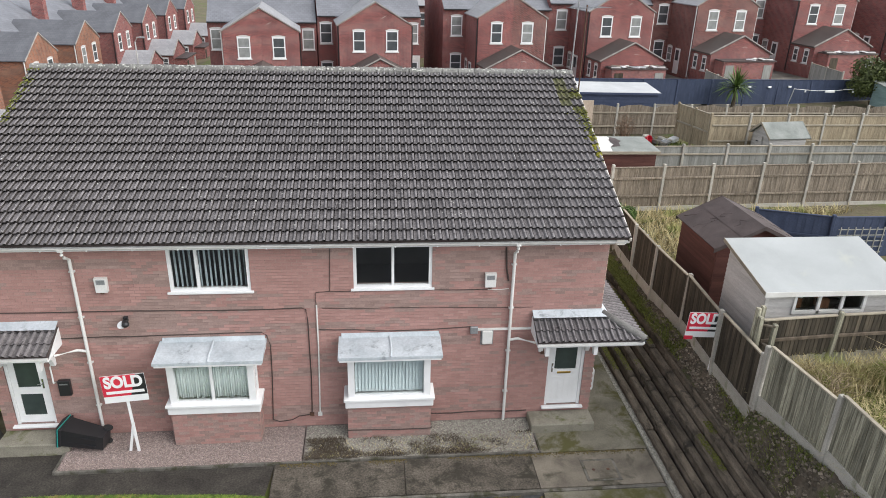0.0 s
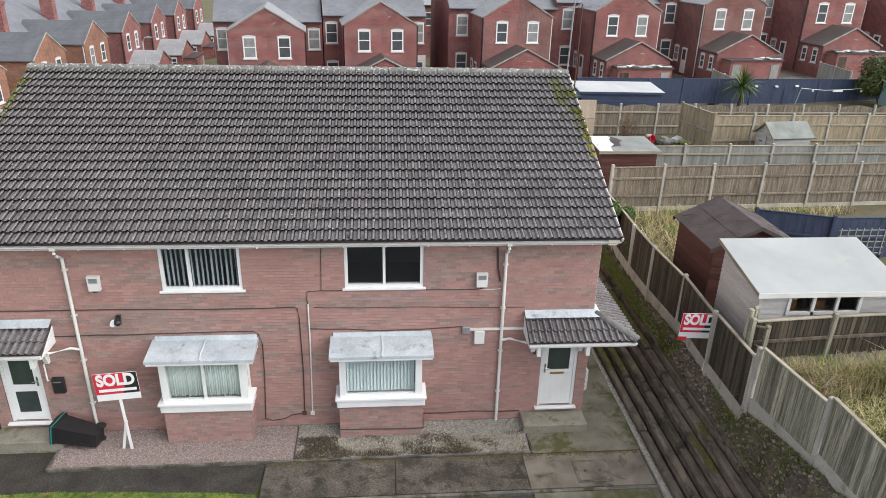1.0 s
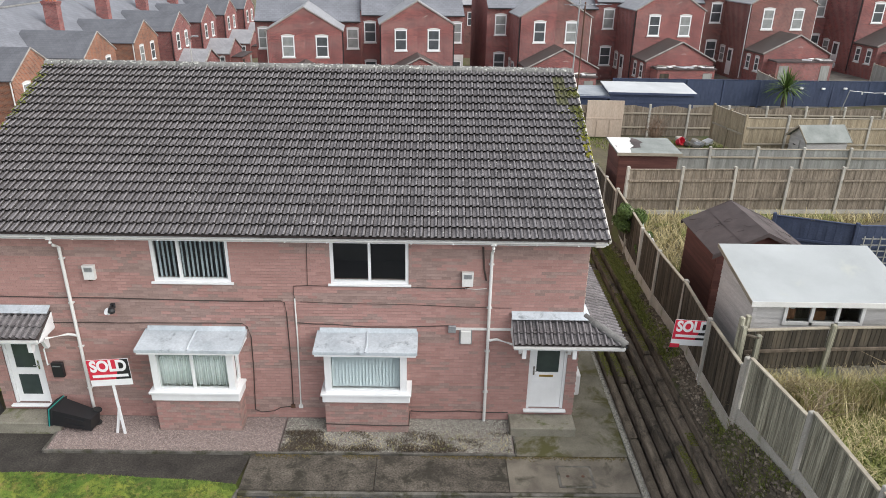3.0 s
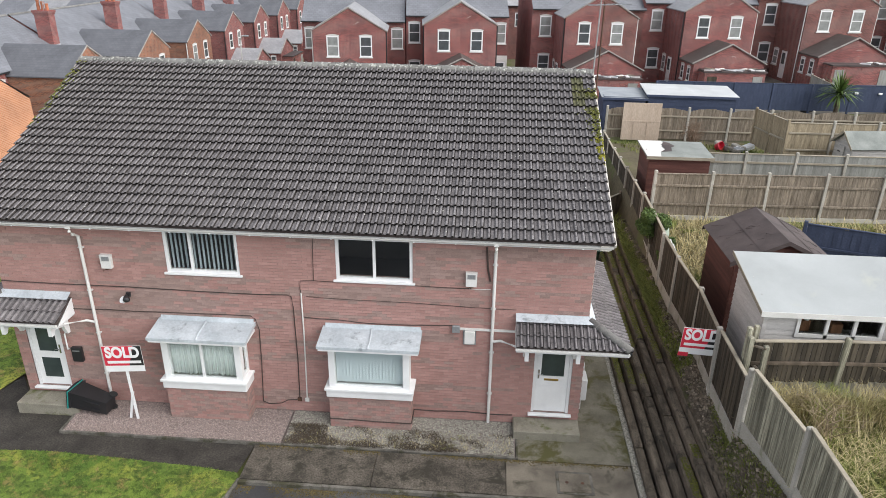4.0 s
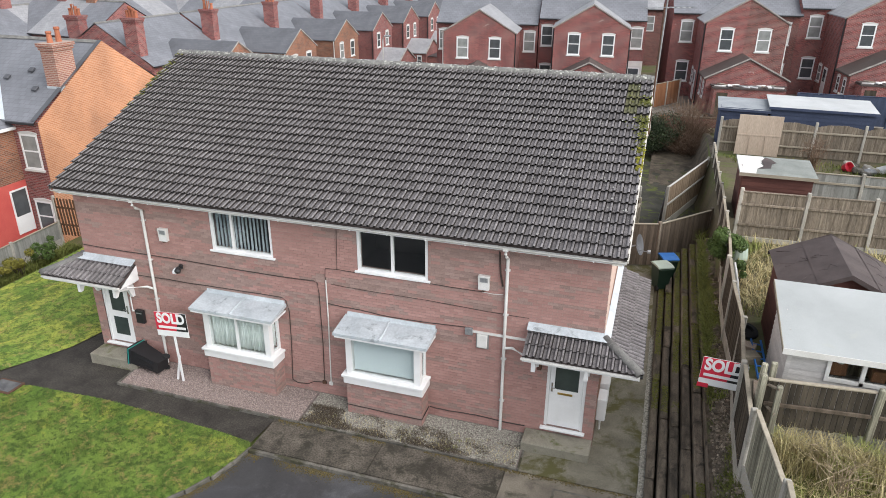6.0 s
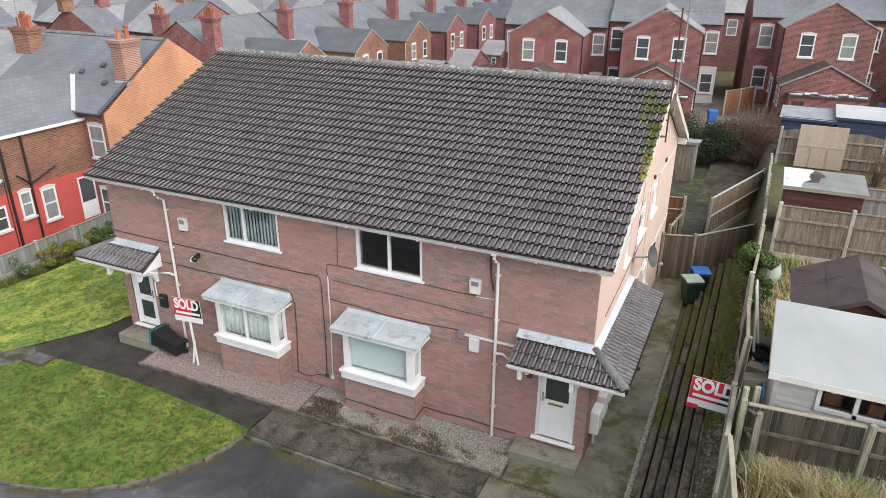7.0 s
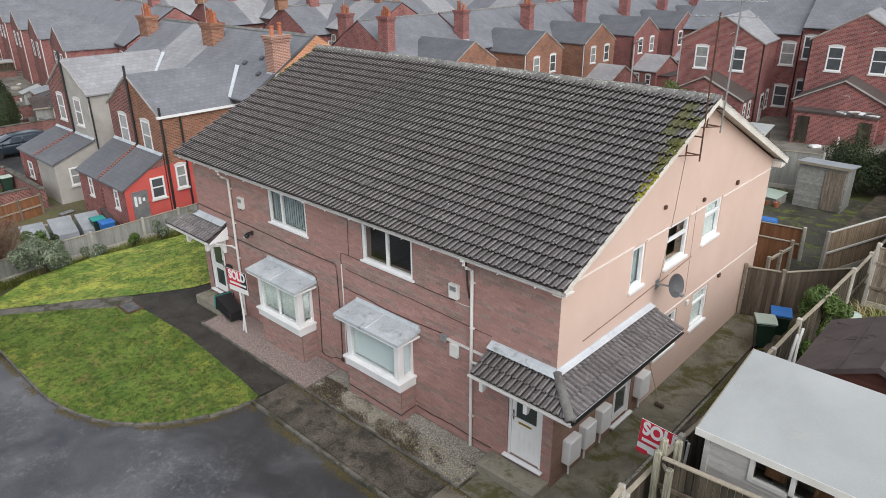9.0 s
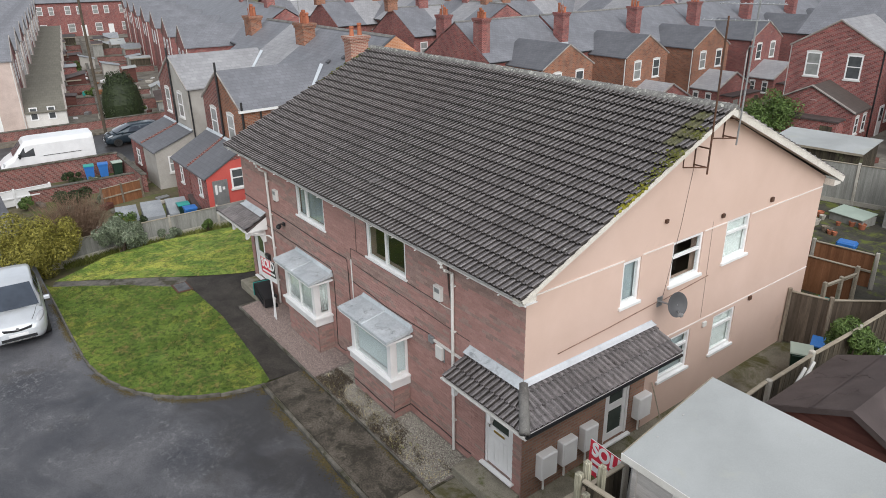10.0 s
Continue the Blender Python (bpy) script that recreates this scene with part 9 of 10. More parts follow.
tagged(part("dead_weeds", blades(rng, 9000, weed_spot, 0.015, 0.06, 1.6, 0.006), M["bark"]), "dark dead weeds matted on the gravel", "weeds", kind="stuff")
tagged(part("dead_weeds", blades(rng, 900, lambda: (rng.uniform(-3.9, 1.4), rng.uniform(12.84, 13.5), 0.02), 0.02, 0.07, 1.4, 0.006), M["straw"]), "pale dead weeds on the gravel", "weeds", kind="stuff")
s = Shape()
for _ in range(4200):
    t = rng.random()
    x, y = (rng.uniform(-4.5, 4.0), 11.47 + abs(rng.gauss(0, 0.10)) * -1) if t < 0.6 else (rng.uniform(-4.5, 4.0), 12.72 - abs(rng.gauss(0, 0.05)))
    if noise.noise((x * 1.1, y, 7.0)) < -0.05:
        continue
    e = rng.uniform(0.006, 0.02)
    k = len(s.v)
    s.lathe([(e, 0), (e * 0.8, e * 0.18), (e * 0.3, e * 0.26)], sides=6).turned(pose(x, y, -0.1 if t < 0.6 else 0.0), k)
tagged(part("path_moss", s, M["moss_brown"]), "moss along the path edgings", "moss", kind="stuff")
s = Shape()
run_of = [(Vector((*a, 0)), Vector((*b, 0))) for a, b in zip(kerb_line, kerb_line[1:])]
for _ in range(20000):
    if rng.random() < 0.62:
        a, b = rng.choices(run_of, [(b - a).length for a, b in run_of])[0]
        p = a.lerp(b, rng.random())
        d = (b - a).normalized()
        out = 0.04 + abs(rng.gauss(0, 0.08))
        x, y = p.x + d.y * -out, p.y + d.x * out
        if inside((x, y), lawn_front):
            x, y = p.x + d.y * out, p.y - d.x * out
    else:
        x, y = rng.uniform(-4.6, 4.0), 11.49 - abs(rng.gauss(0, 0.12))
    if noise.noise((x * 1.3, y * 1.3, 21.0)) + rng.uniform(-0.2, 0.2) < -0.08:
        continue
    e = rng.uniform(0.004, 0.015)
    k = len(s.v)
    s.lathe([(e, 0), (e * 0.8, e * 0.16), (e * 0.3, e * 0.24)], sides=5).turned(pose(x, y, -0.1), k)
tagged(part("kerb_moss", s, M["moss_brown"]), "brown moss and grit gathered along the kerb", "moss", kind="stuff")

# ---- vehicles ----


def loft(s, sections):
    """Skins a row of closed rings that have the same number of points."""
    k, n = len(s.v), len(sections[0])
    for ring in sections:
        s.v += [tuple(p) for p in ring]
    for i in range(len(sections) - 1):
        for j in range(n):
            a, b = k + i * n + j, k + i * n + (j + 1) % n
            s.f.append((a, b, b + n, a + n))
    s.f.append(tuple(k + j for j in range(n))[::-1])
    s.f.append(tuple(k + (len(sections) - 1) * n + j for j in range(n)))
    return s


def mirrored(half):
    """A closed ring from its half, which ends on the middle line."""
    return half + [(x, -y, z) for x, y, z in half[-2::-1]]


def body_ring(x, w, z0, z1, crown=0.03):
    """A car's cross-section at x: sill, flank, shoulder and crowned top."""
    h = z1 - z0
    return mirrored([(x, w * 0.90, z0), (x, w * 0.98, z0 + h * 0.25), (x, w, z0 + h * 0.5), (x, w * 0.985, z0 + h * 0.72), (x, w * 0.93, z0 + h * 0.88), (x, w * 0.80, z1), (x, w * 0.42, z1 + crown * 0.8), (x, 0.0, z1 + crown)])


def wheel(parent, x, y, r, side):
    t = Shape().lathe([(r * 0.62, -0.1), (r * 0.92, -0.105), (r, -0.07), (r, 0.07), (r * 0.92, 0.105), (r * 0.62, 0.1)], sides=20).turned(Matrix.Translation((x, y, r)) @ Matrix.Rotation(radians(90), 4, "X"))
    ob = part("wheel", t, M["tyre"], parent)
    rim = Shape().lathe([(0.05, 0.10), (r * 0.3, 0.085), (r * 0.6, 0.095), (r * 0.62, 0.0)], sides=20)
    rim.turned(Matrix.Translation((x, y, r)) @ Matrix.Rotation(radians(-90 if side > 0 else 90), 4, "X"))
    part("rim", rim, M["galv"], ob)


def hatchback(m, label, paint, L=3.85, W=0.85, H=1.5):
    """The front looks along +x; the middle of the car stands at x = 0."""
    ob = thing("car", label, "car", m)
    f, b = L / 2, -L / 2
    s = Shape()
    loft(s, [body_ring(b + x, W * w, z0, z1) for x, w, z0, z1 in ((0.0, 0.78, 0.42, 0.78), (0.06, 0.91, 0.27, 0.90), (0.3, 0.98, 0.2, 0.95), (0.9, 1.0, 0.2, 0.97), (L * 0.55, 1.0, 0.2, 0.97), (L - 1.0, 1.0, 0.2, 0.96),
        (L - 0.75, 0.99, 0.2, 0.925), (L - 0.5, 0.96, 0.2, 0.865), (L - 0.3, 0.90, 0.2, 0.79), (L - 0.14, 0.81, 0.22, 0.71), (L - 0.04, 0.69, 0.25, 0.63), (L, 0.58, 0.31, 0.55))])
    part("body", s, M[paint], ob, smooth=True)

    def cab(x, w, z):
        return mirrored([(x, w, 0.9), (x, w * 0.97, 1.0), (x, w * 0.83, z - 0.07), (x, w * 0.75, z - 0.015), (x, w * 0.4, z + 0.012), (x, 0.0, z + 0.02)])
    s = Shape()
    loft(s, [cab(b + 0.05, W * 0.86, 1.02), cab(b + 0.2, W * 0.9, 1.28), cab(b + 0.45, W * 0.94, H - 0.07), cab(b + 0.95, W * 0.95, H), cab(-0.1, W * 0.95, H), cab(0.16, W * 0.95, H - 0.03), cab(0.34, W * 0.94, H - 0.11), cab(f - 0.78, W * 0.90, 1.0)])
    part("roof", s, M[paint], ob, smooth=True)
    glass_col = M["car_glass"]
    # windscreen, rear screen and side windows lie just proud of the cabin
    s = Shape()
    for k in range(9):
        c = k / 4 - 1
        bow = 0.05 * (1 - c * c)
        s.v += [(0.30 + bow, W * 0.70 * c, H - 0.055 + 0.02 * (1 - c * c)), (f - 0.80 + bow * 1.6, W * 0.83 * c, 0.985 + 0.015 * (1 - c * c))]
    s.f += [(2 * k, 2 * k + 1, 2 * k + 3, 2 * k + 2) for k in range(8)]
    s.v = [(x + 0.02, y, z + 0.022) for x, y, z in s.v]
    part("windscreen", s, glass_col, ob, smooth=True)
    part("rear_screen", Shape().add([(b + 0.37, -W * 0.66, H - 0.13), (b + 0.37, W * 0.66, H - 0.13), (b + 0.07, W * 0.74, 1.0), (b + 0.07, -W * 0.74, 1.0)], [(0, 1, 2, 3)]), glass_col, ob)
    for sd in (1, -1):
        for xa, xb in ((b + 0.55, -0.35), (-0.27, 0.32)):
            z1 = H - 0.13
            k = lambda z: sd * (mixf(W * 0.935, W * 0.765, (z - 0.94) / (H - 0.94)) + 0.008)
            pts = [(xa, k(0.98), 0.98), (xb + (0.25 if xb > 0 else 0), k(0.98), 0.98), (xb, k(z1), z1), (xa, k(z1), z1)]
            part("side_window", Shape().add(pts, [(0, 1, 2, 3) if sd < 0 else (3, 2, 1, 0)]), glass_col, ob)
        for x in (b + 0.68, f - 0.78):
            wheel(ob, x, sd * (W - 0.09), 0.3, sd)
        part("mirror", Shape().soft(f - 1.25, f - 1.12, sd * (W + 0.1) - 0.09, sd * (W + 0.1) + 0.09, 0.93, 1.05, 0.02), M[paint], ob)
        s = Shape().lathe([(0.0, -1.0)] + [(math.cos(q), math.sin(q)) for q in (-1.0, -0.5, 0.0, 0.5, 1.0)] + [(0.0, 1.0)], sides=14).turned(pose(f - 0.34, sd * W * 0.735, 0.755, 0, 24, sd * -32) @ Matrix.Diagonal((0.27, 0.105, 0.075, 1)))
        part("headlight", s, M["lamp_lens"], ob, smooth=True)
        part("tail_light", Shape().soft(b + 0.0, b + 0.1, sd * W * 0.72 - 0.09, sd * W * 0.72 + 0.09, 0.75, 0.92, 0.015), M["red"], ob)
    s = Shape().prism([(-0.40, 0.675), (-0.12, 0.64), (0.0, 0.625), (0.12, 0.64), (0.40, 0.675), (0.36, 0.61), (0.10, 0.575), (-0.10, 0.575), (-0.36, 0.61)][::-1], "x", f - 0.14, f + 0.004)
    part("grille", s, M["black"], ob)
    part("badge", Shape().lathe([(0.05, 0.0), (0.045, 0.012)], sides=14).turned(pose(f + 0.004, 0, 0.655, 0, 90, 0)), M["chrome"], ob)
    part("lower_grille", Shape().soft(f - 0.08, f + 0.008, -0.48, 0.48, 0.3, 0.41, 0.015), M["black"], ob)
    part("number_plate", Shape().soft(f + 0.006, f + 0.02, -0.26, 0.26, 0.425, 0.515, 0.003), M["signwhite"], ob)
    part("bonnet_seam", Shape().tube([(f - 0.82, -W * 0.74, 0.945), (f - 0.45, -W * 0.62, 0.862), (f - 0.22, -W * 0.5, 0.775)], 0.008, 5).tube([(f - 0.82, W * 0.74, 0.945), (f - 0.45, W * 0.62, 0.862), (f - 0.22, W * 0.5, 0.775)], 0.008, 5), M["black"], ob)
    part("bumper_trim", Shape().tube([(f - 0.16, -W * 0.66, 0.3), (f + 0.012, -0.4, 0.285), (f + 0.012, 0.4, 0.285), (f - 0.16, W * 0.66, 0.3)], 0.014, 6), M["chrome"], ob)
    part("wiper", Shape().tube([(f - 0.8, -0.5, 0.97), (f - 0.98, 0.25, 1.07)], 0.013, 5), M["black"], ob)
    return ob


hatchback(pose(-13.0, 6.72, -0.10, 0, 0, -4), "silver small hatchback car parked by the lawn kerb", "car_silver")
hatchback(pose(-44.3, 18.1, -1.97, 0, 0, -90), "dark blue hatchback parked on the side road", "car_dark", 4.3, 0.88, 1.45)


def panel_van(m, label):
    ob = thing("van", label, "van", m)
    W, H, f, b = 0.98, 2.35, 2.75, -2.75

    def ring(x, w, z0, z1, r=0.12):
        half = [(w * 0.95, z0), (w, z0 + 0.2), (w * 0.99, z1 - r * 2.5), (w * 0.93, z1 - r * 0.6), (w * 0.8, z1)]
        return [(x, y, z) for y, z in half] + [(x, -y, z) for y, z in half[::-1]]
    s = loft(Shape(), [ring(b, W * 0.97, 0.35, H - 0.03), ring(b + 0.1, W, 0.3, H), ring(0.9, W, 0.3, H), ring(1.25, W, 0.3, H - 0.06), ring(1.95, W * 0.98, 0.3, 1.45), ring(2.45, W * 0.94, 0.3, 1.15), ring(f, W * 0.8, 0.36, 0.9)])
    part("body", s, M["van_white"], ob, smooth=False)
    part("windscreen", Shape().add([(1.34, -0.76, 2.17), (1.34, 0.76, 2.17), (1.98, 0.82, 1.50), (1.98, -0.82, 1.50)], [(0, 3, 2, 1)]), M["pane"], ob)
    for sd in (1, -1):
        y = sd * (W + 0.004)
        part("cab_window", Shape().add([(0.75, y, 1.35), (1.75, y * 0.99, 1.35), (1.3, y * 0.985, 1.95), (0.75, y * 0.985, 1.95)], [(0, 1, 2, 3) if sd < 0 else (3, 2, 1, 0)]), M["pane"], ob)
        part("slide_rail", Shape().box(-1.9, 0.3, min(y, y + sd * 0.015), max(y, y + sd * 0.015), 1.28, 1.31), M["black"], ob)
        part("mirror", Shape().soft(1.55, 1.68, sd * (W + 0.14) - 0.1, sd * (W + 0.14) + 0.1, 1.3, 1.6, 0.03), M["black"], ob)
        for x in (-1.65, 1.75):
            wheel(ob, x, sd * (W - 0.1), 0.34, sd)
        part("headlight", Shape().soft(2.35, 2.6, sd * 0.72 - 0.14, sd * 0.72 + 0.14, 0.85, 1.05, 0.03), M["lamp_lens"], ob)
    part("bumper", Shape().soft(f - 0.25, f + 0.04, -0.8, 0.8, 0.34, 0.6, 0.03), M["black"], ob)
    return ob


panel_van(pose(-39.6, 11.6, -1.97, 0, 0, -93), "white panel van parked on the side road")

# ---- things in the low gardens and yards ----
ob = thing("telegraph_pole", "tall dark telegraph pole beside the side road", "pole", pose(-45.6, 16.4, -2.0))
part("pole", Shape().tube([(0, 0, -0.2), (0.03, 0, 11.5)], 0.12, 8, 0.08), M["bark"], ob)
part("insulator_bar", Shape().soft(-0.05, 0.05, -0.5, 0.5, 10.8, 10.9, 0.01), M["bark"], ob)
ob = thing("street_lamp", "slim white street lamp between the terraces", "lamp", pose(-22.5, 64.0, -2.4))
part("column", Shape().tube([(0, 0, 0), (0, 0, 5.2), (0.3, -0.3, 5.6), (0.8, -0.8, 5.7)], 0.06, 8), M["offwhite"], ob)
part("lantern", Shape().soft(0.7, 1.1, -1.1, -0.7, 5.62, 5.74, 0.03), M["galv"], ob)
cold = thing("planter_row", "row of grey sheeted planter frames by the lawn fence", "planter")
for i in range(4):
    s = Shape().add([(0, 0, 0.55), (1.02, 0, 0.55), (1.02, 1.5, 0.95), (0, 1.5, 0.95), (0, 0, 0.0), (1.02, 0, 0), (1.02, 1.5, 0), (0, 1.5, 0)], [(0, 1, 2, 3), (4, 5, 1, 0), (5, 6, 2, 1), (7, 4, 0, 3), (6, 7, 3, 2)])
    part("frame", s, M["felt_brown" if i == 3 else "sheet_grey"], cold, m=pose(-24.5 + 0.12 * i, 12.3 + i * 1.22, -1.95 + 0.04 * (i % 2), 0, 0, 82))
rng = random.Random(77)
LAB = {"clad_red": "red-brown timber", "board_grey": "silvered timber", "house_brick": "brick", "house_grey": "grey rendered", "board_dark": "dark timber"}
ROOF = {"felt_brown": "brown felt", "slate_brown": "brown tile", "galv": "metal", "felt_white": "pale felt", "sheet_grey": "grey sheet"}
for i in range(34):
    x, y = -53.5 - 2.1 * i - rng.uniform(0, 1.5), rng.choice((13.5, 15.0, 18.5, 20.5, 22.0)) + rng.uniform(-0.5, 0.8)
    if i < 2:
        y = 21.8 + i * 1.2
    wl, rf = rng.choice(list(LAB)), rng.choice(list(ROOF))
    flat_shed(SWING @ pose(x, y, -2.05, 0, 0, rng.choice((0, 90, 180)) + rng.uniform(-4, 4)), rng.uniform(1.3, 2.6), rng.uniform(1.1, 1.9), rng.uniform(1.2, 1.8), rng.uniform(1.6, 2.1), wl, rf, LAB[wl] + " yard outbuilding with " + ROOF[rf] + " roof across the road", 0)
for i in range(17):
    x = -54.4 - 4.2 * i
    for y0, y1 in ((12.2, 17.0), (18.6, 24.5)):
        if i > 0 and rng.random() < 0.6:
            h = rng.uniform(-1.5, -1.0)
            ob = brick_wall(x, x + 0.22, y0, y1, -2.4, h, "low brick party wall between two back yards")
            ob.matrix_basis = SWING
ob = brick_wall(-126, -52, 17.0, 17.22, -2.4, -1.2, "long brick wall along the back alley")
ob.matrix_basis = SWING
for k in range(4):
    ob = thing("yard_clutter", "pale tubs, planks and boxes strewn over back yards", "clutter")
    for i in range(22):
        e = rng.uniform(0.15, 0.5)
        x, y = -52.5 - 8 * k - rng.uniform(0, 9), rng.choice((13.2, 15.5, 18.2, 20.0, 22.5)) + rng.uniform(-1.2, 1.2)
        part(rng.choice(("box", "tub", "plank")), Shape().soft(-e, e, -e * rng.uniform(0.3, 1.0), e * 0.7, 0, e * rng.uniform(0.4, 1.5), e * 0.12), M[rng.choice(("concrete_pale", "galv", "signwhite", "house_white", "board", "bin_teal", "clad_red", "black", "board_red", "verge_grey"))], ob, m=SWING @ pose(x, y, -2.0, 0, 0, rng.uniform(0, 180)))
for i in range(12):
    x, y = -53.5 - 3.5 * i, rng.choice((13.5, 15.8, 19.0, 21.0)) + rng.uniform(-0.8, 0.8)
    p = SWING @ Vector((x, y, -2.05))
    shrub(pose(p.x, p.y, p.z), "scrubby plant in a back yard across the road", 0.7, 0.7, rng.uniform(0.4, 0.8), rng.choice(("leaf_dark", "leaf_green", "leaf_ever")), 500, 0.09, 7, 100 + i, twigs=4)
for x, y, body, lid in ((-35.6, 13.2, "bin_blue", "bin_teal"), (-35.5, 14.0, "bin_blue", "bin_blue"), (-35.4, 14.8, "bin_green", "bin_grey"), (-24.4, 15.5, "bin_green", "bin_teal"), (-23.6, 15.6, "bin_blue", "bin_blue"), (-24.6, 16.9, "bin_blue", "bin_blue")):
    wheelie_bin(pose(x, y, -2.02, 0, 0, 80 + 10 * (y % 1)), ("blue" if body == "bin_blue" else "dark green") + " wheelie bin with " + {"bin_teal": "teal", "bin_blue": "blue", "bin_grey": "pale green"}[lid] + " lid in a back garden", body, lid)
# planting and litter in the low gardens
for i in range(9):
    x, y = -23.0 - 1.55 * i + rng.uniform(-0.5, 0.5), rng.uniform(9.0, 13.6)
    shrub(pose(x, y, -2.05), "straggling plant in a low back garden", rng.uniform(0.5, 0.9), rng.uniform(0.5, 0.9), rng.uniform(0.35, 0.75), rng.choice(("leaf_green", "leaf_dark", "leaf_gold", "leaf_grey", "leaf_ever")), 900, 0.06, 8, 200 + i, twigs=6)
ob = thing("garden_clutter", "planks, slabs and tubs lying in the low gardens", "clutter")
for i in range(34):
    e = rng.uniform(0.15, 0.45)
    part(rng.choice(("plank", "slab", "tub")), Shape().soft(-e, e, -e * rng.uniform(0.2, 0.8), e * 0.5, 0, e * rng.uniform(0.2, 0.9), e * 0.1), M[rng.choice(("concrete_pale", "galv", "board", "board_red", "clad_red", "kerb", "verge_grey", "signwhite"))], ob, m=pose(rng.uniform(-35.5, -22.5), rng.uniform(9.5, 17.0), -2.03, 0, 0, rng.uniform(0, 180)))
for k in range(4):
    ob = thing("yard_clutter", "tubs, planks and boxes lying about terrace back yards", "clutter")
    for i in range(9):
        e = rng.uniform(0.15, 0.45)
        x, y = -11.0 + 12.5 * k + rng.uniform(0, 11), rng.uniform(47.0, 50.5)
        part(rng.choice(("box", "tub", "plank")), Shape().soft(-e, e, -e * rng.uniform(0.3, 1.0), e * 0.7, 0, e * rng.uniform(0.4, 1.6), e * 0.12), M[rng.choice(("concrete_pale", "galv", "signwhite", "board", "clad_red", "black", "board_red", "bin_green"))], ob, m=pose(x, y, ground_z(x, y) + 0.02, 0, 0, rng.uniform(0, 180)))
brick_wall(-33.0, -32.78, 9.5, 15.2, -2.3, -1.2, "low brick wall across a back garden")
ob = thing("storage_box", "blue plastic storage box in the back yard", "box", pose(1.02, 32.4, 0.385, 0, 0, 10))
part("tub", Shape().soft(-0.34, 0.34, -0.24, 0.24, 0, 0.26, 0.06), M["bin_blue"], ob)
ob = thing("turquoise_planter", "turquoise trough in the back yard", "planter", pose(3.05, 26.9, 0.385, 0, 0, 10))
part("tub", Shape().soft(-0.4, 0.4, -0.16, 0.16, 0, 0.35, 0.03), M["bin_teal"], ob)
ob = thing("garden_clutter", "pale rubble and tubs behind the fences", "rubble")
for i in range(9):
    e = rng.uniform(0.12, 0.3)
    part("lump", Shape().soft(-e, e, -e * 0.7, e * 0.7, 0, e * 0.9, e * 0.2), M[rng.choice(("concrete_pale", "galv", "signwhite", "kerb"))], ob, m=pose(11.3 + rng.uniform(0, 1.8), 32.4 + rng.uniform(0, 1.2), 2.12, rng.uniform(-12, 12), rng.uniform(-12, 12), rng.uniform(0, 180)))
ob = thing("red_bucket", "red plastic tub in a garden", "tub", pose(11.4, 33.1, 2.12))
part("tub", Shape().lathe([(0.15, 0), (0.22, 0.3), (0.2, 0.31), (0.15, 0.08)], sides=14).turned(pose(0, 0, 0.1, 65, 0, 30)), M["red"], ob)
ob = thing("water_butt", "pale green water butt behind the fence", "water butt", pose(6.4, 21.9, 1.55))
part("barrel", Shape().lathe([(0.22, 0), (0.28, 0.3), (0.28, 0.6), (0.24, 0.85), (0.1, 0.9)], sides=16), M["bin_grey"], ob)
ob = thing("blue_ladder", "blue metal frame lying beside the brown shed", "ladder")
for dx in (0.0, 0.22):
    part("rail", Shape().tube([(6.46 + dx, 15.5, 1.72), (6.42 + dx, 17.1, 1.85)], 0.028, 6), M["bin_blue"], ob)
for k in range(5):
    part("rung", Shape().tube([(6.455, 15.7 + 0.3 * k, 1.74 + 0.025 * k), (6.67, 15.7 + 0.3 * k, 1.74 + 0.025 * k)], 0.02, 6), M["bin_blue"], ob)
ob = thing("old_tyre", "worn black tyre lying behind the fence", "tyre", pose(6.35, 17.7, 1.66, 12, 8, 0))
part("tread", Shape().lathe([(0.17, 0.0), (0.29, 0.02), (0.31, 0.08), (0.29, 0.15), (0.17, 0.17), (0.15, 0.09)], sides=20), M["tyre"], ob)
ob = thing("timber_offcuts", "pale boards and boxes stacked behind the fence", "timber")
for k, (x, y, w, l, a) in enumerate(((6.3, 15.15, 0.16, 0.75, 8), (6.45, 15.0, 0.14, 0.8, -6), (6.25, 16.35, 0.3, 0.34, 20), (6.3, 16.85, 0.22, 0.3, -15))):
    part("board" if k < 2 else "crate", Shape().soft(-w, w, -l / 2, l / 2, 0, 0.05 if k < 2 else 0.22, 0.01), M["ply" if k % 2 else "rail"], ob, m=pose(x, y, 1.63 + 0.05 * (k == 1), 0, 0, a))
ob = thing("leaning_pipe", "pale pipes leaning on the fence", "pipe")
for i in range(2):
    part("pipe", Shape().tube([(6.2 + i * 0.1, 17.4 + i * 0.3, 1.65), (6.05, 18.5 + i * 0.35, 2.75), (6.0, 18.9 + i * 0.35, 2.95)], 0.035, 6), M["offwhite"], ob)

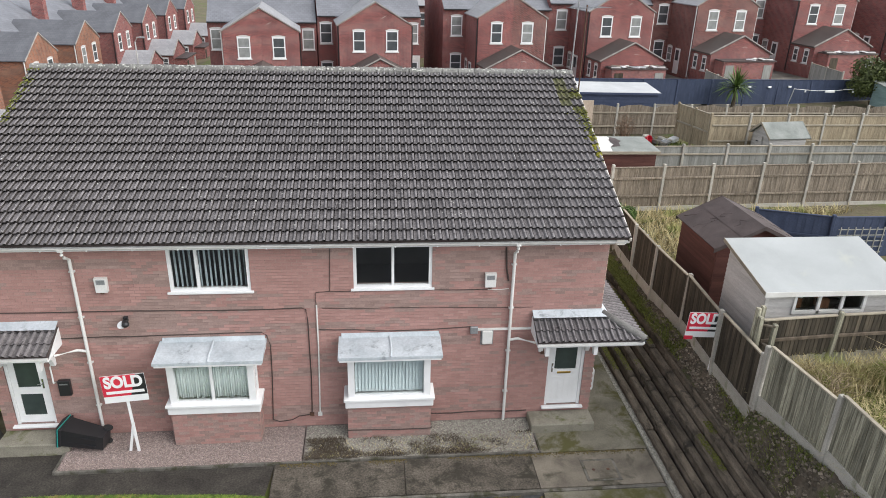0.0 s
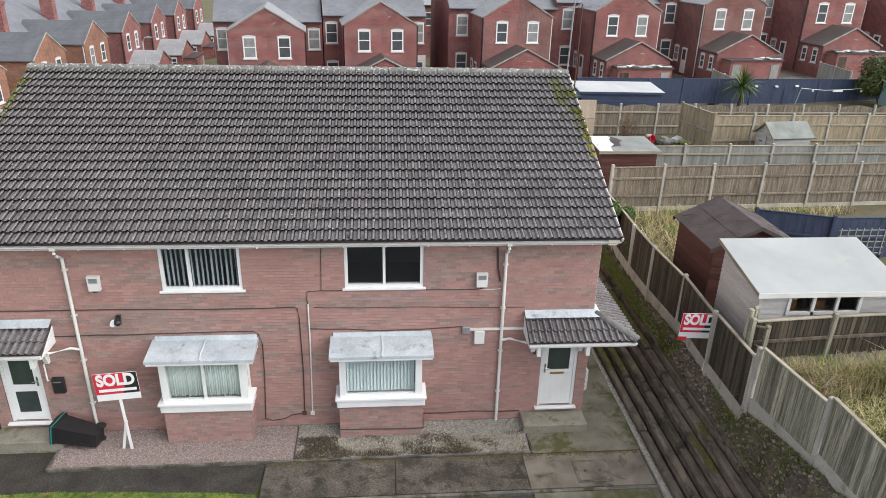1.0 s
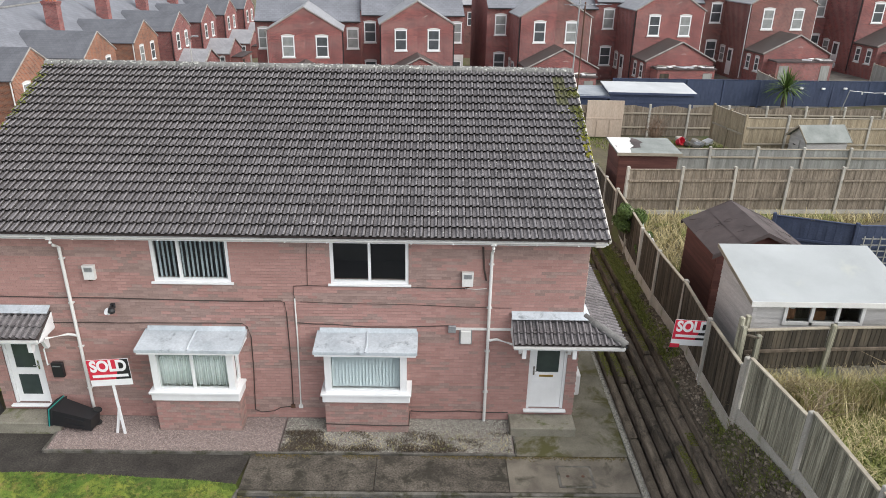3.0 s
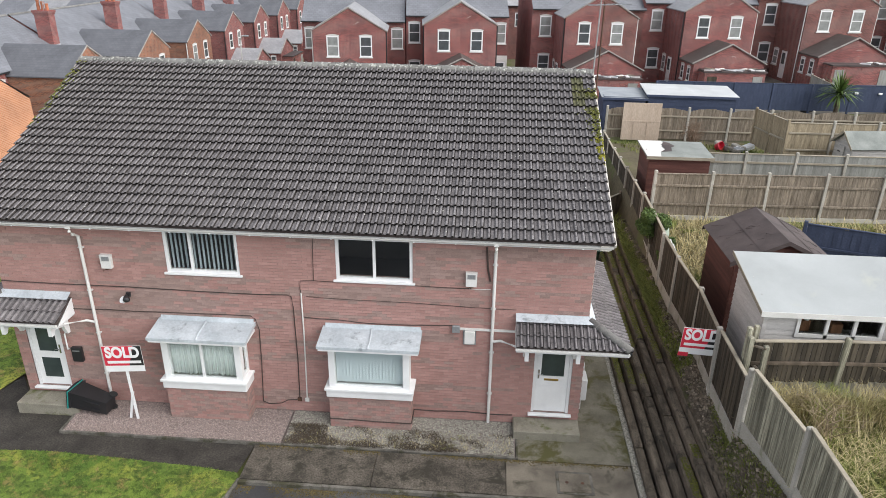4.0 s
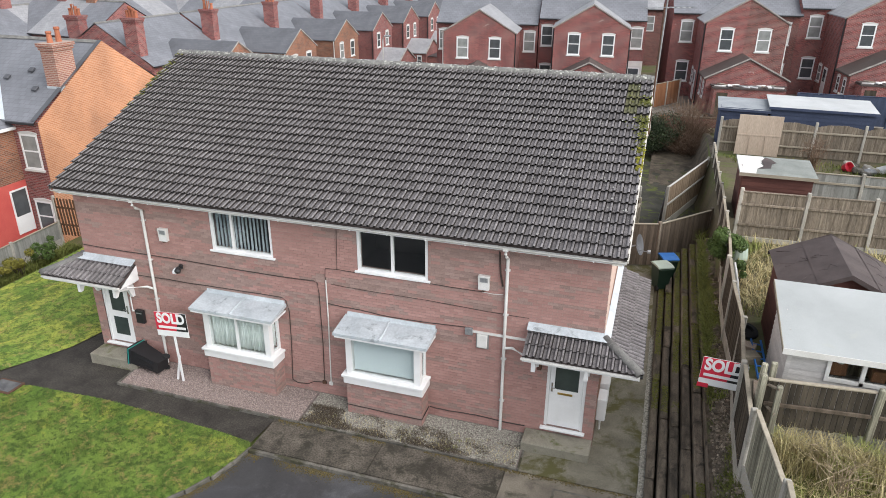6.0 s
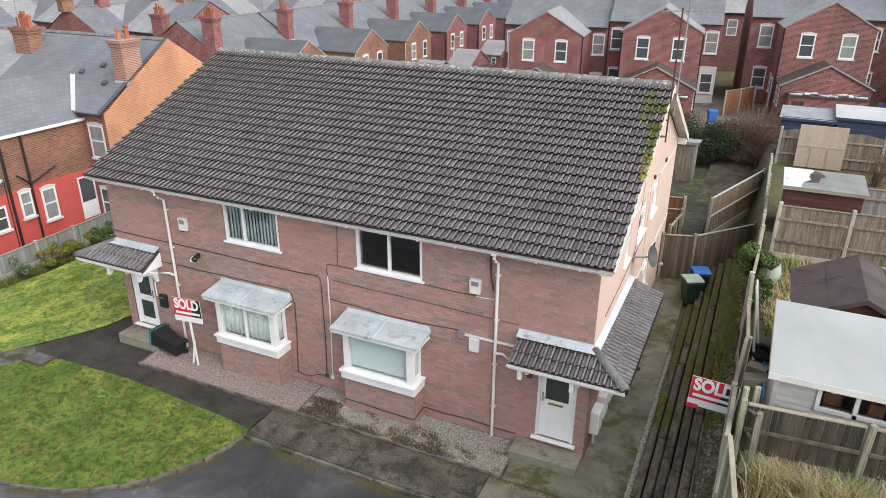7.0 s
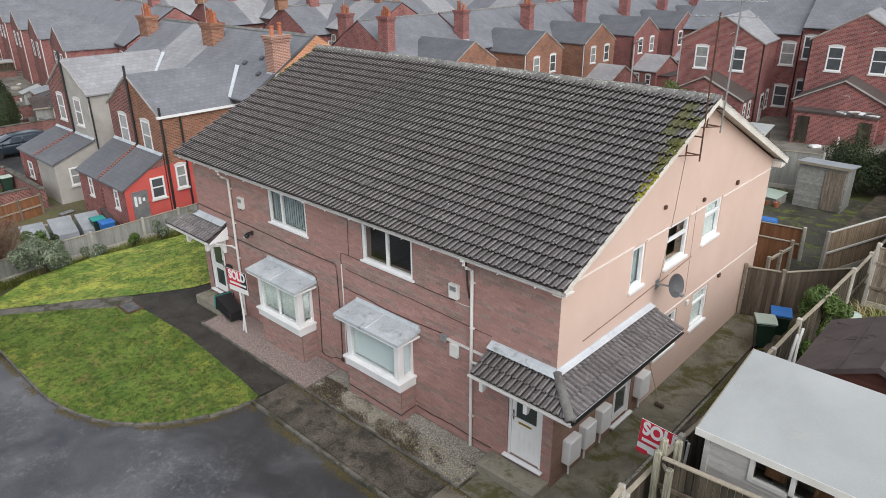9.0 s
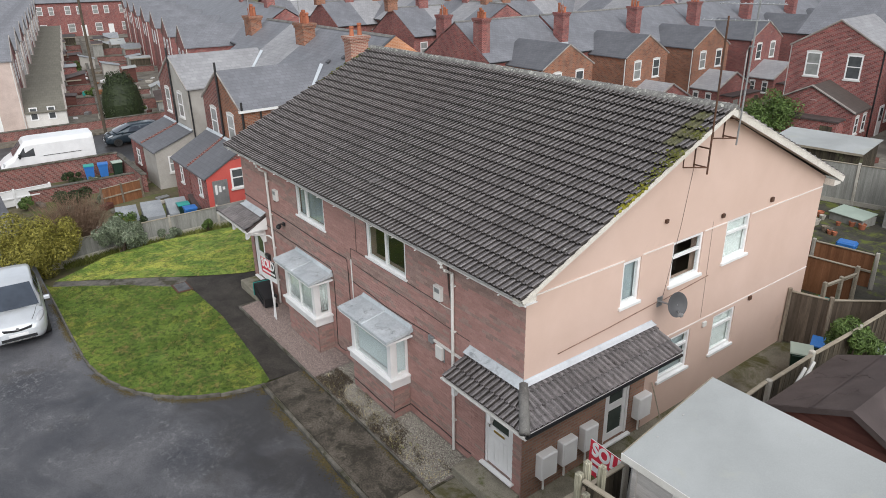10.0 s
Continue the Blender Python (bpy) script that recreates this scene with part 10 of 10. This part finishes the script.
# ---- brick courses of the front wall ----
full = Shape().box(0, 0.215, 0, 0.03, 0, 0.065)
full.f = [f for i, f in enumerate(full.f) if i != 4]
brick_mesh = {k: full.mesh("brick", M[k]) for k in ("brick", "brick_dark")}
joined = {"brick": Shape(), "brick_dark": Shape()}
rng = random.Random(21)
r = 0
z = 0.0
while z < 4.88:
    x = X0 - (0.1125 if r % 2 else 0)
    while x < X1:
        spans = [(max(x, X0), min(x + 0.215, X1 - 0.001))]
        for h in front_holes:
            if h[2] < z + 0.06 and z < h[3]:
                spans = [q for p in spans for q in ((p[0], min(p[1], h[0])), (max(p[0], h[1]), p[1])) if q[1] - q[0] > 0.03]
        streak = noise.noise((x * 0.35, z * 4.0, 1.7)) + 0.5 * noise.noise((x * 1.3, z * 9.0, 5.1)) + rng.uniform(-0.22, 0.22)
        kind = "brick_dark" if streak > 0.19 else "brick"
        for a, b in spans:
            if b - a < 0.03:
                continue
            out = rng.uniform(-0.002, 0.003)
            if a > 0.9 and z < 2.5 and b - a > 0.21:
                part("brick", brick_mesh[kind], None, front_wall, m=pose(a, Y0 + out, z))
            else:
                joined[kind].box(a, b, Y0 + out, Y0 + 0.03, z, z + 0.065)
        x += 0.225
    z += 0.075
    r += 1
for kind, s in joined.items():
    tagged(part("bricks", s, M[kind], front_wall), kind="stuff")


def roof_aerial(x, y, z, height, turn, elements, label):
    """A television aerial standing out of a chimney's cap."""
    ob = thing("tv_aerial", label, "aerial", pose(x, y, z), "tv aerials")
    part("mast", Shape().tube([(0, 0, -0.35), (0.02, 0, height)], 0.025, 6), M["galv"], ob)
    m = Matrix.Translation((0.02, 0, height - 0.08)) @ Matrix.Rotation(radians(turn), 4, "Z")
    s = Shape().tube([(-0.55, 0, 0), (0.95, 0, 0)], 0.018, 5)
    for i in range(elements):
        u, h = -0.5 + 1.4 * i / (elements - 1), 0.36 if i == 0 else 0.26
        s.tube([(u, -h, 0.012), (u, h, 0.012)], 0.010, 4)
    part("antenna", s.turned(m), M["white"], ob, "pale metal antenna")
    return ob


for x, y, z, height, turn, elements in ((-29.5, 25.5, 6.95, 1.5, 100, 8), (-37.6, 25.6, 6.95, 1.7, 60, 7), (-37.4, 42.3, 6.2, 1.4, 20, 7), (-32.4, 51.2, 6.15, 1.3, -20, 7), (-57.2, 50.1, 6.45, 1.6, 40, 8), (-57.2, 58.5, 6.45, 1.5, -30, 7)):
    roof_aerial(x, y, z, height, turn, elements, "pale television aerial on a brick chimney stack")
